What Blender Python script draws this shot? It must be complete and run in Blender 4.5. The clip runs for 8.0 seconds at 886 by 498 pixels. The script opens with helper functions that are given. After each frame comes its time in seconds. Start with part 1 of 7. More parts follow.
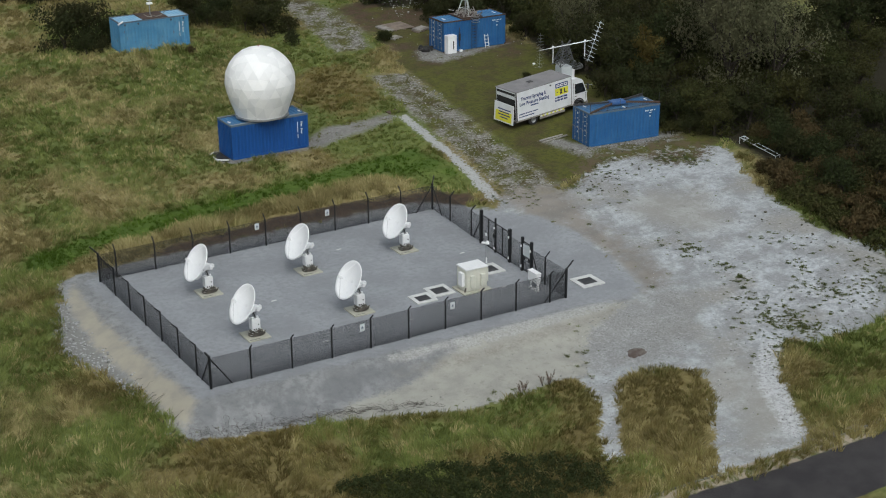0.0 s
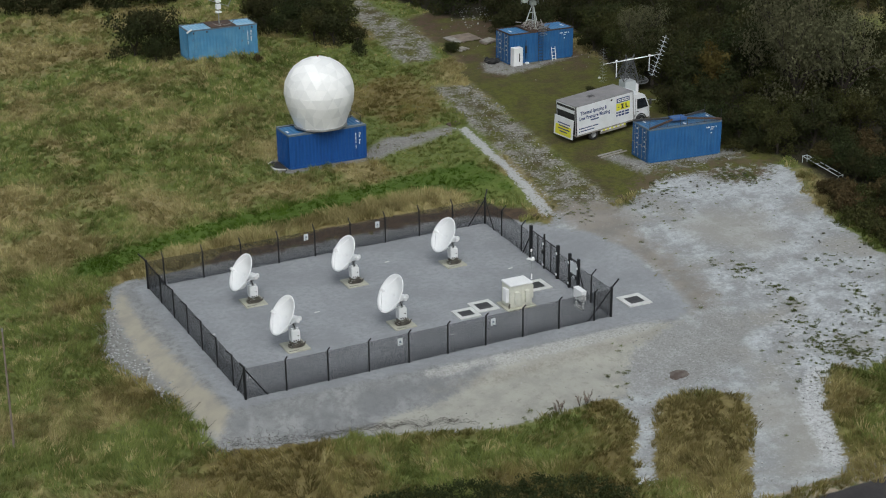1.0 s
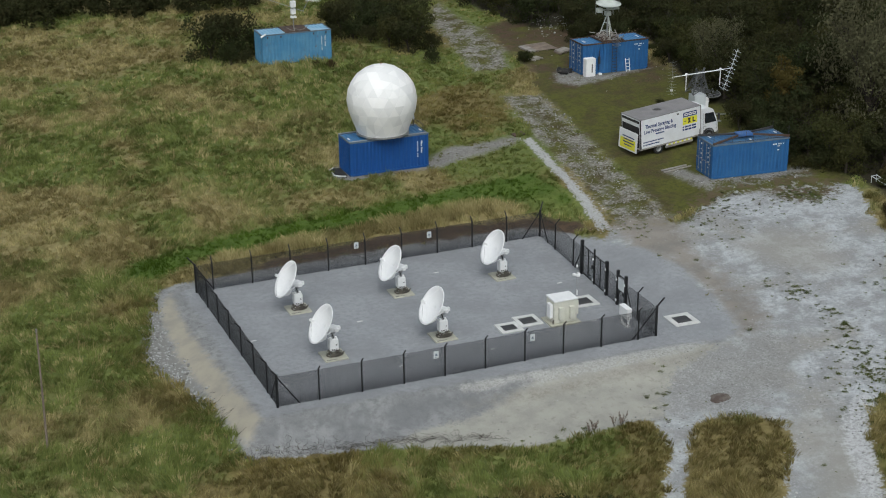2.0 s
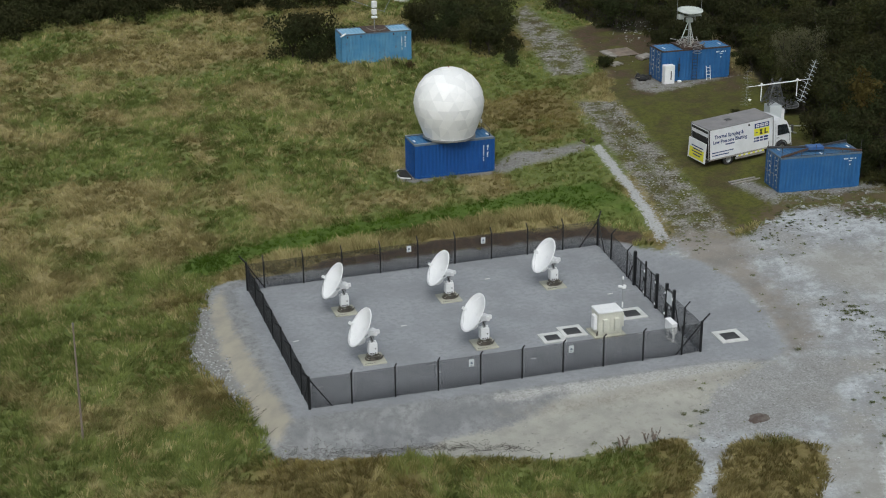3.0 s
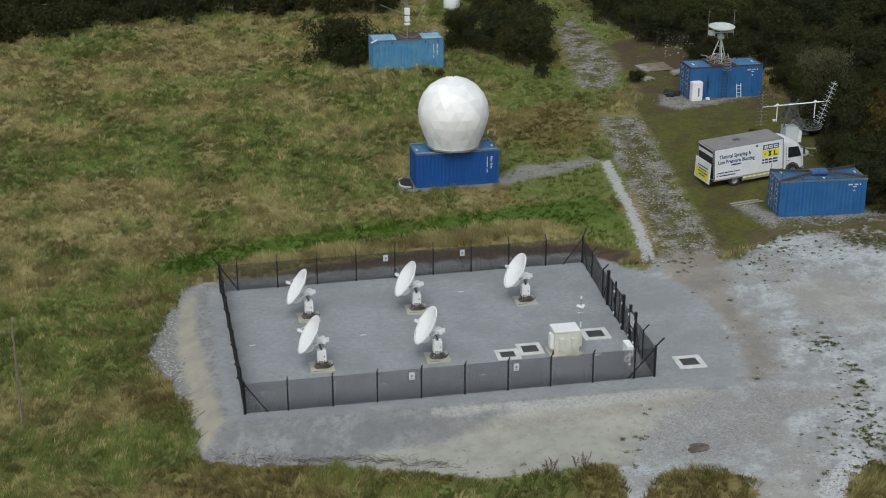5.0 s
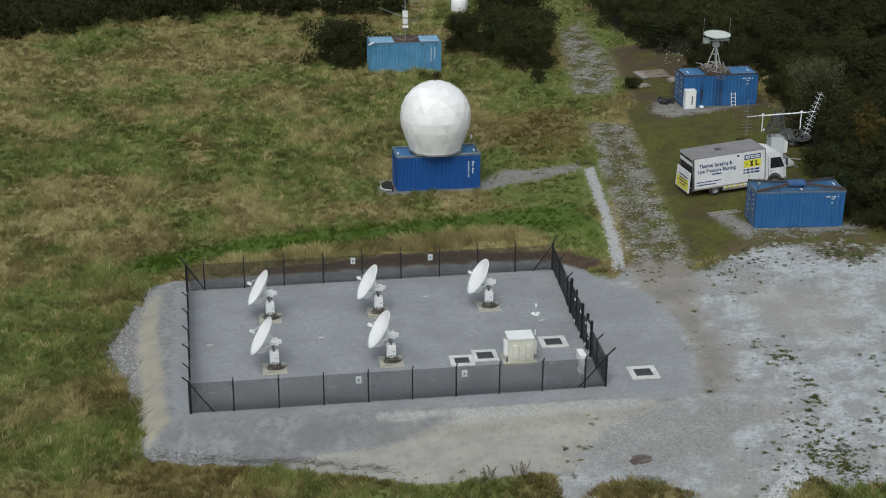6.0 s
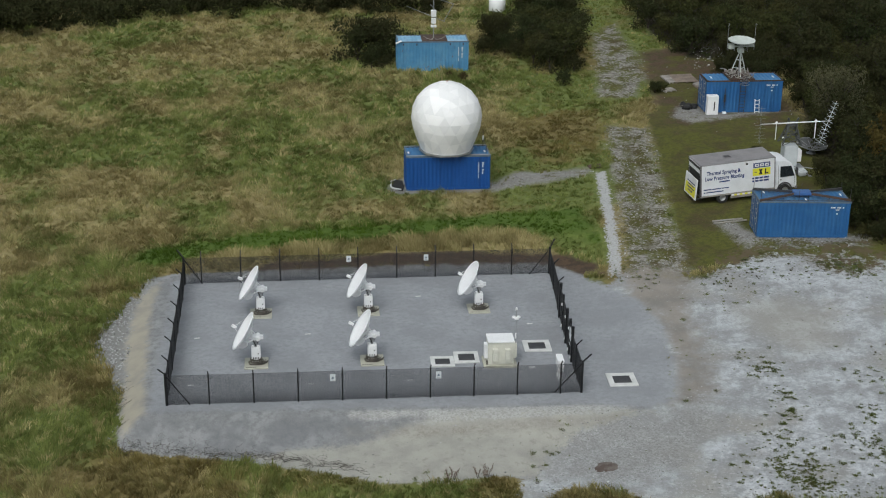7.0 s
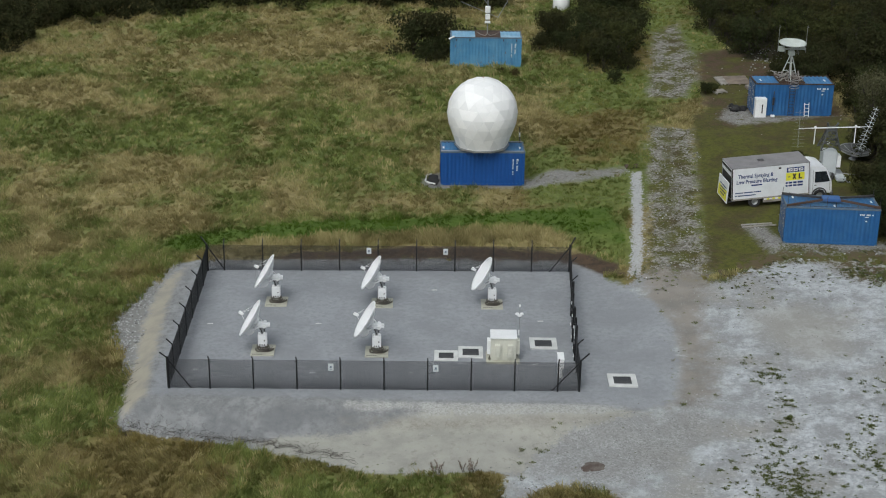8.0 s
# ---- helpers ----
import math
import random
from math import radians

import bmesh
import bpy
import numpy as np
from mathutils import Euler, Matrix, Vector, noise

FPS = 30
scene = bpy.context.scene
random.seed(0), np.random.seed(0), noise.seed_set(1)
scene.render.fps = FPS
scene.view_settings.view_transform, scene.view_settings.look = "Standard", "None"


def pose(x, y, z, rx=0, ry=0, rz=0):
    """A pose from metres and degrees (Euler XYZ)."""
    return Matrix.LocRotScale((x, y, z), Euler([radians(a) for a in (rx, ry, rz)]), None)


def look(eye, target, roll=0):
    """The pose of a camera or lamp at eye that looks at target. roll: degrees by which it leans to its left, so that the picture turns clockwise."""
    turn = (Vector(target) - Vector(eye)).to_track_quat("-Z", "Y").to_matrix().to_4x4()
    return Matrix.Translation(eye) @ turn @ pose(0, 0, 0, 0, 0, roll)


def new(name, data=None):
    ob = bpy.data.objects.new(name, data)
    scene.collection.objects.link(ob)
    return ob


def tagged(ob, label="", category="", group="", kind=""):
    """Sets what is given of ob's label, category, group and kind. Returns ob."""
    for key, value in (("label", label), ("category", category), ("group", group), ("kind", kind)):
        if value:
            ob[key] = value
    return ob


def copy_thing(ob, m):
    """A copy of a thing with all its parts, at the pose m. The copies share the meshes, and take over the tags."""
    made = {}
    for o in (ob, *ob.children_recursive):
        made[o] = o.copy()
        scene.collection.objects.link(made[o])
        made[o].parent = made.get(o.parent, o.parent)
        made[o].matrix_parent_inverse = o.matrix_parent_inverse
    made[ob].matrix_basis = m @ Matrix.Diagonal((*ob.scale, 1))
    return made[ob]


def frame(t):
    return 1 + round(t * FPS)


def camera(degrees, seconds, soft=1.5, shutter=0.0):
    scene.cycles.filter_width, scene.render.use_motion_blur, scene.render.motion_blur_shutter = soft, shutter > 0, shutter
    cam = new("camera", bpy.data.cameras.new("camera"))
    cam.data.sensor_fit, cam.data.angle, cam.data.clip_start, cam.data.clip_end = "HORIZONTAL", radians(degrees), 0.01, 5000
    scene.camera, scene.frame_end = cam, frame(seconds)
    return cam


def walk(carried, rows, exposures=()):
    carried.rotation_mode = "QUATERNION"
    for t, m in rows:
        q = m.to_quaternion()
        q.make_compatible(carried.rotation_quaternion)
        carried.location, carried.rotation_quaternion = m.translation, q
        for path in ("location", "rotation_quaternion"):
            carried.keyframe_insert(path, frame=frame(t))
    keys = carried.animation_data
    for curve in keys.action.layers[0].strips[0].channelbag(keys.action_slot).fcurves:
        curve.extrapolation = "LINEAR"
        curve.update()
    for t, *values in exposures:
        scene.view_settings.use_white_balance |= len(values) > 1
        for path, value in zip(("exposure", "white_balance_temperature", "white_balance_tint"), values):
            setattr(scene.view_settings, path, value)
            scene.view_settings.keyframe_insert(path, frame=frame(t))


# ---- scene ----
cam = camera(33.5, 8.0, soft=1.08)
PATH = [
    (0, (-22.356, -61.236, 33.126), (-21.426, -59.631, 32.38), -0.3),
    (0.5, (-21.1, -61.502, 33.255), (-20.227, -59.863, 32.513), -0.4),
    (1, (-19.554, -62.016, 33.231), (-18.736, -60.345, 32.496), -0.5),
    (2.5, (-13.958, -63.194, 33.618), (-13.357, -61.432, 32.887), -0.5),
    (3, (-11.807, -63.739, 33.775), (-11.283, -61.953, 33.043), -0.5),
    (3.5, (-9.481, -64.206, 33.655), (-8.998, -62.406, 32.929), -0.5),
    (4, (-7.201, -64.65, 33.835), (-6.769, -62.837, 33.107), -0.3),
    (4.5, (-4.87, -65.022, 33.879), (-4.486, -63.199, 33.152), -0.2),
    (6, (2.895, -66.155, 34.103), (3.165, -64.311, 33.379), 0.3),
    (6.5, (5.641, -66.61, 34.417), (5.859, -64.76, 33.689), 0.5),
    (7, (8.379, -67.02, 34.598), (8.531, -65.165, 33.867), 0.6),
    (7.5, (11.282, -67.267, 34.531), (11.358, -65.407, 33.8), 0.6),
    (8, (14.164, -67.683, 34.805), (14.16, -65.824, 34.066), 0.7),
]
walk(cam, [(t, look(eye, target, roll)) for t, eye, target, roll in PATH])

scene.view_settings.exposure = -0.24
scene.view_settings.use_white_balance = True
scene.view_settings.white_balance_temperature, scene.view_settings.white_balance_tint = 6250, 5

# ---- daylight: bright overcast sky ----
world = bpy.data.worlds.new("overcast_sky")
scene.world = world
world.use_nodes = True
wn, wl = world.node_tree.nodes, world.node_tree.links
sky = wn.new("ShaderNodeTexSky")
sky.sky_type, sky.sun_disc = "NISHITA", False
sky.sun_elevation, sky.sun_rotation = radians(52), radians(200)
sky.air_density, sky.dust_density, sky.ozone_density = 1.0, 6.0, 1.0
cloud = wn.new("ShaderNodeHueSaturation")
cloud.inputs["Saturation"].default_value = 0.35
wl.new(sky.outputs[0], cloud.inputs["Color"])
wl.new(cloud.outputs[0], wn["Background"].inputs["Color"])
wn["Background"].inputs["Strength"].default_value = 0.132

sun = new("sun", bpy.data.lights.new("sun", "SUN"))
sun.data.energy, sun.data.angle, sun.data.color = 0.7, radians(40), (1.0, 0.98, 0.95)
sun.matrix_world = look((0, 0, 60), (16, 40, 0))

# ---- materials ----
class Tree:
    """A short way to write node trees."""

    def __init__(self, name):
        self.mat = bpy.data.materials.new(name)
        self.mat.use_nodes = True
        self.nt = self.mat.node_tree
        self.bsdf = self.nt.nodes["Principled BSDF"]
        self.pos = self.nt.nodes.new("ShaderNodeTexCoord").outputs["Object"]

    def put(self, socket, value):
        if isinstance(value, bpy.types.NodeSocket):
            self.nt.links.new(value, socket)
        elif isinstance(value, tuple) and len(value) == 3 and socket.type == "RGBA":
            socket.default_value = (*value, 1)
        else:
            socket.default_value = value

    def math(self, op, a, b=0.0, c=0.0):
        n = self.nt.nodes.new("ShaderNodeMath")
        n.operation = op
        for s, v in zip(n.inputs, (a, b, c)):
            self.put(s, v)
        return n.outputs[0]

    def step(self, value, lo, hi, a=0.0, b=1.0):
        n = self.nt.nodes.new("ShaderNodeMapRange")
        n.interpolation_type = "SMOOTHSTEP"
        for s, v in zip(n.inputs, (value, lo, hi, a, b)):
            self.put(s, v)
        return n.outputs[0]

    def noise(self, scale, detail=3.0, rough=0.55, stretch=None, warp=0.0):
        n = self.nt.nodes.new("ShaderNodeTexNoise")
        src = self.pos
        if stretch:
            m = self.nt.nodes.new("ShaderNodeMapping")
            self.put(m.inputs["Vector"], src)
            m.inputs["Scale"].default_value = stretch
            src = m.outputs[0]
        self.put(n.inputs["Vector"], src)
        n.inputs["Scale"].default_value, n.inputs["Detail"].default_value = scale, detail
        n.inputs["Roughness"].default_value, n.inputs["Distortion"].default_value = rough, warp
        return n.outputs[0]

    def cells(self, scale, what="Distance"):
        n = self.nt.nodes.new("ShaderNodeTexVoronoi")
        self.put(n.inputs["Vector"], self.pos)
        n.inputs["Scale"].default_value = scale
        return n.outputs[what]

    def attr(self, name):
        n = self.nt.nodes.new("ShaderNodeAttribute")
        n.attribute_name = name
        return n.outputs["Fac"]

    def island(self):
        return self.nt.nodes.new("ShaderNodeNewGeometry").outputs["Random Per Island"]

    def single(self):
        return self.nt.nodes.new("ShaderNodeObjectInfo").outputs["Random"]

    def mix(self, fac, a, b, kind="MIX"):
        n = self.nt.nodes.new("ShaderNodeMix")
        n.data_type, n.blend_type = "RGBA", kind
        self.put(n.inputs[0], fac)
        self.put(n.inputs[6], a)
        self.put(n.inputs[7], b)
        return n.outputs[2]

    def bump(self, height, strength=0.3, distance=0.02):
        n = self.nt.nodes.new("ShaderNodeBump")
        self.put(n.inputs["Height"], height)
        n.inputs["Strength"].default_value, n.inputs["Distance"].default_value = strength, distance
        self.put(self.bsdf.inputs["Normal"], n.outputs[0])

    def thin(self, color, share):
        """Thin leaves and blades let a share of the light through."""
        n = self.nt.nodes
        glow, both = n.new("ShaderNodeBsdfTranslucent"), n.new("ShaderNodeMixShader")
        self.put(glow.inputs["Color"], color)
        both.inputs[0].default_value = share
        self.nt.links.new(self.bsdf.outputs[0], both.inputs[1])
        self.nt.links.new(glow.outputs[0], both.inputs[2])
        self.nt.links.new(both.outputs[0], n["Material Output"].inputs["Surface"])

    def done(self, color, rough=0.8, metal=0.0, spec=0.4):
        self.put(self.bsdf.inputs["Base Color"], color)
        self.put(self.bsdf.inputs["Roughness"], rough)
        self.put(self.bsdf.inputs["Metallic"], metal)
        self.bsdf.inputs["Specular IOR Level"].default_value = spec
        return self.mat


def paint(name, color, other=None, rough=0.5, metal=0.0, wear=None, amount=0.62, grain=18.0, big=1.3, relief=0.06, spec=0.4):
    """A painted or plain surface with tone changes at two scales and, where given, patches of wear."""
    t = Tree(name)
    other = other or tuple(c * 0.78 for c in color)
    c = t.mix(t.step(t.noise(big, 4.0), 0.35, 0.7), color, other)
    c = t.mix(t.step(t.noise(grain, 3.0), 0.4, 0.75, 0.0, 0.35), c, tuple(v * 0.7 for v in color))
    if wear:
        c = t.mix(t.step(t.noise(2.6, 6.0, 0.7, (1, 1, 0.35)), amount, amount + 0.12), c, wear)
    t.bump(t.noise(grain * 3, 2.0), relief, 0.01)
    return t.done(c, t.step(t.noise(grain, 2.0), 0.2, 0.8, rough - 0.08, rough + 0.08), metal, spec)


BLACK_METAL = paint("black_powder_coat", (0.012, 0.013, 0.015), (0.02, 0.021, 0.023), 0.5)
WHITE_PAINT = paint("white_paint", (0.88, 0.89, 0.90), (0.80, 0.81, 0.82), 0.4, relief=0.02)
DISH_WHITE = paint("dish_white", (0.94, 0.95, 0.96), (0.90, 0.91, 0.93), 0.35, relief=0.01)
GREY_METAL = paint("galvanised_steel", (0.42, 0.43, 0.44), (0.30, 0.31, 0.32), 0.42, 0.6)
DARK_METAL = paint("dark_steel", (0.05, 0.05, 0.055), (0.09, 0.085, 0.08), 0.5, 0.3)
BEIGE = paint("beige_paint", (0.67, 0.67, 0.59), (0.58, 0.58, 0.51), 0.45, wear=(0.40, 0.38, 0.30), amount=0.66)
CREAM_CONCRETE = paint("pale_concrete", (0.50, 0.495, 0.41), (0.40, 0.395, 0.33), 0.85, wear=(0.33, 0.32, 0.26), amount=0.6, relief=0.2)
WHITE_CONCRETE = paint("white_concrete", (0.66, 0.67, 0.66), (0.55, 0.56, 0.55), 0.85, wear=(0.42, 0.42, 0.40), amount=0.62, relief=0.2)
GRATE = paint("chamber_cover", (0.060, 0.062, 0.066), (0.09, 0.092, 0.095), 0.6, 0.2)
RUBBER = paint("black_rubber", (0.02, 0.02, 0.021), (0.035, 0.034, 0.032), 0.75)
CABLE_HEAP = paint("weathered_cable", (0.17, 0.155, 0.13), (0.07, 0.064, 0.055), 0.75)
LATTICE_GREY = paint("dull_grey_steel", (0.13, 0.136, 0.14), (0.08, 0.083, 0.085), 0.5, 0.3)
RUST = paint("rusted_steel", (0.10, 0.062, 0.045), (0.055, 0.045, 0.042), 0.8, 0.1)
KERB = paint("mossy_edging", (0.24, 0.235, 0.20), (0.12, 0.125, 0.07), 0.9, relief=0.3)
TIMBER = paint("weathered_timber", (0.26, 0.21, 0.17), (0.16, 0.13, 0.11), 0.85, relief=0.3)
GREY_TIMBER = paint("grey_timber", (0.36, 0.34, 0.31), (0.22, 0.20, 0.18), 0.85, relief=0.3)
YELLOW = paint("yellow_panel", (0.78, 0.74, 0.05), (0.72, 0.68, 0.06), 0.45, relief=0.02)
NAVY = paint("navy_lettering", (0.012, 0.035, 0.15), (0.02, 0.045, 0.17), 0.5, relief=0.01)
LORRY_WHITE = paint("lorry_white", (0.78, 0.80, 0.83), (0.70, 0.72, 0.74), 0.35, wear=(0.50, 0.49, 0.45), amount=0.72, relief=0.02)
LORRY_ROOF = paint("lorry_roof", (0.26, 0.25, 0.255), (0.20, 0.195, 0.20), 0.6)
MARKING = paint("white_marking", (0.75, 0.78, 0.80), (0.62, 0.66, 0.70), 0.6, relief=0.02)
BLUE_PIPE = paint("blue_steel_plate", (0.05, 0.13, 0.34), (0.08, 0.15, 0.30), 0.5)
SIGN_GREY = paint("sign_panel", (0.62, 0.66, 0.68), (0.55, 0.59, 0.61), 0.5, relief=0.02)
PALE_GREY = paint("pale_grey_green_paint", (0.56, 0.60, 0.57), (0.46, 0.50, 0.47), 0.5)
STONE = paint("pale_stone", (0.50, 0.51, 0.51), (0.36, 0.36, 0.35), 0.9, relief=0.3)
ORANGE = paint("warning_lamp", (0.35, 0.05, 0.02), (0.30, 0.05, 0.02), 0.4)


def glass_dark(name="cab_glass"):
    t = Tree(name)
    t.bsdf.inputs["Coat Weight"].default_value = 0.5
    return t.done(t.mix(t.noise(3.0), (0.012, 0.016, 0.02), (0.03, 0.035, 0.04)), 0.08, 0.0, 0.6)


CAB_GLASS = glass_dark()


def container_paint(name, color, faded, rust, amount):
    """Sea-container enamel: faded in patches, streaked downwards and rusty where it has chipped."""
    t = Tree(name)
    c = t.mix(t.step(t.noise(0.9, 4.0), 0.35, 0.68), color, faded)
    c = t.mix(t.step(t.noise(3.5, 5.0, 0.6, (1, 1, 0.12)), 0.5, 0.75, 0.0, 0.45), c, tuple(v * 0.62 for v in color))
    chips = t.math("MULTIPLY", t.step(t.noise(5.0, 8.0, 0.75, (1, 1, 0.3)), amount, amount + 0.07), t.step(t.noise(0.7, 2.0), 0.4, 0.6))
    c = t.mix(chips, c, rust)
    t.bump(t.noise(30.0, 3.0), 0.08, 0.01)
    return t.done(c, t.step(t.noise(8.0), 0.2, 0.8, 0.42, 0.62), 0.0, 0.4)


BLUE_A = container_paint("royal_blue_enamel", (0.010, 0.072, 0.265), (0.012, 0.080, 0.29), (0.10, 0.08, 0.07), 0.74)
BLUE_B = container_paint("faded_blue_enamel", (0.075, 0.235, 0.42), (0.115, 0.29, 0.46), (0.15, 0.10, 0.07), 0.575)
BLUE_C = container_paint("mid_blue_enamel", (0.022, 0.110, 0.29), (0.036, 0.135, 0.32), (0.12, 0.08, 0.06), 0.70)
ROOF_B = container_paint("roof_faded_blue", (0.20, 0.40, 0.58), (0.30, 0.48, 0.62), (0.15, 0.10, 0.07), 0.62)
ROOF_A = container_paint("roof_blue", (0.045, 0.17, 0.37), (0.07, 0.20, 0.39), (0.14, 0.11, 0.09), 0.66)
ROOF_D = container_paint("roof_dull_blue", (0.035, 0.13, 0.29), (0.07, 0.16, 0.28), (0.10, 0.08, 0.07), 0.55)
RAIL_A = paint("grey_blue_rail", (0.10, 0.15, 0.21), (0.16, 0.19, 0.22), 0.6)

# dome panels: white glass-fibre, random tone per panel painted in for facet shading
_t = Tree("dome_panel")
_c = _t.mix(_t.single(), (0.97, 0.972, 0.975), (0.80, 0.808, 0.815))
_c = _t.mix(_t.step(_t.noise(1.1, 5.0), 0.5, 0.8, 0.0, 0.25), _c, (0.80, 0.81, 0.81))
_t.bump(_t.noise(2.0, 2.0), 0.05, 0.02)
DOME = _t.done(_c, 0.45)


def grass_colour(t, tone):
    """Straw, withered, green and lush growth; tone is 0..1 from the dark sheaves to the pale ones."""
    straw = t.mix(tone, (0.200, 0.166, 0.066), (0.515, 0.445, 0.228))
    straw = t.mix(t.attr("wither"), straw, t.mix(tone, (0.104, 0.083, 0.027), (0.290, 0.235, 0.086)))
    green = t.mix(tone, (0.098, 0.126, 0.030), (0.265, 0.315, 0.098))
    c = t.mix(t.attr("green"), straw, green)
    rich = t.mix(tone, (0.060, 0.108, 0.013), (0.122, 0.196, 0.030))
    return t.mix(t.attr("rich"), c, rich)


_t = Tree("grass_blades")
_c = grass_colour(_t, _t.attr("tone"))
_t.thin(_c, 0.36)
GRASS = _t.done(_c, 0.85, 0.0, 0.06)


def ground_material():
    t = Tree("ground")
    wob = t.math("SUBTRACT", t.noise(1.1, 6.0, 0.65), 0.5)
    wobf = t.math("SUBTRACT", t.noise(5.0, 5.0, 0.7), 0.5)

    def zone(name, amp=1.0, fine=0.5, soft=0.08):
        d = t.math("ADD", t.attr(name), t.math("ADD", t.math("MULTIPLY", wob, amp), t.math("MULTIPLY", wobf, fine)))
        return t.step(d, -soft, soft, 1.0, 0.0)

    grit = t.noise(26.0, 4.0, 0.7)
    peb = t.cells(14.0, "Color")
    sep = t.nt.nodes.new("ShaderNodeSeparateColor")
    t.put(sep.inputs[0], peb)
    pebble = sep.outputs[0]
    mid = t.noise(0.45, 5.0, 0.6)
    soil = t.mix(t.step(t.noise(14.0, 3.0), 0.35, 0.7), (0.075, 0.058, 0.034), (0.045, 0.038, 0.022))
    # grass tone capped low to stand in for blades shading each other
    c = t.mix(0.85, soil, grass_colour(t, t.step(t.noise(2.6, 4.0, 0.6), 0.25, 0.85, 0.0, 0.62)))
    patch = t.math("MULTIPLY", t.step(t.noise(0.13, 5.0, 0.6), 0.42, 0.62), t.attr("far"))
    c = t.mix(patch, c, t.mix(t.step(t.noise(1.8, 4.0, 0.6), 0.3, 0.75), (0.150, 0.124, 0.052), (0.262, 0.222, 0.104)))
    # short mossy turf beside the track
    turf = t.mix(t.step(t.noise(0.5, 5.0, 0.65), 0.42, 0.66), (0.092, 0.098, 0.019), (0.070, 0.055, 0.025))
    turf = t.mix(t.step(t.noise(3.0, 5.0, 0.7), 0.42, 0.64, 0.0, 0.7), turf, (0.050, 0.050, 0.016))
    turf = t.mix(t.step(t.noise(8.0, 4.0, 0.7), 0.54, 0.68, 0.0, 0.6), turf, (0.112, 0.116, 0.028))
    c = t.mix(zone("turf", 1.2, 0.6, 0.5), c, turf)
    dirt = t.mix(t.step(t.noise(1.5, 5.0, 0.65), 0.4, 0.65), (0.080, 0.052, 0.035), (0.062, 0.056, 0.022))
    dirt = t.mix(t.step(t.noise(8.0, 5.0, 0.75), 0.52, 0.66, 0.0, 0.7), dirt, (0.150, 0.112, 0.085))
    dirt = t.mix(t.step(t.noise(5.0, 5.0, 0.75), 0.54, 0.66, 0.0, 0.7), dirt, (0.040, 0.034, 0.020))
    dirt = t.mix(t.step(t.noise(0.28, 4.0, 0.6), 0.46, 0.58, 0.0, 0.85), dirt, turf)
    c = t.mix(zone("dirt", 2.4, 0.9, 0.8), c, dirt)
    # pebbly track, grown over in patches
    peb_c = t.mix(t.step(t.noise(3.4, 5.0, 0.75), 0.40, 0.60), (0.352, 0.342, 0.322), (0.116, 0.108, 0.088))
    peb_c = t.mix(t.math("MULTIPLY", pebble, 0.45), peb_c, (0.20, 0.19, 0.17))
    peb_c = t.mix(t.step(t.noise(11.0, 4.0, 0.7), 0.55, 0.68, 0.0, 0.6), peb_c, (0.07, 0.062, 0.045))
    grown = t.math("ADD", t.math("MULTIPLY", t.noise(0.8, 4.0, 0.6), 0.5), t.math("MULTIPLY", t.noise(5.5, 5.0, 0.75), 0.5))
    peb_c = t.mix(t.step(grown, 0.475, 0.53), peb_c, turf)
    peb_c = t.mix(t.math("MULTIPLY", zone("ridge", 1.5, 1.8, 0.5), 0.85), peb_c, turf)
    c = t.mix(zone("track", 1.3, 1.8, 0.5), c, peb_c)
    grey = t.mix(pebble, (0.285, 0.280, 0.268), (0.160, 0.155, 0.145))
    spur = t.mix(t.step(grown, 0.53, 0.60), grey, turf)
    c = t.mix(zone("spur", 1.0, 1.6, 0.45), c, spur)
    pale = t.mix(t.math("MULTIPLY", pebble, 0.6), (0.43, 0.436, 0.44), (0.29, 0.29, 0.284))
    c = t.mix(zone("strip", 0.5, 1.3, 0.10), c, pale)
    # white stone yard
    chalk = t.mix(t.step(mid, 0.42, 0.58), (0.466, 0.494, 0.520), (0.300, 0.311, 0.320))
    chalk = t.mix(t.step(t.noise(3.4, 6.0, 0.75), 0.45, 0.57, 0.0, 0.42), chalk, (0.262, 0.268, 0.272))
    chalk = t.mix(t.step(t.noise(0.22, 4.0, 0.55), 0.50, 0.66, 0.0, 0.75), chalk, (0.300, 0.290, 0.262))
    crust = t.step(t.noise(1.5, 8.0, 0.72, warp=0.6), 0.485, 0.555)
    chalk = t.mix(t.math("MULTIPLY", crust, 0.42), chalk, (0.238, 0.242, 0.242))
    chalk = t.mix(t.step(t.noise(6.0, 5.0, 0.7), 0.53, 0.62, 0.0, 0.30), chalk, (0.545, 0.562, 0.575))
    chalk = t.mix(t.step(t.noise(9.5, 4.0, 0.7), 0.57, 0.66, 0.0, 0.35), chalk, (0.165, 0.164, 0.157))
    chalk = t.mix(t.step(grit, 0.5, 0.72, 0.0, 0.35), chalk, (0.20, 0.198, 0.19))
    chalk = t.mix(t.math("MULTIPLY", zone("tan", 2.0, 0.6, 1.2), 0.6), chalk, (0.300, 0.288, 0.255))
    c = t.mix(zone("white", 1.5, 1.3, 0.16), c, chalk)
    c = t.mix(t.math("MULTIPLY", zone("rim", 0.9, 1.0, 0.25), 0.85), c, t.mix(t.step(t.noise(5.0, 5.0, 0.7), 0.46, 0.58), (0.52, 0.535, 0.55), (0.36, 0.365, 0.37)))
    # moss and turf that creep in from the top of the yard
    creep = t.math("MULTIPLY", zone("creep", 1.6, 2.6, 0.35), t.step(t.noise(2.2, 5.0, 0.7), 0.40, 0.52))
    c = t.mix(creep, c, t.mix(t.step(t.noise(1.1, 4.0), 0.45, 0.6), turf, (0.105, 0.082, 0.050)))
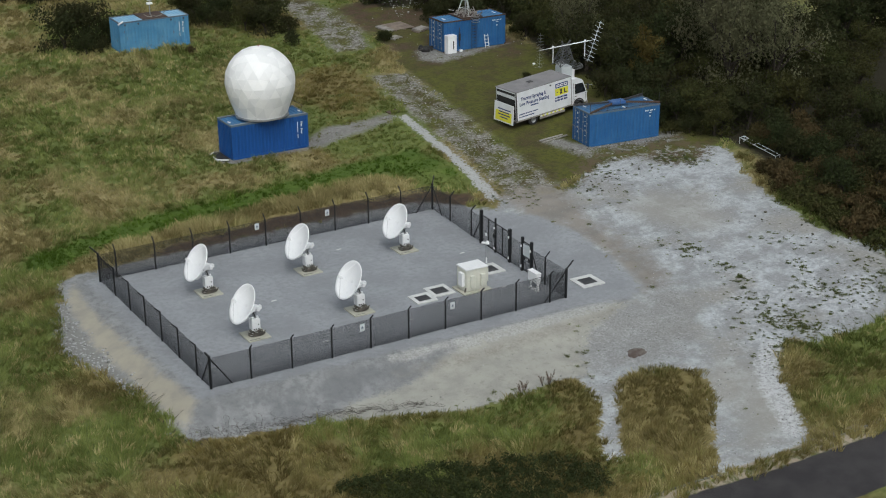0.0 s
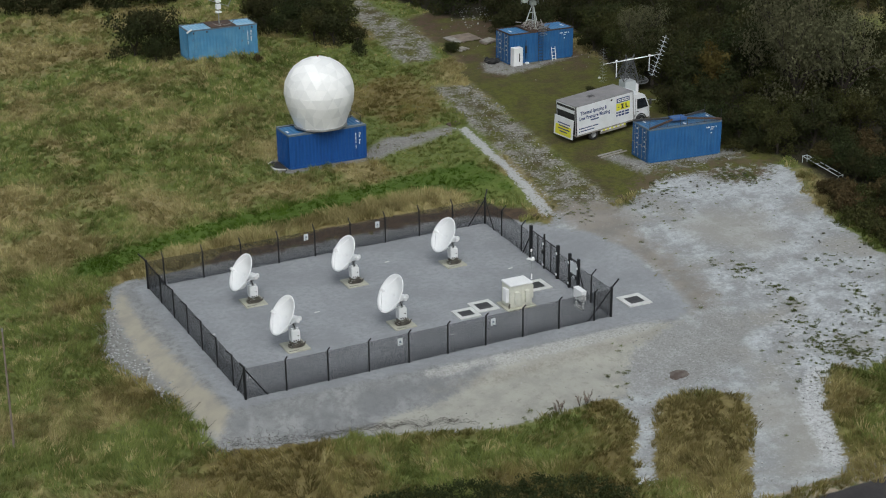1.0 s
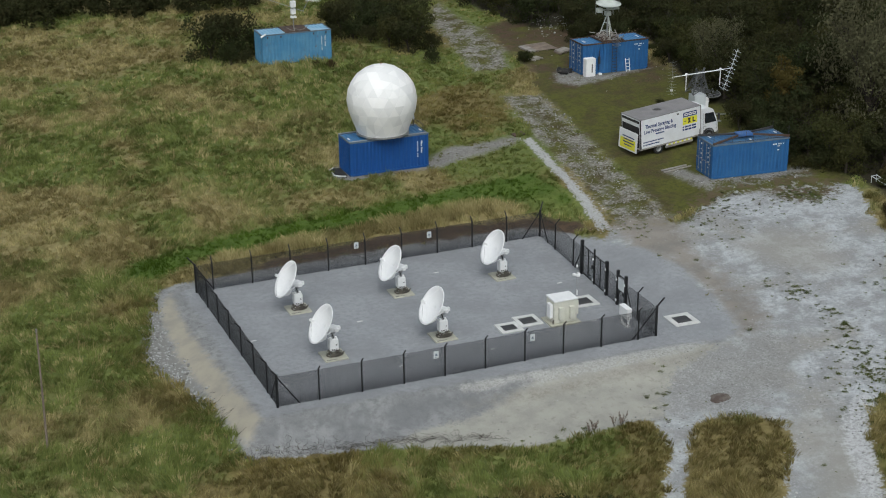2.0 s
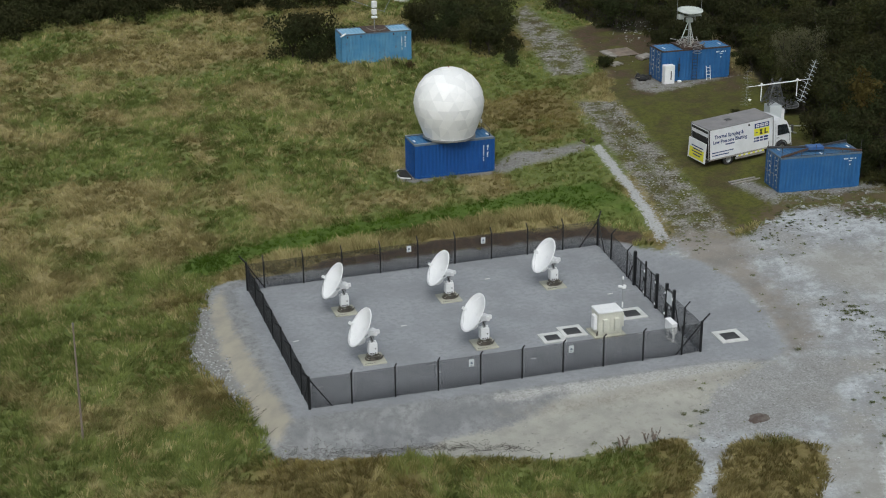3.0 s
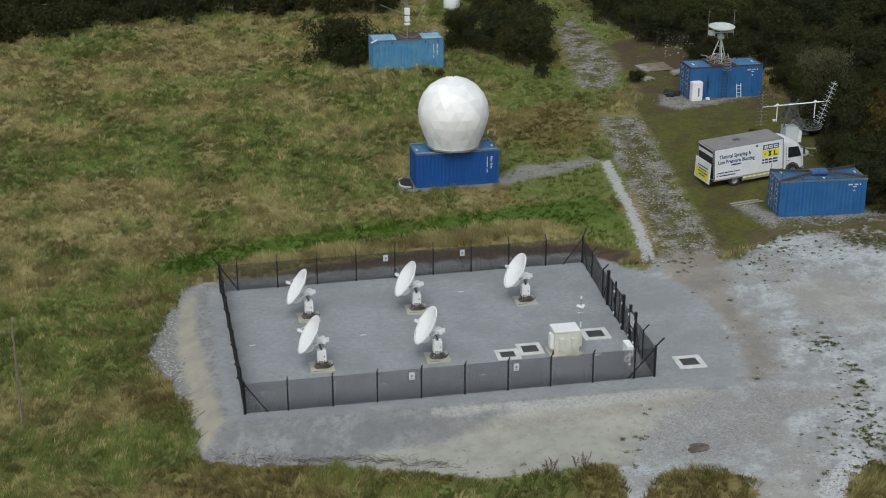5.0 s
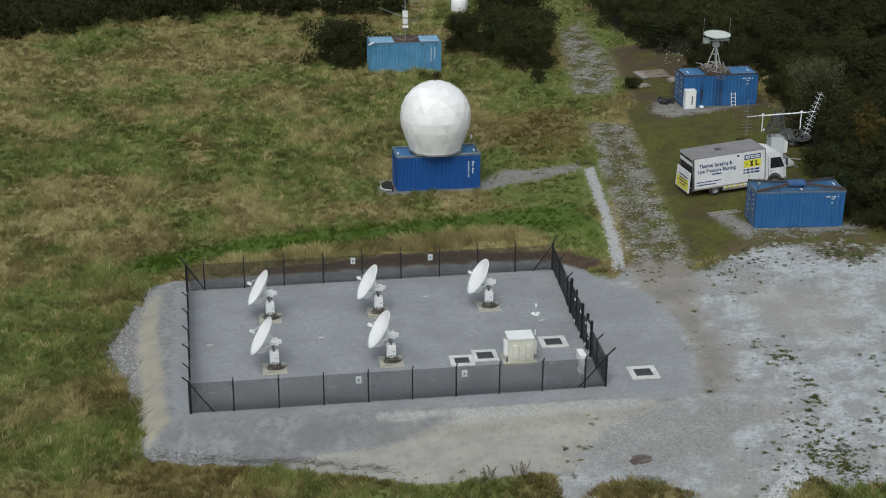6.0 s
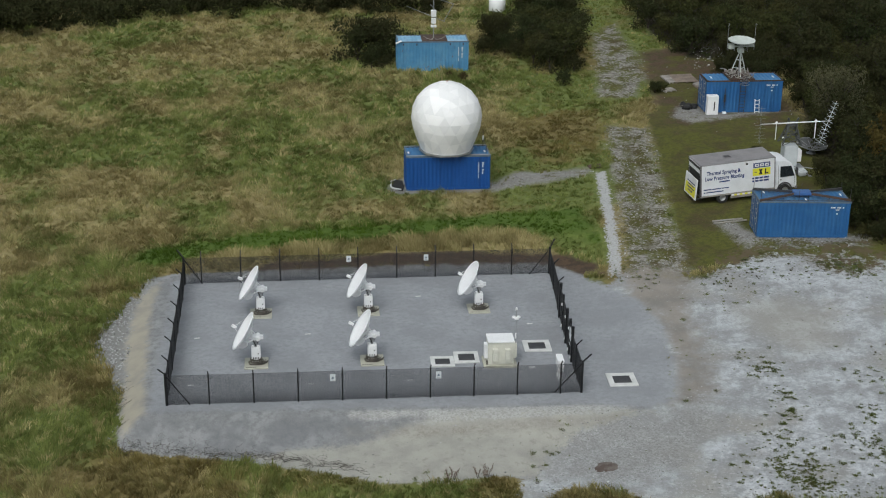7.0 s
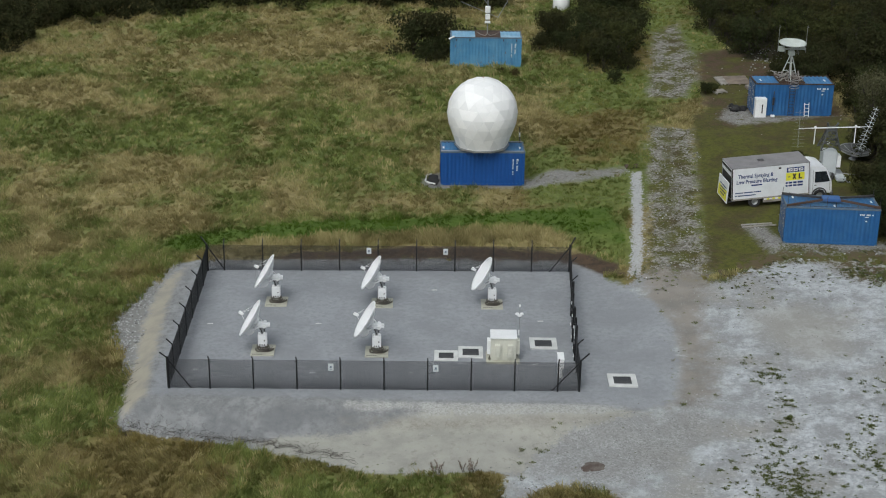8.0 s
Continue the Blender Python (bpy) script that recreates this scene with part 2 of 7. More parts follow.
    coarse = t.mix(pebble, (0.190, 0.190, 0.186), (0.37, 0.372, 0.37))
    coarse = t.mix(t.step(t.noise(0.9, 5.0, 0.7), 0.4, 0.62, 0.0, 0.5), coarse, (0.225, 0.222, 0.214))
    c = t.mix(t.math("MULTIPLY", zone("coarse", 2.6, 1.0, 0.9), 0.85), c, coarse)
    # made-up bank round the compound
    bank = t.mix(t.step(mid, 0.35, 0.65), (0.30, 0.31, 0.315), (0.22, 0.225, 0.23))
    bank = t.mix(t.step(t.noise(2.4, 6.0, 0.75), 0.43, 0.62, 0.0, 0.8), bank, (0.170, 0.174, 0.180))
    bank = t.mix(t.step(grit, 0.5, 0.7, 0.0, 0.7), bank, (0.38, 0.38, 0.375))
    lip = t.math("MULTIPLY", zone("lip", 0.6, 0.6, 0.14), t.step(t.noise(1.6, 6.0, 0.7), 0.33, 0.52))
    bank = t.mix(lip, bank, t.mix(pebble, (0.43, 0.43, 0.42), (0.30, 0.295, 0.28)))
    c = t.mix(zone("pad", 0.5, 0.5, 0.1), c, bank)
    rubble = t.mix(t.step(t.cells(5.0), 0.15, 0.4), (0.44, 0.445, 0.445), (0.22, 0.22, 0.21))
    c = t.mix(zone("rubble", 0.5, 0.5, 0.15), c, rubble)
    earth = t.mix(t.step(t.noise(2.5, 5.0, 0.7), 0.4, 0.65), (0.092, 0.062, 0.042), (0.056, 0.042, 0.030))
    c = t.mix(zone("soil", 1.2, 0.8, 0.25), c, earth)
    sand = t.mix(t.step(t.noise(0.9, 5.0, 0.6), 0.35, 0.7), (0.372, 0.345, 0.282), (0.300, 0.284, 0.245))
    c = t.mix(zone("sand", 0.9, 0.7, 0.3), c, sand)
    cream = t.mix(t.step(t.noise(0.8, 6.0, 0.65), 0.35, 0.7), (0.375, 0.370, 0.332), (0.300, 0.296, 0.268))
    cream = t.mix(t.step(t.noise(2.5, 5.0, 0.7), 0.54, 0.68, 0.0, 0.5), cream, (0.225, 0.215, 0.185))
    cream = t.mix(t.step(grit, 0.5, 0.7, 0.0, 0.5), cream, (0.42, 0.42, 0.38))
    c = t.mix(zone("cream", 1.0, 1.2, 0.25), c, cream)
    band = t.math("MULTIPLY", zone("band", 0.7, 0.8, 0.3), t.step(t.noise(2.2, 5.0, 0.7), 0.36, 0.6, 0.2, 0.9))
    c = t.mix(band, c, t.mix(pebble, (0.215, 0.200, 0.172), (0.300, 0.290, 0.262)))
    c = t.mix(t.math("MULTIPLY", lip, 0.8), c, t.mix(pebble, (0.44, 0.445, 0.44), (0.29, 0.287, 0.275)))
    brown = t.mix(t.step(t.noise(0.6, 5.0, 0.6), 0.35, 0.65), (0.265, 0.240, 0.210), (0.205, 0.192, 0.175))
    brown = t.mix(t.step(grit, 0.5, 0.75, 0.0, 0.4), brown, (0.40, 0.385, 0.36))
    c = t.mix(t.math("MULTIPLY", zone("brown", 3.2, 1.4, 1.0), 0.92), c, brown)
    # rolled grey surfacing inside and beside the fence
    tar = t.mix(t.step(t.noise(0.35, 5.0, 0.6), 0.36, 0.66), (0.322, 0.336, 0.357), (0.260, 0.271, 0.289))
    tar = t.mix(t.step(t.noise(1.7, 5.0, 0.7, None), 0.5, 0.75, 0.0, 0.35), tar, (0.404, 0.412, 0.421))
    tar = t.mix(t.step(t.noise(3.2, 6.0, 0.75), 0.42, 0.66, 0.0, 0.75), tar, (0.234, 0.245, 0.262))
    tar = t.mix(t.step(grit, 0.48, 0.75, 0.0, 0.5), tar, (0.205, 0.214, 0.229))
    tar = t.mix(t.step(t.noise(60.0, 3.0, 0.8), 0.56, 0.72, 0.0, 0.5), tar, (0.456, 0.462, 0.468))
    c = t.mix(zone("tar", 1.1, 0.9, 0.25), c, tar)
    wet = t.math("MULTIPLY", zone("damp", 1.2, 0.4, 0.4), t.step(t.noise(0.7, 4.0), 0.35, 0.6, 0.2, 0.7))
    c = t.mix(wet, c, (0.150, 0.156, 0.166))
    # very dark ground inside the wood's outline, glades left out
    wood_floor = t.mix(t.step(t.noise(3.0, 5.0, 0.7), 0.4, 0.65), (0.032, 0.026, 0.016), (0.020, 0.022, 0.010))
    c = t.mix(zone("wood_floor", 1.5, 0.8, 0.5), c, wood_floor)
    # road
    road = t.mix(t.step(t.noise(0.6, 4.0), 0.35, 0.65), (0.036, 0.034, 0.036), (0.052, 0.049, 0.050))
    road = t.mix(t.step(grit, 0.5, 0.75, 0.0, 0.4), road, (0.08, 0.076, 0.075))
    verge = t.mix(t.step(t.noise(2.2, 5.0, 0.7), 0.42, 0.62), (0.33, 0.28, 0.215), (0.10, 0.11, 0.04))
    c = t.mix(zone("verge", 0.4, 0.3, 0.12), c, verge)
    c = t.mix(zone("road", 0.25, 0.15, 0.06), c, road)
    t.bump(t.math("ADD", t.math("MULTIPLY", grit, 0.6), t.math("MULTIPLY", pebble, 0.5)), 0.5, 0.03)
    return t.done(c, 0.92, 0.0, 0.25)


GROUND = ground_material()


def leaf_material(name, light, dark, dead):
    t = Tree(name)
    c = t.mix(t.step(t.noise(1.7, 3.0), 0.34, 0.66), light, dark)
    c = t.mix(t.math("MULTIPLY", t.island(), 0.4), c, tuple(0.5 * (a + b) for a, b in zip(light, dark)))
    c = t.mix(t.step(t.noise(0.8, 3.0), 0.5, 0.72, 0.0, 0.85), c, dead)
    c = t.mix(t.math("MULTIPLY", t.single(), 0.6), c, tuple(v * 0.75 for v in dead))
    t.thin(c, 0.4)
    return t.done(c, 0.8, 0.0, 0.06)


LEAF_GORSE = leaf_material("gorse_leaf", (0.062, 0.078, 0.031), (0.030, 0.039, 0.018), (0.070, 0.061, 0.028))
LEAF_THORN = leaf_material("thorn_leaf", (0.094, 0.108, 0.037), (0.037, 0.045, 0.019), (0.097, 0.086, 0.034))
LEAF_WILLOW = leaf_material("willow_leaf", (0.190, 0.190, 0.109), (0.103, 0.109, 0.057), (0.152, 0.143, 0.083))
LEAF_AUTUMN = leaf_material("autumn_leaf", (0.121, 0.101, 0.032), (0.101, 0.089, 0.027), (0.149, 0.101, 0.034))
LEAF_BRACKEN = leaf_material("bracken_frond", (0.138, 0.099, 0.048), (0.069, 0.055, 0.028), (0.096, 0.090, 0.036))
LEAF_HEATH = leaf_material("heath_leaf", (0.066, 0.092, 0.034), (0.036, 0.054, 0.021), (0.078, 0.084, 0.034))
LEAF_WEED = leaf_material("weed_leaf", (0.161, 0.193, 0.068), (0.082, 0.106, 0.041), (0.170, 0.170, 0.075))
BARK = paint("bark", (0.060, 0.048, 0.038), (0.035, 0.030, 0.025), 0.9, relief=0.4)

# ---- building helpers ----
def V(*c):
    return Vector(c)


def bm_box(bm, lo, hi, m=None):
    lo, hi = Vector(lo), Vector(hi)
    mm = Matrix.Translation((lo + hi) / 2) @ Matrix.Diagonal((*(hi - lo), 1))
    return bmesh.ops.create_cube(bm, size=1, matrix=(m @ mm) if m else mm)["verts"]


def bm_tube(bm, a, b, r, r2=None, n=8):
    a, b = Vector(a), Vector(b)
    d = b - a
    q = d.to_track_quat("Z", "Y").to_matrix().to_4x4()
    return bmesh.ops.create_cone(bm, cap_ends=True, segments=n, radius1=r, radius2=r if r2 is None else r2, depth=d.length, matrix=Matrix.Translation((a + b) / 2) @ q)["verts"]


def bm_lathe(bm, prof, n=24, m=None, closed=False):
    """Turns a profile of (radius, height) about z."""
    m = m or Matrix()
    rings = []
    for r, z in prof:
        if r < 1e-6:
            rings.append([bm.verts.new(m @ V(0, 0, z))])
        else:
            rings.append([bm.verts.new(m @ V(r * math.cos(2 * math.pi * k / n), r * math.sin(2 * math.pi * k / n), z)) for k in range(n)])
    for a, b in zip(rings, rings[1:] + ([rings[0]] if closed else [])):
        for k in range(n):
            j = (k + 1) % n
            quad = [a[k % len(a)], a[j % len(a)], b[j % len(b)], b[k % len(b)]]
            face = []
            for v in quad:
                if v not in face:
                    face.append(v)
            if len(face) > 2:
                bm.faces.new(face)


def bm_prism(bm, poly, h, m=None):
    """A polygon in xy, pulled up by h along z."""
    m = m or Matrix()
    a = [bm.verts.new(m @ V(x, y, 0)) for x, y in poly]
    b = [bm.verts.new(m @ V(x, y, h)) for x, y in poly]
    bm.faces.new(a[::-1]), bm.faces.new(b)
    for k in range(len(poly)):
        j = (k + 1) % len(poly)
        bm.faces.new((a[k], a[j], b[j], b[k]))


def bevel(bm, w, seg=1):
    bmesh.ops.bevel(bm, geom=bm.edges[:], offset=w, segments=seg, affect="EDGES", clamp_overlap=True)
    return bm


def mesh_of(name, bm, material, smooth=False):
    bmesh.ops.recalc_face_normals(bm, faces=bm.faces[:])
    me = bpy.data.meshes.new(name)
    bm.to_mesh(me)
    bm.free()
    me.materials.append(material)
    if smooth:
        me.polygons.foreach_set("use_smooth", [True] * len(me.polygons))
    return me


def part(name, bm, material, parent, label="", smooth=False, m=None):
    """Links a bmesh, or a mesh that is there already, as one mesh object under a thing or a part."""
    me = bm if isinstance(bm, bpy.types.Mesh) else mesh_of(name, bm, material, smooth)
    ob = new(name, me)
    ob.parent = parent
    if m:
        ob.matrix_basis = m
    return tagged(ob, label)


def thing(name, m, label, category, group="", kind=""):
    ob = new(name)
    ob.empty_display_size = 0.3
    ob.matrix_basis = m
    return tagged(ob, label, category, group, kind)


def mesh_from_arrays(name, verts, faces, material, attrs=()):
    """A mesh from numpy arrays: faces all of one size."""
    me = bpy.data.meshes.new(name)
    nv, nf, k = len(verts), len(faces), faces.shape[1]
    me.vertices.add(nv)
    me.vertices.foreach_set("co", np.ascontiguousarray(verts, np.float32).ravel())
    me.loops.add(nf * k)
    me.loops.foreach_set("vertex_index", np.ascontiguousarray(faces, np.int32).ravel())
    me.polygons.add(nf)
    me.polygons.foreach_set("loop_start", np.arange(0, nf * k, k, dtype=np.int32))
    for key, values in attrs:
        me.attributes.new(key, "FLOAT", "POINT").data.foreach_set("value", np.ascontiguousarray(values, np.float32))
    me.update(calc_edges=True)
    me.materials.append(material)
    return me


def lettering(name, words, size, material, parent, m, label="", wide=None):
    cu = bpy.data.curves.new(name, "FONT")
    cu.body, cu.size, cu.extrude, cu.resolution_u, cu.offset, cu.space_character = words, size, 0.004, 2, 0.010, 1.06
    ob = bpy.data.objects.new(name, cu)
    scene.collection.objects.link(ob)
    me = bpy.data.meshes.new_from_object(ob.evaluated_get(bpy.context.evaluated_depsgraph_get()))
    bpy.data.objects.remove(ob)
    if wide:
        xs = [v.co.x for v in me.vertices]
        me.transform(Matrix.Diagonal((wide / (max(xs) - min(xs)), 1, 1, 1)))
    me.materials.clear()
    me.materials.append(material)
    return part(name, me, material, parent, label, m=m)


# ---- the lie of the land ----
TABLES = {}


def lattice(x, y, size, seed):
    """Smooth value noise, 0..1."""
    if seed not in TABLES:
        TABLES[seed] = np.random.RandomState(seed).rand(256, 256)
    rs = TABLES[seed]
    u, v = np.asarray(x, float) / size + 1000, np.asarray(y, float) / size + 1000
    i, j = np.floor(u).astype(int), np.floor(v).astype(int)
    fu, fv = u - i, v - j
    fu, fv = fu * fu * (3 - 2 * fu), fv * fv * (3 - 2 * fv)
    g = lambda a, b: rs[a % 256, b % 256]
    return (g(i, j) * (1 - fu) + g(i + 1, j) * fu) * (1 - fv) + (g(i, j + 1) * (1 - fu) + g(i + 1, j + 1) * fu) * fv


def ease(a, b, v):
    t = np.clip((np.asarray(v, float) - a) / (b - a), 0, 1)
    return t * t * (3 - 2 * t)


def edge(x, y, poly):
    """Distance from the outline of a polygon, negative inside it."""
    x, y = np.asarray(x, float), np.asarray(y, float)
    d, inside = np.full(x.shape, 1e9), np.zeros(x.shape, bool)
    for (ax, ay), (bx, by) in zip(poly, poly[1:] + poly[:1]):
        ex, ey = bx - ax, by - ay
        s = np.clip(((x - ax) * ex + (y - ay) * ey) / (ex * ex + ey * ey), 0, 1)
        d = np.minimum(d, np.hypot(x - ax - s * ex, y - ay - s * ey))
        inside ^= ((ay > y) != (by > y)) & (x < (bx - ax) * (y - ay) / (by - ay + 1e-12) + ax)
    return np.where(inside, -d, d)


LEVEL = [(-1.0, -0.9), (22.4, -0.7), (22.9, 16.9), (-1.3, 16.4)]
PAD = [(-2.3, -2.5), (-2.5, -0.3), (-2.6, 3.3), (-3.5, 5.9), (-4.4, 7.8), (-4.5, 9.8), (-4.0, 12.0), (-3.4, 13.0), (-3.0, 14.9), (-2.4, 16.7), (-1.4, 17.4),
       (8, 17.7), (16, 17.9), (22.5, 18.0), (23.8, 16.0), (24.5, 8), (24.5, -1.5), (20.5, -3.1), (18.7, -4.9), (17.8, -6.8), (16.2, -6.4), (13.5, -6.6), (10.5, -6.2),
       (8.0, -5.2), (5.7, -4.4), (3.4, -3.6), (0.2, -3.0)]
TAR = [(-0.9, -0.7), (12, -0.9), (21, -1.0), (24.4, -1.5), (26.0, -0.3), (26.7, 3.5), (26.9, 7.4), (26.4, 10.4), (25.2, 13.2), (23.9, 15.2), (22.8, 17.0), (10, 16.9), (-1.2, 16.4)]
DAMP = [(-1.5, -1.3), (10, -1.4), (13, -1.5), (11, -2.4), (8, -2.9), (3, -3.1), (-1.2, -2.2)]
CREAM = [(4.5, -3.5), (6.2, -3.1), (9.5, -2.9), (11.5, -2.2), (13.0, -1.7), (14.6, -1.35), (20.3, -1.5), (24.6, -1.7), (20.5, -3.1), (18.7, -4.9), (17.8, -6.6), (16.2, -6.4),
         (13.5, -6.6), (10.5, -6.2), (8.0, -5.2), (5.7, -4.4)]
SAND = [(-1.9, 16.2), (-2.1, 12.4), (-1.8, 7.6), (-1.5, 3.2), (-1.0, -0.8), (-2.1, -1.9), (-2.5, -0.5), (-2.6, 3.6), (-3.1, 8.5), (-3.1, 12.7), (-2.6, 15.0)]
RUBBLE = [(-2.5, 1.0), (-2.7, 3.6), (-3.2, 8.5), (-3.2, 12.7), (-2.7, 15.0), (-2.4, 16.9), (-3.3, 15), (-4.3, 12), (-4.9, 9.8), (-4.7, 7.6), (-3.7, 5.4)]
WHITE = [(29.4, 13.0), (31.0, 13.6), (34.4, 15.6), (39.4, 15.2), (41.9, 14.0), (43.1, 12.5), (40.6, 7.2), (39.8, 2.5), (39.6, -1.2), (40.6, -4.7), (38.5, -8.0), (34.8, -10.5), (30.1, -10.3),
         (28.7, -9.3), (26.7, -10.8), (25.3, -13.1), (24.2, -15.4), (23.5, -17.0), (17.8, -16.9), (20.0, -13.9), (22.0, -11.6), (22.8, -9.7), (22.0, -8.2), (20.3, -7.6), (18.9, -7.7),
         (16.7, -10.8), (14.9, -13.3), (14.4, -12.8), (16.6, -9.6), (17.3, -6.6), (17.6, -4.9), (19.0, -2.6), (23.0, -1.2), (25.6, -0.5), (26.2, 3.5), (26.4, 7.4), (25.6, 11.2), (24.6, 13.4), (26.0, 14.6)]
BAND = [(9, -1.9), (13, -2.1), (22, -2.2), (23.6, -1.8), (22, -2.7), (13, -2.75), (9, -2.35)]
LIP = [(9, -1.1), (24, -1.2), (22, -2.0), (13, -1.9), (9, -1.6)]
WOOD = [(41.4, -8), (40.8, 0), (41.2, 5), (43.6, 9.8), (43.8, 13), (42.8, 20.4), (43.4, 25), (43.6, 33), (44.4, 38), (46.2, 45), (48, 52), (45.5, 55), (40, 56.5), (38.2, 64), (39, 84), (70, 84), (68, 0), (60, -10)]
SOIL = [(3.0, 17.6), (8, 17.6), (22, 17.8), (24.2, 15.4), (24.9, 15.3), (24.8, 17.0), (23.4, 18.6), (13, 18.9), (5, 18.5)]
COARSE = [(20.0, -1.9), (24.6, -2.0), (27.0, -0.2), (28.2, 2.4), (27.6, -3.0), (25.2, -6.2), (22.9, -7.9), (20.4, -7.4), (18.6, -6.6), (19.0, -4.0)]
TAN_LOW = [(23.2, -9.0), (25.2, -9.5), (26.6, -12), (25.0, -15.6), (20.4, -16.3), (21.8, -13.5)]
TAN = [(31.2, 9.2), (34.6, 10.0), (36.8, 7.4), (36.0, 3.6), (33.4, 3.4), (31.8, 6.0)]
BROWN = [(26, -1), (26.8, 3.5), (26.9, 8), (25.8, 12), (26.5, 15), (29.8, 14), (29.2, 10), (28.6, 5), (28.2, 0)]
TRACK = [(29.6, 40), (32.6, 39), (31.1, 25.7), (29.8, 13.4), (26.2, 14.0), (27.3, 21.3), (28.3, 31.2)]
TRACK_UP = [(29.9, 46.7), (30.4, 50.4), (32.7, 65.8), (35.8, 69.5), (35.9, 58.0), (35.2, 51.5), (33.3, 46.4)]
STRIP = [(27.0, 30.7), (28.0, 31.0), (27.0, 21.3), (26.1, 14.3), (25.2, 14.7), (26.1, 21.4)]
SPUR = [(19.7, 31.6), (23.3, 31.5), (26.9, 31.5), (26.8, 30.4), (22.4, 29.2), (19.6, 28.3), (13.7, 28.7), (12.4, 29.3), (12.8, 32.2), (13.4, 32.6)]
RIM = [(28.7, -9.3), (26.7, -10.8), (25.3, -13.1), (24.2, -15.4), (23.5, -16.4), (22.7, -16.0), (23.6, -14.2), (24.6, -12.0), (25.8, -10.2), (27.6, -8.6)]
CREEP = [(37.4, 15.2), (37.9, 12.8), (39.4, 11.7), (41.4, 12.2), (42.8, 14.2), (40, 15.6)]
CREEP_TOP = [(28.6, 12.6), (31.0, 13.2), (34.5, 15.2), (39.5, 15.0), (42.8, 14.0), (42.6, 16.4), (34.0, 16.8), (30.6, 15.4)]
TURF = [(32.6, 39), (31.1, 25.7), (29.6, 13.6), (34.4, 15.2), (39.4, 14.9), (43.4, 13.2), (44, 18), (44.5, 34), (44.5, 42), (36, 45), (33, 42)]
DIRT = [(34.2, 37.5), (43, 37.5), (45, 41), (44.5, 46), (44.2, 59), (38.5, 60), (36, 59), (34.6, 48), (34, 42)]
CPATCH = [(35.1, 41.3), (36, 39.9), (38, 39.8), (42, 40.6), (44, 41.3), (44, 42.3), (37.9, 42.3), (37.4, 44.2), (36, 43.6)]
DPATCH = [(33.2, 20.6), (34.2, 16.4), (41.6, 15.6), (42.4, 17.6), (41, 18), (35, 18.6), (34.6, 20.6)]
LUSH = [(-3.1, 21.0), (2.6, 22.7), (8.2, 23.2), (13.8, 23.4), (20.2, 24.2), (25.0, 24.6), (25.9, 18.8), (23.4, 19.0), (19.3, 22.2), (13.1, 21.6), (7.5, 21.0), (2.0, 20.3), (-2.3, 18.6), (-4, 19)]
ROAD = [(-120, -10.6), (-10, -15.6), (14.7, -17.3), (27.1, -18.3), (60, -20.6), (200, -28), (200, -33), (60, -24.6), (24, -21.5), (10, -20.6), (-10, -19.4), (-120, -14.4)]
VERGE = [(-120, -10.0), (-10, -15.0), (14.7, -16.75), (23.5, -16.9), (27.1, -17.5), (60, -20.0), (200, -27.4), (200, -28.2), (60, -20.8), (27.1, -18.5), (14.7, -17.5), (-10, -15.8), (-120, -10.8)]
RIDGE = [(30.4, 39), (31.0, 39), (29.4, 25), (28.3, 15), (27.7, 15), (28.7, 25)]
MOSS = [(18.5, 25.5), (19.5, 22.5), (25.9, 18.2), (27.2, 31.0), (28.6, 38), (30.5, 45), (33.5, 46), (37, 60), (37.5, 78), (28, 78), (24.5, 54), (23.5, 44), (21.8, 36), (19.8, 33)]
GLADE = [(59.5, 25.0), (62.5, 24.0), (73.0, 36.5), (70.5, 40.0)]
GLADE_LOW = [(61.0, 14.0), (62.2, 13.0), (68.5, 20.0), (67.3, 21.5)]
FLATS = (((13.5, 29.9), (19.9, 30.2), (19.8, 32.7), (13.4, 32.4), 0.77), ((14.2, 54.8), (20.6, 54.8), (20.6, 57.4), (14.2, 57.4), 2.85),
         ((37.6, 42.1), (44.0, 42.1), (44.0, 44.7), (37.6, 44.7), 2.57), ((34.9, 17.5), (41.3, 17.7), (41.2, 20.2), (34.8, 20.0), 1.57))


def land(x, y):
    """The height of the ground."""
    x, y = np.asarray(x, float), np.asarray(y, float)
    cx, cy = np.clip(x, -35, 60), np.clip(y, -30, 90)
    z = -1.03 + 0.0218 * cx + 0.0684 * cy - 0.000307 * cx * cy + 0.000634 * cx * cx - 0.000195 * cy * cy
    z = z + 0.16 * (lattice(x, y, 5.0, 3) - 0.5) + 0.10 * (lattice(x, y, 1.7, 4) - 0.5)
    made = np.minimum(edge(x, y, WHITE), edge(x, y, ROAD))
    z = z - 0.12 * ease(0.6, -0.3, made)
    for *quad, h in FLATS:
        k = ease(1.6, 0.1, edge(x, y, list(quad)))
        z = z * (1 - k) + h * k
    k = ease(0, 1, edge(x, y, LEVEL) / (2.3 + 2.5 * ease(14, 26, x)))
    return z * k


def land_at(x, y):
    return float(land(np.array([x]), np.array([y]))[0])


def is_grass(x, y):
    """How far a place lies from every bare surface, in metres."""
    d = np.full(np.shape(x), 99.0)
    for poly in (PAD, TAR, WHITE, ROAD, WOOD, TRACK, CPATCH, DPATCH, SPUR, TRACK_UP, BROWN, SOIL):
        d = np.minimum(d, edge(x, y, poly))
    for *quad, h in FLATS:
        d = np.minimum(d, edge(x, y, list(quad)))
    return d

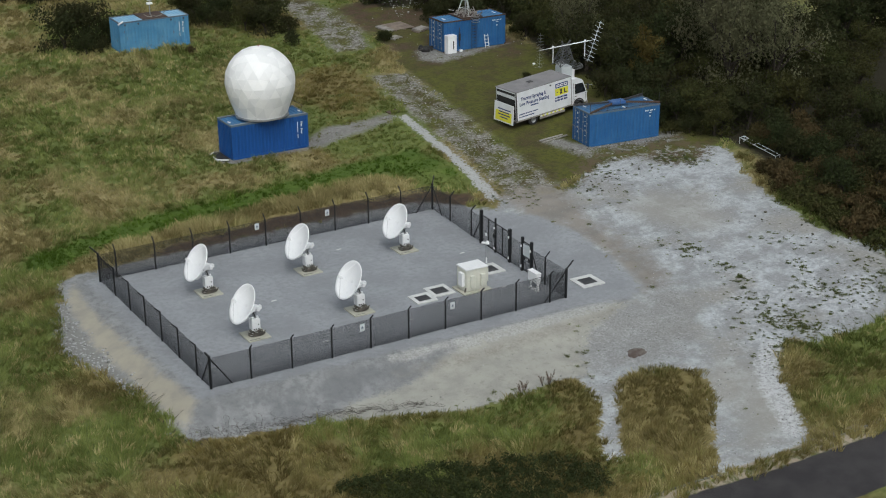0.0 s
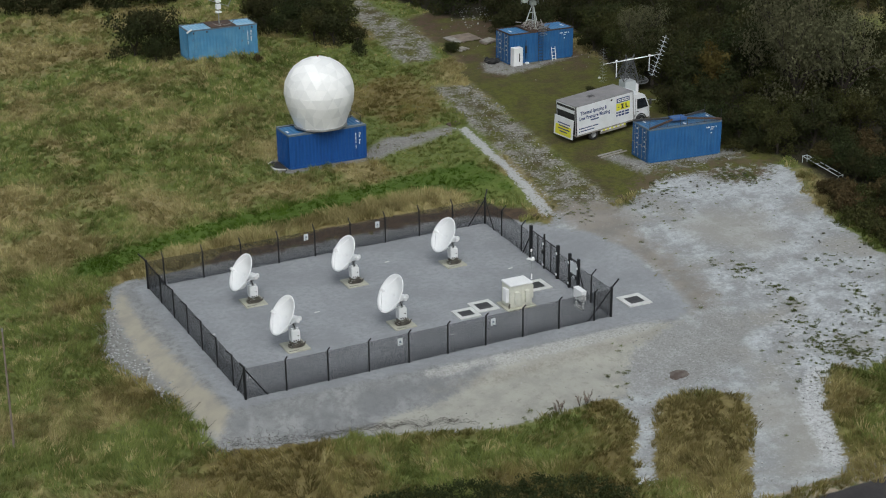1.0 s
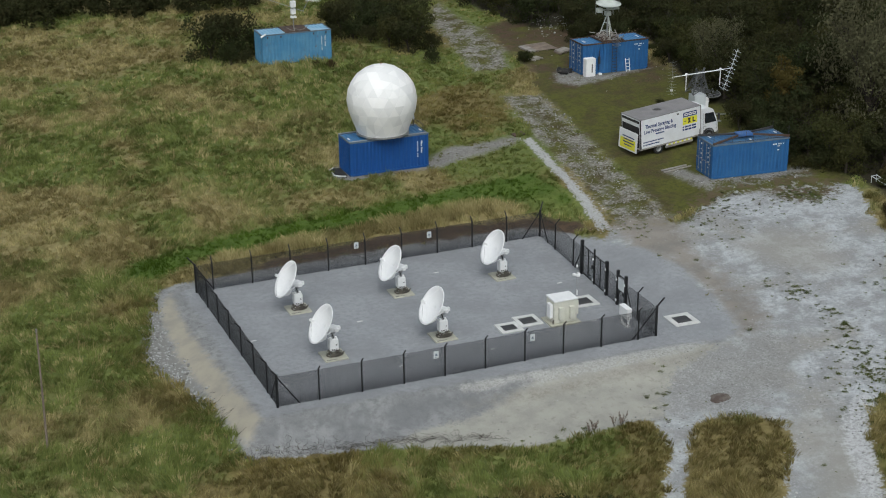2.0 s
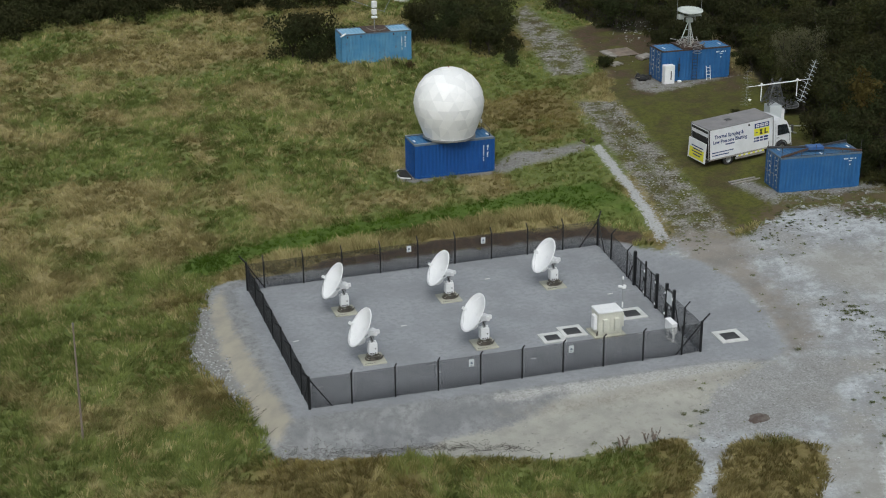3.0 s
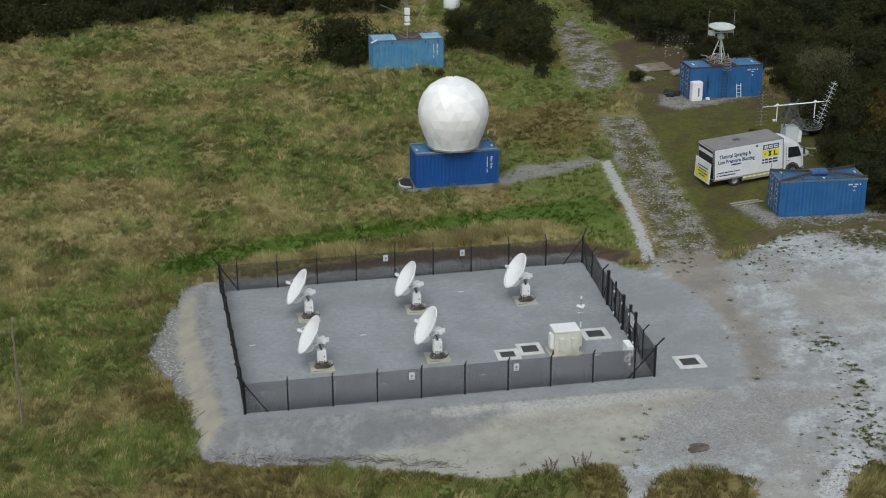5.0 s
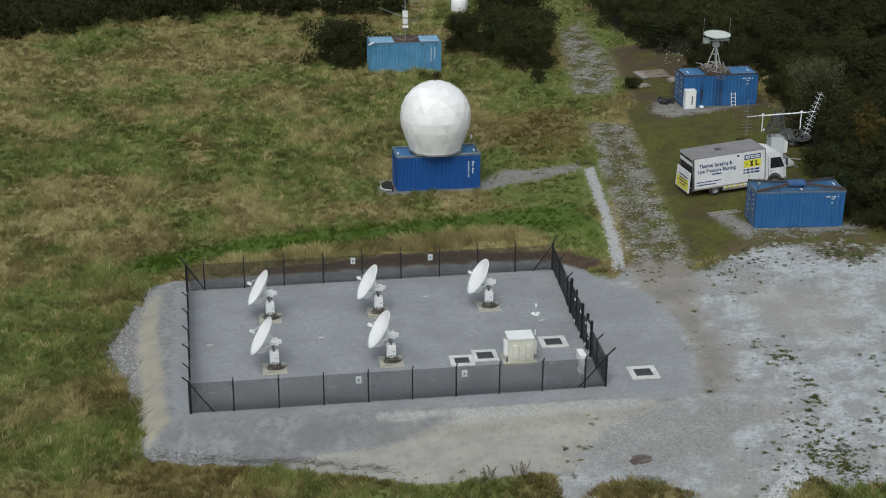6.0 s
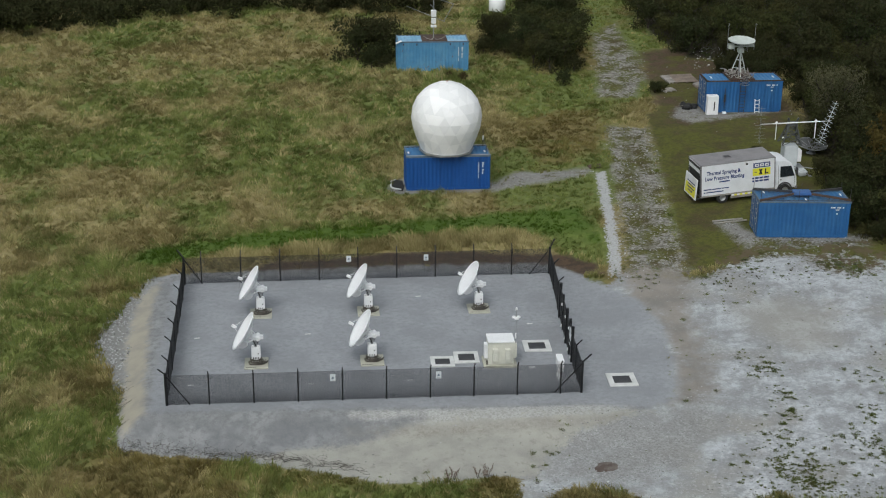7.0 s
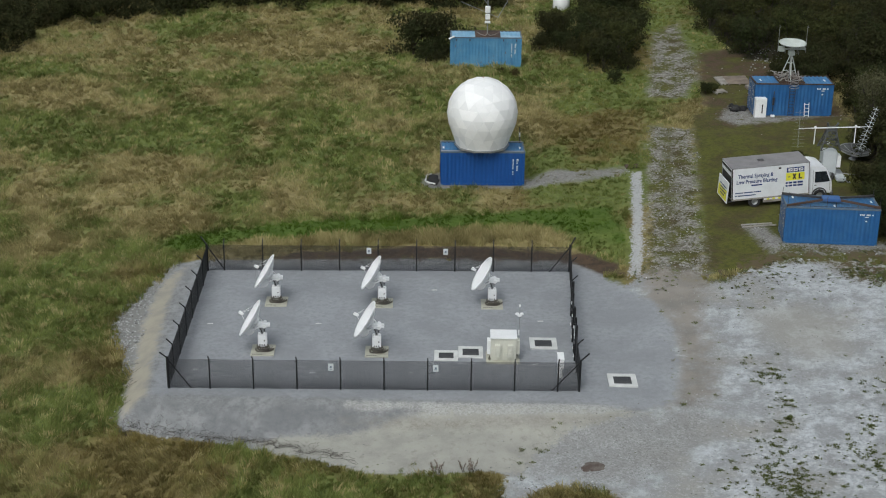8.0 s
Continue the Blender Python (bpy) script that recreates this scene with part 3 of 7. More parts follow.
# ---- ground: one sheet to the horizon ----
def axis(lo, hi, step):
    mid = np.arange(lo, hi + step / 2, step)
    grow = np.cumsum(step * 1.28 ** np.arange(1, 30))
    return np.concatenate([lo - grow[::-1], mid, hi + grow])


def ground():
    gx, gy = axis(-34, 62, 0.3), axis(-26, 84, 0.3)
    x, y = [a.ravel() for a in np.meshgrid(gx, gy)]
    nx, ny = len(gx), len(gy)
    k = (np.arange(ny - 1)[:, None] * nx + np.arange(nx - 1)).ravel()
    faces = np.stack([k, k + 1, k + nx + 1, k + nx], 1)
    zones = dict(pad=PAD, tar=TAR, damp=DAMP, cream=CREAM, sand=SAND, rubble=RUBBLE, white=WHITE, brown=BROWN, band=BAND, dirt=DIRT, road=ROAD, verge=VERGE, lip=LIP, soil=SOIL, ridge=RIDGE, coarse=COARSE)
    attrs = [(key, edge(x, y, poly)) for key, poly in zones.items()]
    attrs.append(("track", np.minimum(edge(x, y, TRACK), edge(x, y, TRACK_UP) + 0.35)))
    attrs.append(("spur", np.minimum(np.minimum(edge(x, y, SPUR), edge(x, y, CPATCH)), edge(x, y, DPATCH))))
    attrs.append(("wood_floor", np.maximum(edge(x, y, WOOD), -np.minimum(edge(x, y, GLADE), edge(x, y, GLADE_LOW)))))
    attrs.append(("strip", edge(x, y, STRIP) + 0.13))
    attrs.append(("rim", edge(x, y, RIM)))
    attrs.append(("creep", np.minimum(edge(x, y, CREEP), edge(x, y, CREEP_TOP))))
    attrs.append(("turf", edge(x, y, TURF)))
    attrs.append(("tan", np.minimum(edge(x, y, TAN), edge(x, y, TAN_LOW))))
    green, rich = pasture(x, y)
    # beyond the fine part of the sheet the pasture's patches come from the material alone
    far = ease(0, 6, np.maximum(np.maximum(-34 - x, x - 62), np.maximum(-26 - y, y - 84)))
    attrs += [("green", green * (1 - far) + 0.75 * far), ("rich", rich * (1 - far)), ("far", far)]
    attrs.append(("wither", withered(x, y) * (1 - far) + 0.4 * far))
    # hummocks under the rough grass
    bump = 0.16 * (lattice(x, y, 0.75, 14) - 0.5) * ease(0.1, 1.2, is_grass(x, y)) * ease(0.2, 1.0, edge(x, y, TURF))
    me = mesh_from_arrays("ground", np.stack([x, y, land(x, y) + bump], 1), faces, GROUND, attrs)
    me.polygons.foreach_set("use_smooth", np.ones(len(faces), bool))
    return tagged(new("ground", me), "rough pasture, white stone yard and grey surfaced compound", "ground", kind="structure")


def lushness(x, y):
    """Where the pasture is greener or more withered than elsewhere."""
    v = 0.85 * ease(0.7, -0.5, edge(x, y, LUSH)) * (1 - 0.35 * ease(15, 22, x))
    v = v + 0.10 * ease(1.5, -1.0, edge(x, y, MOSS))
    v = v - 0.30 * ease(2.4, 0.6, np.hypot((x - 11) / 8.5, (y - 19.9) / 0.9))
    v = v - 0.36 * ease(7, 2, np.hypot(x - 19.5, y + 12)) - 0.06 * ease(9, 3, np.hypot(x + 1, (y + 6) * 1.3))
    v = v - 0.07 * ease(3.6, 0.4, edge(x, y, PAD)) * ease(3, -2, np.minimum(y, x + 4)) + 0.6 * ease(54, 59, x)
    for cx, cy, r in ((-9.2, 8.4, 4.5), (-8.3, 47.0, 4.0), (-3.5, 36.5, 4.5), (4.5, 43.0, 4.0), (-5.4, -1.5, 2.5)):
        v = v + 0.26 * ease(r, 0.3 * r, np.hypot(x - cx, (y - cy) * 0.8))
    return v + 0.16 * (lattice(x, y, 6.0, 43) - 0.5) - 0.14 * ease(-4, -8, y) * ease(22, 27, x) - 0.06 * ease(-2, -7, y) - 0.12 * ease(20, 6, np.hypot(x + 8, (y - 62) * 1.6))


def withered(x, y):
    """Browner growth below and beside the bank."""
    v = ease(4.2, 0.8, edge(x, y, PAD)) * ease(19, 15, y) * 0.9
    return np.maximum(np.maximum(v, 0.8 * ease(-1.5, -6, y)), np.maximum(0.95 * ease(1.5, -0.5, edge(x, y, MOSS)), 0.2 * ease(54, 64, y))) * (0.55 + 0.7 * lattice(x, y, 2.6, 41)).clip(0, 1) * (1 - 0.2 * ease(6, 3, np.hypot(x - 19.5, y + 11.5)))


def pasture(x, y):
    """How green and how lush the growth is at a place, 0..1 each."""
    lush = lushness(x, y)
    n = 0.38 * (lattice(x, y, 8.0, 51) - 0.5) + 0.40 * (lattice(x, y * 0.8, 3.0, 52) - 0.5) + 0.20 * (lattice(x, y, 1.2, 53) - 0.5) + 0.14 * (lattice(x, y, 0.55, 54) - 0.5)
    return ease(-0.11, 0.15, n + 0.7 * np.minimum(lush, 0.35) + 0.035), ease(0.36, 0.62, lush + 0.3 * (lattice(x, y, 0.9, 55) - 0.5))


ground()

# ---- sea containers, 6.06 x 2.44 x 2.59 m; local x along the long side, y to the back, origin at the front left foot ----
CL, CW, CH = 6.06, 2.44, 2.59


def corrugated(bm, length, height, pitch, depth, m):
    """A ribbed sheet in local xz, ribs upright, with a thickness."""
    xs, x = [], 0.0
    while x < length - 1e-6:
        for dx, d in ((0, 0), (0.30, 0), (0.5, 1), (0.80, 1)):
            px = x + dx * pitch
            if px < length:
                xs.append((px, d * depth))
        x += pitch
    xs.append((length, 0))
    for flip in (0, 1):
        row = [[bm.verts.new(m @ V(px, d + 0.012 * flip, z)) for px, d in xs] for z in (0, height)]
        for k in range(len(xs) - 1):
            bm.faces.new((row[0][k], row[0][k + 1], row[1][k + 1], row[1][k]))


def container(name, m, enamel, roof_enamel, rail_mat, label, doors=True, marks="side", group="sea containers"):
    c = thing(name, m, label, "container", group)
    bm = bmesh.new()
    bm_box(bm, (0.05, 0.05, 0.10), (CL - 0.05, CW - 0.05, 0.16))
    for y in (0, CW - 0.09):
        bm_box(bm, (0.1, y, 0.02), (CL - 0.1, y + 0.09, 0.17))
    for x in (0, CL - 0.1):
        bm_box(bm, (x, 0.1, 0.02), (x + 0.1, CW - 0.1, 0.17))
    part("base_frame", bm, enamel, c)
    bm = bmesh.new()
    for y in (0, CW - 0.08):
        bm_box(bm, (0.1, y, CH - 0.12), (CL - 0.1, y + 0.08, CH - 0.012))
    for x in (0, CL - 0.1):
        bm_box(bm, (x, 0.1, CH - 0.13), (x + 0.1, CW - 0.1, CH - 0.012))
    part("top_rail", bevel(bm, 0.008), rail_mat, c)
    for x in (0.0, CL - 0.13):
        for y in (0.0, CW - 0.13):
            bm = bmesh.new()
            bm_box(bm, (x + 0.004, y + 0.004, 0.1), (x + 0.126, y + 0.126, CH - 0.1))
            part("corner_post", bevel(bm, 0.01), enamel, c)
            for z in (0.0, CH - 0.118):
                bm = bmesh.new()
                bm_box(bm, (x - 0.004, y - 0.004, z), (x + 0.16, y + 0.134, z + 0.118))
                part("corner_casting", bevel(bm, 0.012), rail_mat, c)
    for y, s in ((0.012, 1), (CW - 0.012, -1)):
        bm = bmesh.new()
        corrugated(bm, CL - 0.26, CH - 0.29, 0.275, 0.036 * s, Matrix.Translation((0.13, y, 0.17)))
        part("side_panel", bm, enamel, c)
    bm = bmesh.new()
    corrugated(bm, CW - 0.26, CH - 0.29, 0.25, 0.036, Matrix.Translation((CL - 0.012, 0.13, 0.17)) @ pose(0, 0, 0, 0, 0, 90))
    part("end_panel", bm, enamel, c)
    bm = bmesh.new()
    corrugated(bm, CL - 0.2, CW - 0.16, 0.32, 0.03, Matrix.Translation((0.1, 0.08, CH - 0.05)) @ pose(0, 0, 0, -90))
    part("roof_panel", bm, roof_enamel, c)
    if doors:
        for n in range(2):
            y0 = 0.13 + n * (CW - 0.26) / 2
            bm = bmesh.new()
            bm_box(bm, (0.015, y0 + 0.008, 0.2), (0.06, y0 + (CW - 0.26) / 2 - 0.008, CH - 0.16))
            for z in (0.35, 0.9, 1.45, 2.0):
                bm_box(bm, (0.004, y0 + 0.06, z), (0.02, y0 + (CW - 0.26) / 2 - 0.06, z + 0.30))
            d = part("door", bevel(bm, 0.006), enamel, c)
            for k in (0.28, 0.8):
                bm = bmesh.new()
                bm_tube(bm, (-0.028, y0 + k, 0.12), (-0.028, y0 + k, CH - 0.1), 0.017)
                for z in (0.28, 1.0, 1.7, 2.3):
                    bm_box(bm, (-0.05, y0 + k - 0.05, z), (0.012, y0 + k + 0.05, z + 0.07))
                part("locking_bar", bm, GREY_METAL, d, "galvanised locking bar")
                bm = bmesh.new()
                bm_box(bm, (-0.055, y0 + k - 0.02, 1.12), (-0.035, y0 + k + 0.34, 1.16))
                part("handle", bm, GREY_METAL, d)
            rnd = random.Random(5 + n)
            for k in range(5):
                bm = bmesh.new()
                z, yy = 2.15 - 0.36 * k, y0 + rnd.uniform(0.36, 0.5)
                bm_box(bm, (-0.004, yy, z), (0.003, yy + rnd.choice((0.14, 0.22)), z + rnd.choice((0.07, 0.14))))
                part("marking", bm, MARKING, d, "white painted marking")
    else:
        bm = bmesh.new()
        corrugated(bm, CW - 0.26, CH - 0.29, 0.25, -0.036, Matrix.Translation((0.0, 0.13, 0.17)) @ pose(0, 0, 0, 0, 0, 90))
        part("end_panel", bm, enamel, c)
    # painted codes on the long side
    rnd = random.Random(3)
    if marks == "tall":
        for col, (lo, hi) in enumerate(((0.75, 2.05), (1.05, 2.05))):
            z = hi
            while z > lo:
                w = 0.07 if col == 0 else rnd.choice((0.09, 0.14))
                bm = bmesh.new()
                bm_box(bm, (5.18 + 0.28 * col, 0.004, z - 0.075), (5.18 + 0.28 * col + w, 0.0095, z))
                part("marking", bm, MARKING, c, "white painted code bars")
                z -= 0.1 if rnd.random() < 0.8 else 0.22
    else:
        x = 4.75
        for w in (0.11, 0.11, 0.11, 0.0, 0.09, 0.09, 0.09, 0.0, 0.1):
            if w:
                bm = bmesh.new()
                bm_box(bm, (x, 0.004, 2.12), (x + w * 0.8, 0.0095, 2.22))
                part("marking", bm, MARKING, c, "white painted code bars")
            x += w or 0.1
        for x, z, w, h in ((5.1, 1.98, 0.24, 0.06), (5.14, 1.68, 0.12, 0.1)):
            bm = bmesh.new()
            bm_box(bm, (x, 0.004, z), (x + w, 0.0095, z + h))
            part("marking", bm, MARKING, c, "white painted code bars")
    return c


PLACE_A = pose(13.72, 30.02, 0.77, 0, 0, 1.2) @ Matrix.Diagonal((0.97, 0.97, 0.965, 1))
PLACE_B = pose(14.32, 54.90, 2.85, 0, 0, 0.4)
PLACE_C = pose(37.80, 42.23, 2.57, 0, 0, 0.5)
PLACE_D = pose(35.12, 17.70, 1.58, 0, 0, -4.0) @ Matrix.Diagonal((0.945, 0.945, 0.93, 1))
container("container", PLACE_A, BLUE_A, ROOF_A, RAIL_A, "royal blue corrugated container carrying a white dome", False, "tall")
container("container", PLACE_B, BLUE_B, ROOF_B, RAIL_A, "faded pale blue rust-streaked container in long grass", False, "tall")
container("container", PLACE_C, BLUE_C, ROOF_A, RUST, "mid blue container with ladder and roof aerial")
container("container", PLACE_D, BLUE_C, ROOF_D, RAIL_A, "mid blue container with steel cross beams on its roof")

# ---- compound fence ----
FH = 1.70
FRONT = [(0.0, 0.0)] + [(2.13 + 2.236 * k, 0.02 * k - 0.0) for k in range(9)] + [(21.13, 0.22)]
LEFT = [(0.0, 0.0)] + [(-0.045 - 0.06 * k, 1.72 + 2.33 * k) for k in range(6)] + [(-0.44, 15.74)]
BACK = [(-0.44, 15.74)] + [(0.58 + 2.358 * k, 15.84 + 0.05 * k) for k in range(9)] + [(21.80, 16.30)]
RIGHT_FAR = [(21.80, 16.30), (21.69, 13.85), (21.52, 11.0), (21.44, 9.70)]
RIGHT_NEAR = [(21.19, 3.81), (21.16, 2.35), (21.13, 0.22)]


def mesh_sheet():
    """One unit length of welded security mesh: close horizontal wires and wider upright ones."""
    quads, verts = [], []
    rs = np.random.RandomState(3)

    def wire(a, b, r):
        a, b = np.array(a), np.array(b)
        along = (b - a) / np.linalg.norm(b - a)
        s = np.cross(along, (0, 1, 0))
        s /= np.linalg.norm(s)
        u = np.array((0, 1, 0))
        base = len(verts)
        for p in (a, b):
            verts.extend((p + s * r, p + u * r, p - s * r, p - u * r))
        for k in range(4):
            j = (k + 1) % 4
            quads.append((base + k, base + j, base + 4 + j, base + 4 + k))

    for k in range(int((FH - 0.06) / 0.0127)):
        z = 0.04 + (k + rs.uniform(-0.4, 0.4)) * 0.0127
        wire((0, 0, z), (1, 0, z), 0.0028)
    for k in range(36):
        x = (k + rs.uniform(0.1, 0.9)) / 36
        wire((x, 0.004, 0.03), (x, 0.004, FH - 0.02), 0.0010)
    return mesh_from_arrays("mesh_panel", np.array(verts), np.array(quads), BLACK_METAL)


def fence():
    f = thing("fence", Matrix(), "black security mesh fence with outward cranked posts", "fence")
    sheet = mesh_sheet()
    bm = bmesh.new()
    bm_box(bm, (-0.035, -0.035, 0), (0.035, 0.035, FH + 0.02))
    post_me = mesh_of("post", bevel(bm, 0.006), BLACK_METAL)
    bm = bmesh.new()
    bm_box(bm, (-0.055, -0.055, 0), (0.055, 0.055, FH + 0.1))
    corner_me = mesh_of("post", bevel(bm, 0.008), BLACK_METAL)
    bm = bmesh.new()
    q = pose(0, 0, FH - 0.01, 0, 45, 0)
    bm_box(bm, (-0.028, -0.028, 0), (0.028, 0.028, 0.42), q)
    arm_me = mesh_of("arm", bevel(bm, 0.005), BLACK_METAL)
    bm = bmesh.new()
    bm_box(bm, (-0.034, -0.034, 0), (0.034, 0.034, 0.62), pose(0, 0, FH + 0.04, 0, 45, 0))
    long_arm_me = mesh_of("arm", bevel(bm, 0.005), BLACK_METAL)

    def post(x, y, out, corner=False):
        p = part("post", corner_me if corner else post_me, None, f, m=pose(x, y, 0, 0, 0, math.degrees(out)))
        part("arm", long_arm_me if corner else arm_me, None, p)

    def run(row, out):
        for (ax, ay), (bx, by) in zip(row, row[1:]):
            d = V(bx - ax, by - ay, 0)
            part("mesh_panel", sheet, None, f, m=Matrix.Translation((ax, ay, 0)) @ d.to_track_quat("X", "Z").to_matrix().to_4x4() @ Matrix.Diagonal((d.length, 1, 1, 1)))
        for x, y in row[1:-1]:
            post(x, y, out)

    run(FRONT, -math.pi / 2)
    run(LEFT, math.pi)
    run(BACK, math.pi / 2)
    run(RIGHT_FAR, 0)
    run(RIGHT_NEAR, 0)
    run([(21.26, 6.22), (21.22, 4.81)], 0)
    for (x, y), a in (((0, 0), -135), ((21.13, 0.22), 0), ((21.80, 16.30), 45), ((-0.44, 15.74), 150)):
        post(x, y, radians(a), True)

    def strut(a, b):
        bm = bmesh.new()
        bm_tube(bm, a, b, 0.034, n=8)
        part("strut", bm, BLACK_METAL, f)

    strut((0, 0.0, FH - 0.03), (1.14, 0.05, 0.0))
    strut((0, 0.0, FH - 0.03), (-0.03, 1.14, 0.0))
    strut((-0.44, 15.74, FH - 0.03), (0.62, 15.86, 0.0))
    strut((21.80, 16.30, FH - 0.03), (20.55, 16.25, 0.0))
    strut((21.80, 16.30, FH - 0.03), (21.75, 15.0, 0.0))
    strut((21.13, 0.22, FH - 0.03), (19.72, 0.26, 0.0))
    strut((21.44, 9.70, FH - 0.1), (21.50, 10.75, 0.0))
    strut((21.19, 3.81, FH - 0.1), (21.20, 2.95, 0.0))
    return f, sheet


FENCE, SHEET = fence()


def gate_post(g, x, y, h, w=0.065):
    bm = bmesh.new()
    bm_box(bm, (x - w, y - w, 0), (x + w, y + w, h))
    part("gate_post", bevel(bm, 0.008), BLACK_METAL, g)


def leaf(g, a, b, h, mid=True):
    """A gate leaf from a to b with its mesh, rails and stiles."""
    a, b = V(*a, 0), V(*b, 0)
    m = Matrix.Translation(a) @ (b - a).to_track_quat("X", "Z").to_matrix().to_4x4()
    n = (b - a).length
    bm = bmesh.new()
    for z in (0.10, h - 0.06):
        bm_box(bm, (0, -0.022, z), (n, 0.022, z + 0.045), m)
    for x in (0.0, n - 0.05) + ((n / 2 - 0.02,) if mid else ()):
        bm_box(bm, (x, -0.025, 0.08), (x + 0.05, 0.025, h), m)
    lf = part("leaf", bm, BLACK_METAL, g)
    part("mesh_panel", SHEET, None, lf, m=m @ Matrix.Translation((0, 0, 0.08)) @ Matrix.Diagonal((n, 1, (h - 0.1) / FH, 1)))
    return lf


def bracket(g, x, y, z):
    bm = bmesh.new()
    bm_box(bm, (x - 0.115, y - 0.05, z), (x - 0.066, y + 0.05, z + 0.09))
    bm_tube(bm, (x - 0.09, y, z - 0.03), (x - 0.09, y, z + 0.13), 0.025)
    part("hinge", bm, WHITE_PAINT, g, "pale galvanised hinge bracket")


g = thing("double_gate", pose(21.35, 7.96, 0), "closed black mesh double gate with pale hinges", "gate")
to = lambda x, y: (x - 21.35, y - 7.96)
gate_post(g, *to(21.44, 9.70), 2.15, 0.085)
gate_post(g, *to(21.26, 6.22), 2.10, 0.085)
leaf(g, to(21.43, 9.58), to(21.35, 7.98), 1.9)
leaf(g, to(21.34, 7.88), to(21.27, 6.32), 1.9)
gate_post(g, *to(21.34, 7.93), 2.2, 0.045)
for y, x in ((6.22, 21.26), (7.93, 21.34)):
    for z in (0.25, 1.55):
        bracket(g, *to(x, y), z)
bm = bmesh.new()
bm_box(bm, (-0.12, -0.16, 0.95), (-0.03, 0.12, 1.2))
part("lock_case", bevel(bm, 0.01), BLACK_METAL, g)

g = thing("side_gate", pose(21.2, 4.31, 0), "closed black pedestrian gate with a grey notice board", "gate")
to = lambda x, y: (x - 21.2, y - 4.31)
gate_post(g, *to(21.22, 4.81), 2.1, 0.075)
gate_post(g, *to(21.19, 3.81), 2.1, 0.075)
lf = leaf(g, to(21.21, 4.72), to(21.19, 3.90), 1.9, False)
bm = bmesh.new()
bm_box(bm, (-0.045, -0.34, 1.05), (-0.03, 0.34, 1.75))
part("notice_board", bm, SIGN_GREY, lf, "grey notice board")
bm = bmesh.new()
bm_box(bm, (-0.06, -0.36, 0.78), (-0.03, 0.36, 0.98))
part("kick_plate", bm, BLACK_METAL, lf)
for k, w in enumerate((0.3, 0.22)):
    bm = bmesh.new()
    bm_box(bm, (-0.064, -0.2 + 0.0 * k, 0.82 + 0.08 * k), (-0.061, -0.2 + w, 0.86 + 0.08 * k))
    part("marking", bm, MARKING, lf)
for x, y in ((21.22, 4.81), (21.19, 3.81)):
    for z in (0.25, 1.5):
        bracket(g, *to(x, y), z)


def fence_sign(x, y, z, facing):
    s = thing("fence_sign", pose(x, y, z, 0, 0, facing), "small pale warning sign wired to the fence", "sign", "warning signs")
    bm = bmesh.new()
    bm_box(bm, (-0.14, -0.02, -0.20), (0.14, -0.008, 0.20))
    part("plate", bevel(bm, 0.004), SIGN_GREY, s)
    for k, (w, h) in enumerate(((0.09, 0.09), (0.15, 0.03), (0.12, 0.025))):
        bm = bmesh.new()
        bm_box(bm, (-w / 2, -0.024, 0.06 - 0.09 * k - h), (w / 2, -0.0205, 0.06 - 0.09 * k))
        part("marking", bm, RAIL_A, s)
    return s


for x in (8.35, 13.72):
    fence_sign(x, 0.06, 1.30, 0)
for x in (9.45, 14.15):
    fence_sign(x, 16.0 + 0.02, 1.35, 0)

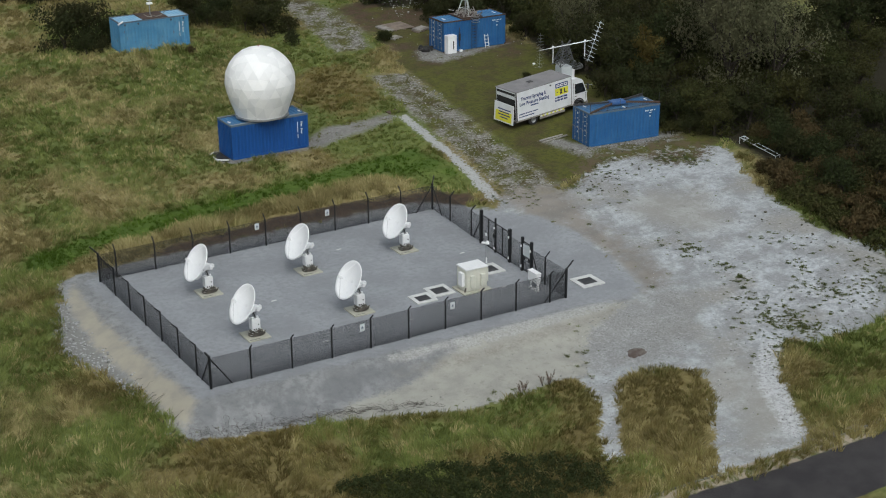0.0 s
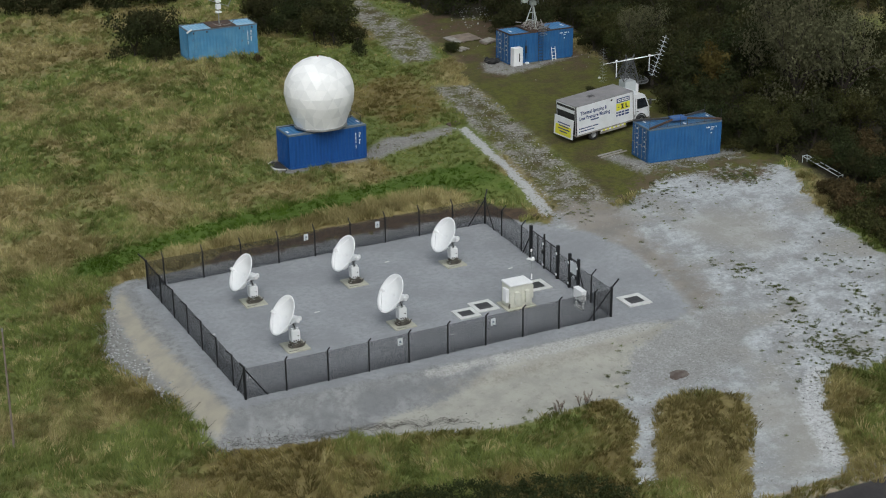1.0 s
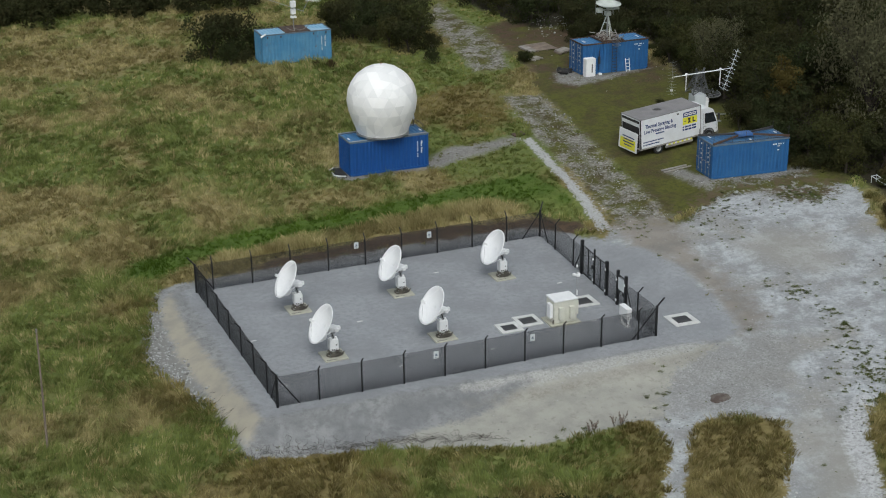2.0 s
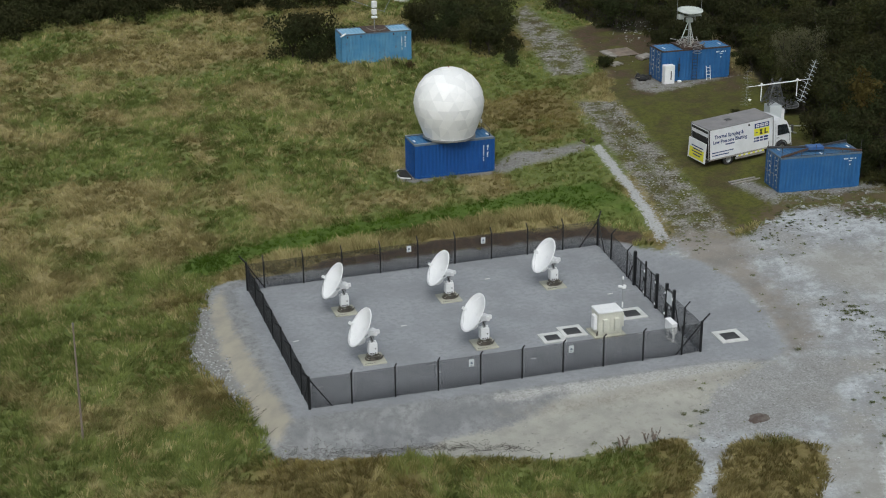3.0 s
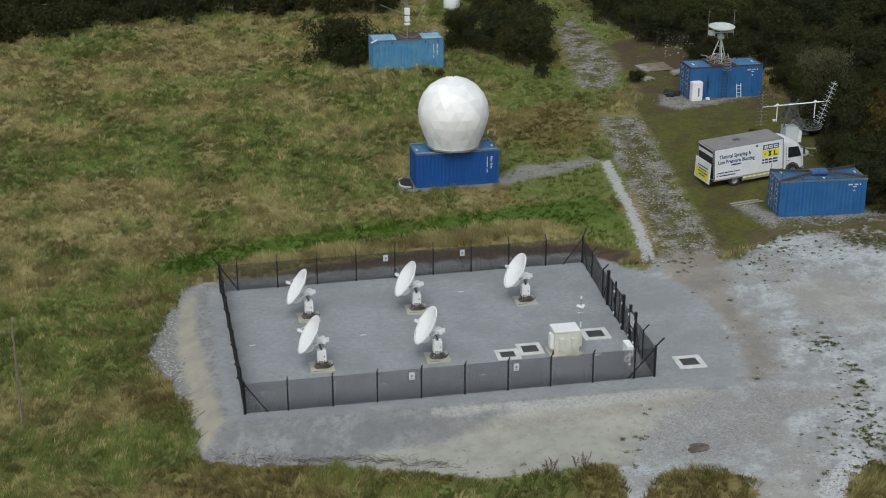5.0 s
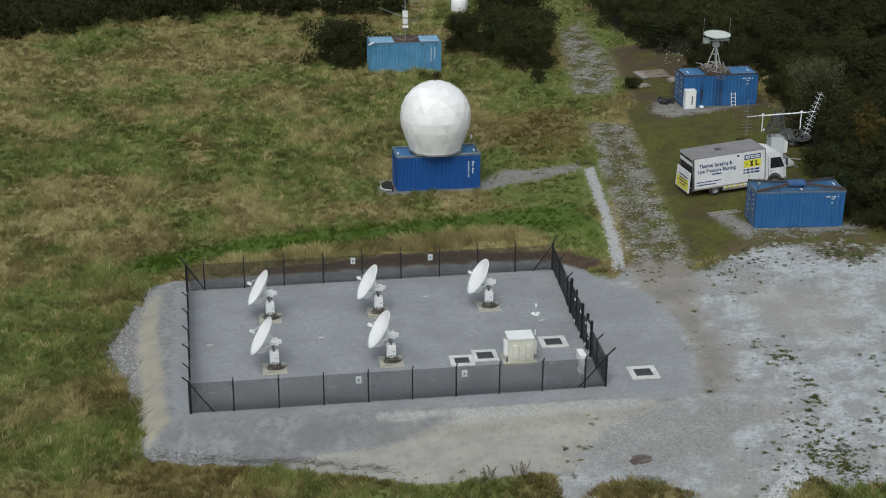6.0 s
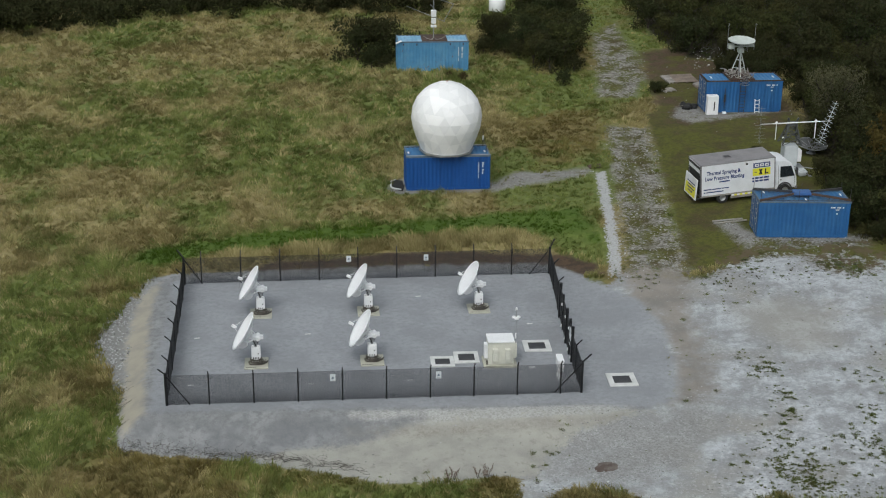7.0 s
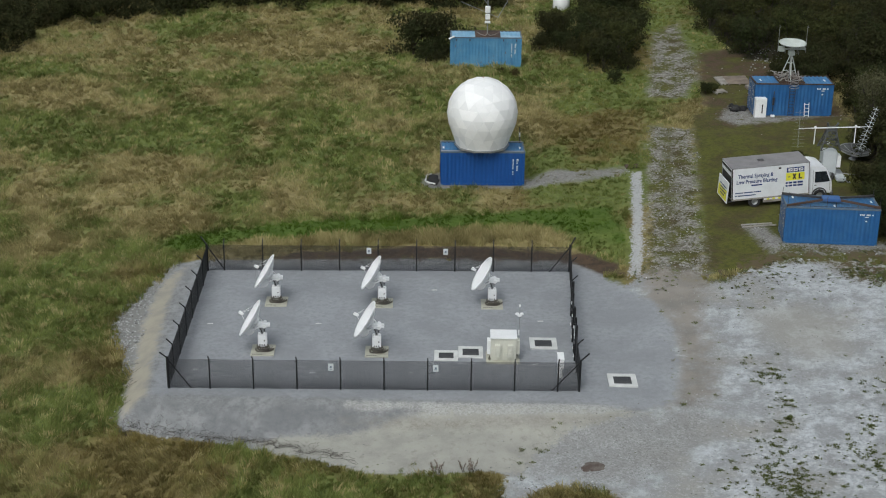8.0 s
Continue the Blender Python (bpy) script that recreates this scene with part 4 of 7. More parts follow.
# ---- dish aerials ----
def dish_aerial(m):
    """Origin at the middle of its slab; the dish looks to local -x and up."""
    d = thing("dish_aerial", m, "white motorised dish aerial on a pale concrete slab", "dish aerial", "dish aerials in the compound")
    bm = bmesh.new()
    bm_box(bm, (-0.62, -0.66, -0.05), (0.64, 0.68, 0.075))
    slab = part("slab", bevel(bm, 0.015), CREAM_CONCRETE, d, "pale concrete slab with black stencilled marks")
    for k in range(5):
        bm = bmesh.new()
        bm_box(bm, (-0.53 + 0.115 * k, -0.6, 0.0755), (-0.53 + 0.115 * k + 0.08, -0.53, 0.079))
        part("marking", bm, DARK_METAL, slab)
    bm = bmesh.new()
    rnd = random.Random(8)
    for ring in range(10):
        r, z = rnd.uniform(0.18, 0.34), 0.09 + 0.028 * ring
        cx, cy = rnd.uniform(-0.06, 0.14), rnd.uniform(-0.16, -0.02)
        pts = [V(cx + r * 1.1 * math.cos(a), cy + r * 0.75 * math.sin(a), z + 0.012 * math.sin(3 * a)) for a in np.linspace(0, 2 * math.pi, 19)]
        for a, b in zip(pts, pts[1:]):
            bm_tube(bm, a, b, 0.026, n=6)
    pts = [V(0.2, -0.1, 0.1), V(0.42, -0.16, 0.1), V(0.55, -0.05, 0.1), V(0.60, 0.1, 0.1)]
    for a, b in zip(pts, pts[1:]):
        bm_tube(bm, a, b, 0.03, n=6)
    for k in range(14):
        a = rnd.uniform(0, 6.28)
        p = V(rnd.uniform(-0.2, 0.45), rnd.uniform(-0.35, 0.2), 0.1)
        bm_tube(bm, p, p + V(0.28 * math.cos(a), 0.2 * math.sin(a), rnd.uniform(0, 0.12)), 0.022, n=5)
    part("cable_coil", bm, CABLE_HEAP, d, "weathered coil of cables")
    bm = bmesh.new()
    bm_lathe(bm, [(0.0, 0.07), (0.24, 0.07), (0.24, 0.13), (0.13, 0.16), (0.12, 0.98), (0.17, 1.0), (0.17, 1.05), (0.0, 1.05)], 20)
    part("pedestal", bm, WHITE_PAINT, d, smooth=False)
    bm = bmesh.new()
    bm_box(bm, (-0.23, -0.21, 0.40), (0.25, 0.21, 1.02))
    box = part("drive_box", bevel(bm, 0.018, 2), WHITE_PAINT, d, "white equipment box")
    for x, z in ((-0.12, 0.47), (0.0, 0.47), (0.13, 0.47), (0.13, 0.72)):
        bm = bmesh.new()
        bm_tube(bm, (x, -0.2, z), (x, -0.245, z), 0.034)
        part("gland", bm, DARK_METAL, box)
    bm = bmesh.new()
    bm_box(bm, (-0.17, -0.222, 0.56), (0.08, -0.208, 0.94))
    part("cover", bevel(bm, 0.004), WHITE_PAINT, box)
    for x in (-0.14, 0.14):
        bm = bmesh.new()
        bm_lathe(bm, [(0.0, 0.98), (0.075, 0.98), (0.075, 1.12), (0.05, 1.14), (0.0, 1.14)], 14, Matrix.Translation((x, -0.06, 0)))
        part("lifting_lug", bm, WHITE_PAINT, d)
    bm = bmesh.new()
    bm_lathe(bm, [(0.0, 1.04), (0.12, 1.04), (0.10, 1.3), (0.15, 1.34), (0.15, 1.5), (0.0, 1.52)], 18)
    part("turntable", bm, GREY_METAL, d)
    bm = bmesh.new()
    bm_box(bm, (-0.20, -0.17, 1.44), (0.26, 0.17, 1.72))
    part("elevation_head", bevel(bm, 0.03, 2), WHITE_PAINT, d)
    bm = bmesh.new()
    bm_tube(bm, (0.14, -0.34, 1.60), (0.14, 0.34, 1.60), 0.10, n=14)
    bm_box(bm, (0.18, -0.1, 1.5), (0.42, 0.1, 1.68))
    part("motor", bm, WHITE_PAINT, d)
    # reflector: its axis 33 degrees above the horizon
    up = radians(31.5)
    centre = V(-0.66, -0.02, 2.0)
    axis_v = V(-math.cos(up), 0, math.sin(up))
    mm = Matrix.Translation(centre) @ axis_v.to_track_quat("Z", "Y").to_matrix().to_4x4()
    R, depth = 1.09, 0.31
    prof = [(R * k / 12, depth * (k / 12) ** 2 - depth) for k in range(13)]
    bm = bmesh.new()
    bm_lathe(bm, prof + [(r, z - 0.022) for r, z in prof[::-1]], 48, mm)
    refl = part("reflector", bm, DISH_WHITE, d, "white parabolic reflector", smooth=True)
    bm = bmesh.new()
    bm_lathe(bm, [(R - 0.02, -0.012), (R + 0.02, -0.012), (R + 0.02, -0.045), (R - 0.02, -0.045)], 48, mm, True)
    part("rim", bm, DISH_WHITE, refl)
    bm = bmesh.new()
    for k in range(8):
        a = math.pi * k / 4
        c, s = math.cos(a), math.sin(a)
        bm_tube(bm, mm @ V(0.22 * c, 0.22 * s, -0.42), mm @ V(0.95 * c, 0.95 * s, -0.13), 0.02, n=6)
    part("back_rib", bm, WHITE_PAINT, refl)
    bm = bmesh.new()
    bm_lathe(bm, [(0, -0.30), (0.26, -0.32), (0.26, -0.46), (0.14, -0.54), (0, -0.54)], 20, mm)
    part("hub", bm, WHITE_PAINT, refl)
    bm = bmesh.new()
    bm_tube(bm, mm @ V(0, 0, -0.45), V(-0.05, 0, 1.60), 0.10, n=12)
    for s in (-1, 1):
        bm_tube(bm, mm @ V(0, 0.3 * s, -0.3), V(0.06, 0.2 * s, 1.62), 0.035, n=8)
    part("mount", bm, WHITE_PAINT, d)
    feed = mm @ V(0, 0, 0.50)
    bm = bmesh.new()
    bm_box(bm, (-0.07, -0.07, 0.44), (0.07, 0.07, 0.64), mm)
    bm_lathe(bm, [(0, 0.36), (0.07, 0.36), (0.05, 0.45), (0, 0.45)], 14, mm)
    part("feed", bevel(bm, 0.008), WHITE_PAINT, refl, "white feed horn")
    for s in (-1, 1):
        bm = bmesh.new()
        bm_tube(bm, centre + V(0, s * R * 0.985, 0) - axis_v * 0.02, feed + V(0, s * 0.05, 0), 0.008, n=6)
        part("feed_strut", bm, DISH_WHITE, refl)
        bm = bmesh.new()
        high = axis_v.cross(V(0, 1, 0))
        bm_tube(bm, centre + high * s * R * 0.985 - axis_v * 0.02, feed + high * s * 0.05, 0.008, n=6)
        part("feed_strut", bm, GREY_METAL if s > 0 else DISH_WHITE, refl)
    for s in (-1, 1):
        bm = bmesh.new()
        q = Matrix.Translation((-0.66, 0.20 * s, 1.25)) @ pose(0, 0, 0, 90, 0, 0) @ pose(0, 0, 0, 0, 0, 25) @ Matrix.Diagonal((1.35, 0.9, 1, 1))
        bm_lathe(bm, [(0, -0.06), (0.19, -0.06), (0.21, -0.03), (0.21, 0.03), (0.19, 0.06), (0, 0.06)], 24, q)
        part("counterweight", bm, WHITE_PAINT, d)
        bm = bmesh.new()
        bm_tube(bm, (-0.02, 0.2 * s, 1.56), (-0.62, 0.2 * s, 1.27), 0.035, n=8)
        part("counterweight_arm", bm, WHITE_PAINT, d)
    bm = bmesh.new()
    bm_tube(bm, (0.02, -0.1, 1.1), (-0.1, -0.12, 1.46), 0.028, n=6)
    bm_tube(bm, (0.1, 0.1, 1.1), (0.16, 0.12, 1.46), 0.028, n=6)
    part("cable", bm, RUBBER, d)
    return d


first = dish_aerial(pose(4.29, 4.53, 0, 0, 0, 1))
for x, y in ((4.29, 11.1), (10.47, 11.1), (16.88, 11.12), (10.47, 4.55)):
    copy_thing(first, pose(x, y, 0, 0, 0, 1))

# ---- white panelled dome on the royal blue container ----
def dome():
    R, zc = 2.48, 2.50
    cut, low, foot_r = -1.73, -2.36, 1.78
    d = thing("dome", PLACE_A @ pose(2.98, 1.22, CH + 0.02) @ Matrix.Diagonal((1 / 0.97, 1 / 0.97, 1 / 0.965, 1)), "white faceted dome on a steel ring", "radar dome")

    def drawn_in(p):
        # below the belly the shell is drawn down to the ring
        if p.z > 0:
            return p
        z = max(p.z, cut)
        h = math.hypot(p.x, p.y)
        r = math.sqrt(R * R - z * z)
        return V(p.x / h * r, p.y / h * r, z * (1 + (low / cut - 1) * (z / cut) ** 3))

    g = (1 + 5 ** 0.5) / 2
    ico = [V(*p).normalized() for p in ((-1, g, 0), (1, g, 0), (-1, -g, 0), (1, -g, 0), (0, -1, g), (0, 1, g), (0, -1, -g), (0, 1, -g), (g, 0, -1), (g, 0, 1), (-g, 0, -1), (-g, 0, 1))]
    tilt = ico[5].rotation_difference(V(0, 0, 1)).to_matrix()
    ico = [tilt @ p for p in ico]
    near = min((a - b).length for k, a in enumerate(ico) for b in ico[:k])
    tris = [(a, b, c) for a in range(12) for b in range(a) for c in range(b) if max((ico[a] - ico[b]).length, (ico[b] - ico[c]).length, (ico[a] - ico[c]).length) < near * 1.01]
    F = 4
    for a, b, c in tris:
        at = lambda i, j: (ico[a] * (F - i - j) + ico[b] * i + ico[c] * j).normalized() * R
        for i in range(F):
            for j in range(F - i):
                group = [(at(i, j), at(i + 1, j), at(i, j + 1))]
                if i + j < F - 1:
                    group.append((at(i + 1, j), at(i + 1, j + 1), at(i, j + 1)))
                for tri in group:
                    if max(p.z for p in tri) < cut + 0.01:
                        continue
                    tri = [drawn_in(p) for p in tri]
                    mid = (tri[0] + tri[1] + tri[2]) / 3
                    n = (tri[1] - tri[0]).cross(tri[2] - tri[0])
                    if n.dot(mid) < 0:
                        tri[1], tri[2] = tri[2], tri[1]
                        n = -n
                    n.normalize()
                    bm = bmesh.new()
                    outer = [bm.verts.new(V(*p) - mid - n * 0.03) for p in tri]
                    rim = [bm.verts.new((p - mid) * 0.994 - n * 0.004) for p in tri]
                    top = [bm.verts.new((p - mid) * 0.955) for p in tri]
                    bm.faces.new(top)
                    for lo, hi in ((outer, rim), (rim, top)):
                        for k in range(3):
                            q = (k + 1) % 3
                            bm.faces.new((lo[k], lo[q], hi[q], hi[k]))
                    part("panel", bm, DOME, d, m=Matrix.Translation(mid + V(0, 0, zc)))
    bm = bmesh.new()
    rb, cut = foot_r, low
    bm_lathe(bm, [(0, zc + cut + 0.03), (rb - 0.06, zc + cut + 0.03)], 30)
    part("floor_plate", bm, GREY_METAL, d)
    bm = bmesh.new()
    bm_lathe(bm, [(rb - 0.06, zc + cut - 0.05), (rb + 0.16, zc + cut - 0.05), (rb + 0.16, zc + cut + 0.06), (rb - 0.06, zc + cut + 0.06)], 10, None, True)
    part("base_ring", bm, GREY_METAL, d, "galvanised base ring")
    for k in range(10):
        a = 2 * math.pi * k / 10
        c, s = math.cos(a), math.sin(a)
        bm = bmesh.new()
        bm_box(bm, (-0.05, -0.05, 0.0), (0.05, 0.05, zc + cut - 0.04), Matrix.Translation((min(max(c * rb, -2.7), 2.7), min(max(s * rb, -1.12), 1.12), 0)))
        part("foot", bm, GREY_METAL, d)
    for y in (-1.12, 1.12):
        bm = bmesh.new()
        bm_box(bm, (-2.9, y - 0.06, 0.0), (2.9, y + 0.06, 0.035))
        part("bearer", bevel(bm, 0.01), GREY_METAL, d, "grey steel bearer along the roof edge")
    bm = bmesh.new()
    bm_tube(bm, (0, 0, zc + R - 0.02), (0, 0, zc + R + 0.1), 0.035)
    part("warning_lamp", bm, ORANGE, d, "small red lamp on the crown")
    bm = bmesh.new()
    bm_tube(bm, (2.7, 0.9, 0.0), (2.7, 0.9, 1.15), 0.025)
    bm_tube(bm, (2.7, -0.9, 0.0), (2.7, -0.9, 0.55), 0.02)
    bm_tube(bm, (2.7, -0.9, 0.55), (2.7, 0.9, 0.55), 0.018)
    part("rail", bm, DARK_METAL, d)
    bm = bmesh.new()
    bm_box(bm, (2.66, 0.86, 0.45), (2.76, 0.96, 0.75))
    part("lamp_box", bm, WHITE_PAINT, d)
    bm = bmesh.new()
    bm_box(bm, (1.25, -1.2, 0.32), (1.5, -1.08, 0.5))
    part("vent_box", bevel(bm, 0.02), WHITE_PAINT, d)
    for x in (-2.75, 2.6):
        bm = bmesh.new()
        bm_box(bm, (x, -0.62, 0.02), (x + 0.12, -0.22, 0.05))
        part("roof_plate", bm, WHITE_PAINT, d)


dome()
# rubber mat and cable at the foot of the container
mat_ = thing("ground_sheet", PLACE_A @ pose(-0.55, 0.75, 0.0), "black rubber sheet lying beside the container", "sheet")
bm = bmesh.new()
rnd = random.Random(2)
bm_prism(bm, [(-0.35 + rnd.uniform(-0.06, 0.06), -0.6), (0.3, -0.75), (0.5, 0.3), (0.28, 1.0), (-0.2, 1.1), (-0.42, 0.4)], 0.045)
part("sheet", bevel(bm, 0.01), RUBBER, mat_)


# ---- compound fittings ----
def chamber(x, y, w, h, gx, gy):
    c = thing("inspection_chamber", pose(x, y, 0), "square pale concrete surround with dark inset cover", "drain cover", "inspection chambers")
    bm = bmesh.new()
    t = 0.055
    ox, oy = (w - gx) / 2, (h - gy) / 2
    for lo, hi in (((-w / 2, -h / 2), (w / 2, -h / 2 + oy)), ((-w / 2, h / 2 - oy), (w / 2, h / 2)), ((-w / 2, -h / 2 + oy), (-w / 2 + ox, h / 2 - oy)), ((w / 2 - ox, -h / 2 + oy), (w / 2, h / 2 - oy))):
        bm_box(bm, (*lo, -0.05), (*hi, t))
    part("surround", bm, WHITE_CONCRETE, c)
    bm = bmesh.new()
    bm_box(bm, (-gx / 2, -gy / 2, -0.05), (gx / 2, gy / 2, 0.028))
    lid = part("cover", bm, GRATE, c, "dark steel cover")
    n = 9
    for k in range(n):
        bm = bmesh.new()
        px = -gx / 2 + gx * (k + 0.5) / n
        bm_box(bm, (px - 0.03, -gy / 2 + 0.03, 0.028), (px + 0.03, gy / 2 - 0.03, 0.036))
        part("slat", bm, GRATE, lid)
    return c


chamber(14.25, 4.20, 1.28, 1.25, 0.80, 0.72)
chamber(15.58, 4.66, 1.34, 1.40, 0.88, 0.85)
chamber(19.60, 5.89, 1.50, 1.42, 0.94, 0.86)
chamber(23.50, 1.51, 1.50, 1.46, 0.93, 0.87)


def equipment_cabinet():
    c = thing("equipment_cabinet", pose(17.32, 3.95, 0), "beige steel equipment cabinet with ventilation boxes on a plinth", "cabinet")
    bm = bmesh.new()
    bm_box(bm, (-0.92, -0.66, -0.05), (0.88, 0.72, 0.10))
    part("plinth", bevel(bm, 0.015), CREAM_CONCRETE, c, "pale concrete plinth")
    bm = bmesh.new()
    bm_box(bm, (-0.70, -0.46, 0.10), (0.68, 0.50, 1.40))
    body = part("body", bevel(bm, 0.012), BEIGE, c)
    bm = bmesh.new()
    bm_box(bm, (-0.72, -0.52, 1.40), (0.71, 0.56, 1.49))
    part("roof", bevel(bm, 0.015), WHITE_PAINT, c, "off-white flat roof")
    for n in range(4):
        bm = bmesh.new()
        x = -0.68 + 0.34 * n
        bm_box(bm, (x + 0.008, -0.475, 0.16), (x + 0.332, -0.458, 1.34))
        dr = part("door", bevel(bm, 0.004), BEIGE, body)
    for x in (-0.46, 0.20):
        bm = bmesh.new()
        bm_box(bm, (x, -0.66, 0.36), (x + 0.27, -0.474, 1.08))
        vb = part("vent_box", bevel(bm, 0.012), BEIGE, body, "beige ventilation box")
        for k in range(7):
            bm = bmesh.new()
            bm_box(bm, (x + 0.03, -0.672, 0.44 + 0.085 * k), (x + 0.24, -0.658, 0.47 + 0.085 * k))
            part("slat", bm, BEIGE, vb)
    for s, x in ((-1, -0.88), (1, 0.682)):
        bm = bmesh.new()
        bm_box(bm, (x, -0.32, 0.42), (x + 0.18, 0.1, 1.22))
        part("vent_box", bevel(bm, 0.012), WHITE_PAINT if s < 0 else BEIGE, body)
    bm = bmesh.new()
    for k in range(3):
        pts = [V(-0.76 + 0.05 * k, -0.42, 0.11), V(-0.8 + 0.04 * k, -0.5, 0.3), V(-0.74, -0.5 - 0.03 * k, 0.42), V(-0.72, -0.47, 0.2)]
        for a, b in zip(pts, pts[1:]):
            bm_tube(bm, a, b, 0.018, n=6)
    part("cable", bm, CABLE_HEAP, c)
    return c


equipment_cabinet()


def sensor_mast():
    s = thing("sensor_mast", pose(18.13, 3.84, 0.10), "thin grey mast with white three-lobed sensor head", "sensor mast")
    bm = bmesh.new()
    bm_tube(bm, (0, 0, 0), (0, 0, 3.05), 0.022)
    part("pole", bm, GREY_METAL, s)
    bm = bmesh.new()
    for k in range(3):
        a = 2 * math.pi * k / 3 - math.pi / 2
        bm_lathe(bm, [(0, 0.07), (0.09, 0.05), (0.125, 0.0), (0.11, -0.03), (0, -0.03)], 16, Matrix.Translation((0.14 * math.cos(a), 0.14 * math.sin(a), 2.58)))
    part("sensor_head", bm, WHITE_PAINT, s, "white three-lobed head", smooth=True)
    bm = bmesh.new()
    bm_lathe(bm, [(0, 3.02), (0.05, 3.02), (0.05, 3.14), (0.02, 3.18), (0, 3.18)], 14)
    part("tip", bm, WHITE_PAINT, s)
    bm = bmesh.new()
    bm_tube(bm, (-0.02, -0.1, 1.42), (-0.02, -0.1, 1.72), 0.04)
    part("whip_base", bm, WHITE_PAINT, s)
    return s


sensor_mast()
bx = thing("meter_box", pose(20.27, 2.1, 0), "white steel meter box on short legs", "electric box")
bm = bmesh.new()
bm_box(bm, (-0.15, -0.44, 0.52), (0.15, 0.44, 1.08))
part("case", bevel(bm, 0.012), WHITE_PAINT, bx)
bm = bmesh.new()
bm_box(bm, (-0.17, -0.46, 1.082), (0.17, 0.46, 1.11))
part("lid", bm, WHITE_PAINT, bx)
for y in (-0.36, 0.36):
    bm = bmesh.new()
    bm_box(bm, (-0.06, y - 0.04, 0.0), (0.06, y + 0.04, 0.52))
    part("leg", bm, WHITE_PAINT, bx)
bm = bmesh.new()
bm_box(bm, (-0.13, -0.42, 0.0), (0.13, 0.42, 0.05))
part("foot_plate", bm, WHITE_CONCRETE, bx)

# small pale plates let into the surfacing
for x, y in ((7.0, 8.2), (13.5, 13.2), (7.2, 2.0), (12.4, 2.1), (19.6, 8.9), (0.9, 8.0), (1.0, 2.2), (19.0, 3.3)):
    p = thing("floor_plate", pose(x, y, 0, 0, 0, 5), "small pale plate let into the grey surfacing", "floor plate", "floor plates")
    bm = bmesh.new()
    bm_box(bm, (-0.16, -0.05, -0.02), (0.16, 0.05, 0.012))
    part("plate", bm, WHITE_CONCRETE, p)


# ---- roof aerials ----
def cage_ring(bm, c, r, n=16, t=0.018):
    pts = [V(c[0] + r * math.cos(a), c[1] + r * math.sin(a), c[2]) for a in np.linspace(0, 2 * math.pi, n + 1)]
    for a, b in zip(pts, pts[1:]):
        bm_tube(bm, a, b, t, n=5)


def ladder(name, m, height, width, rungs, material, label, r=0.022):
    l = thing(name, m, label, "ladder")
    for x in (-width / 2, width / 2):
        bm = bmesh.new()
        bm_tube(bm, (x, 0, 0), (x, 0, height), r, n=6)
        part("stile", bm, material, l)
    for k in range(rungs):
        bm = bmesh.new()
        z = height * (k + 0.5) / rungs
        bm_tube(bm, (-width / 2, 0, z), (width / 2, 0, z), r * 0.8, n=6)
        part("rung", bm, material, l)
    return l


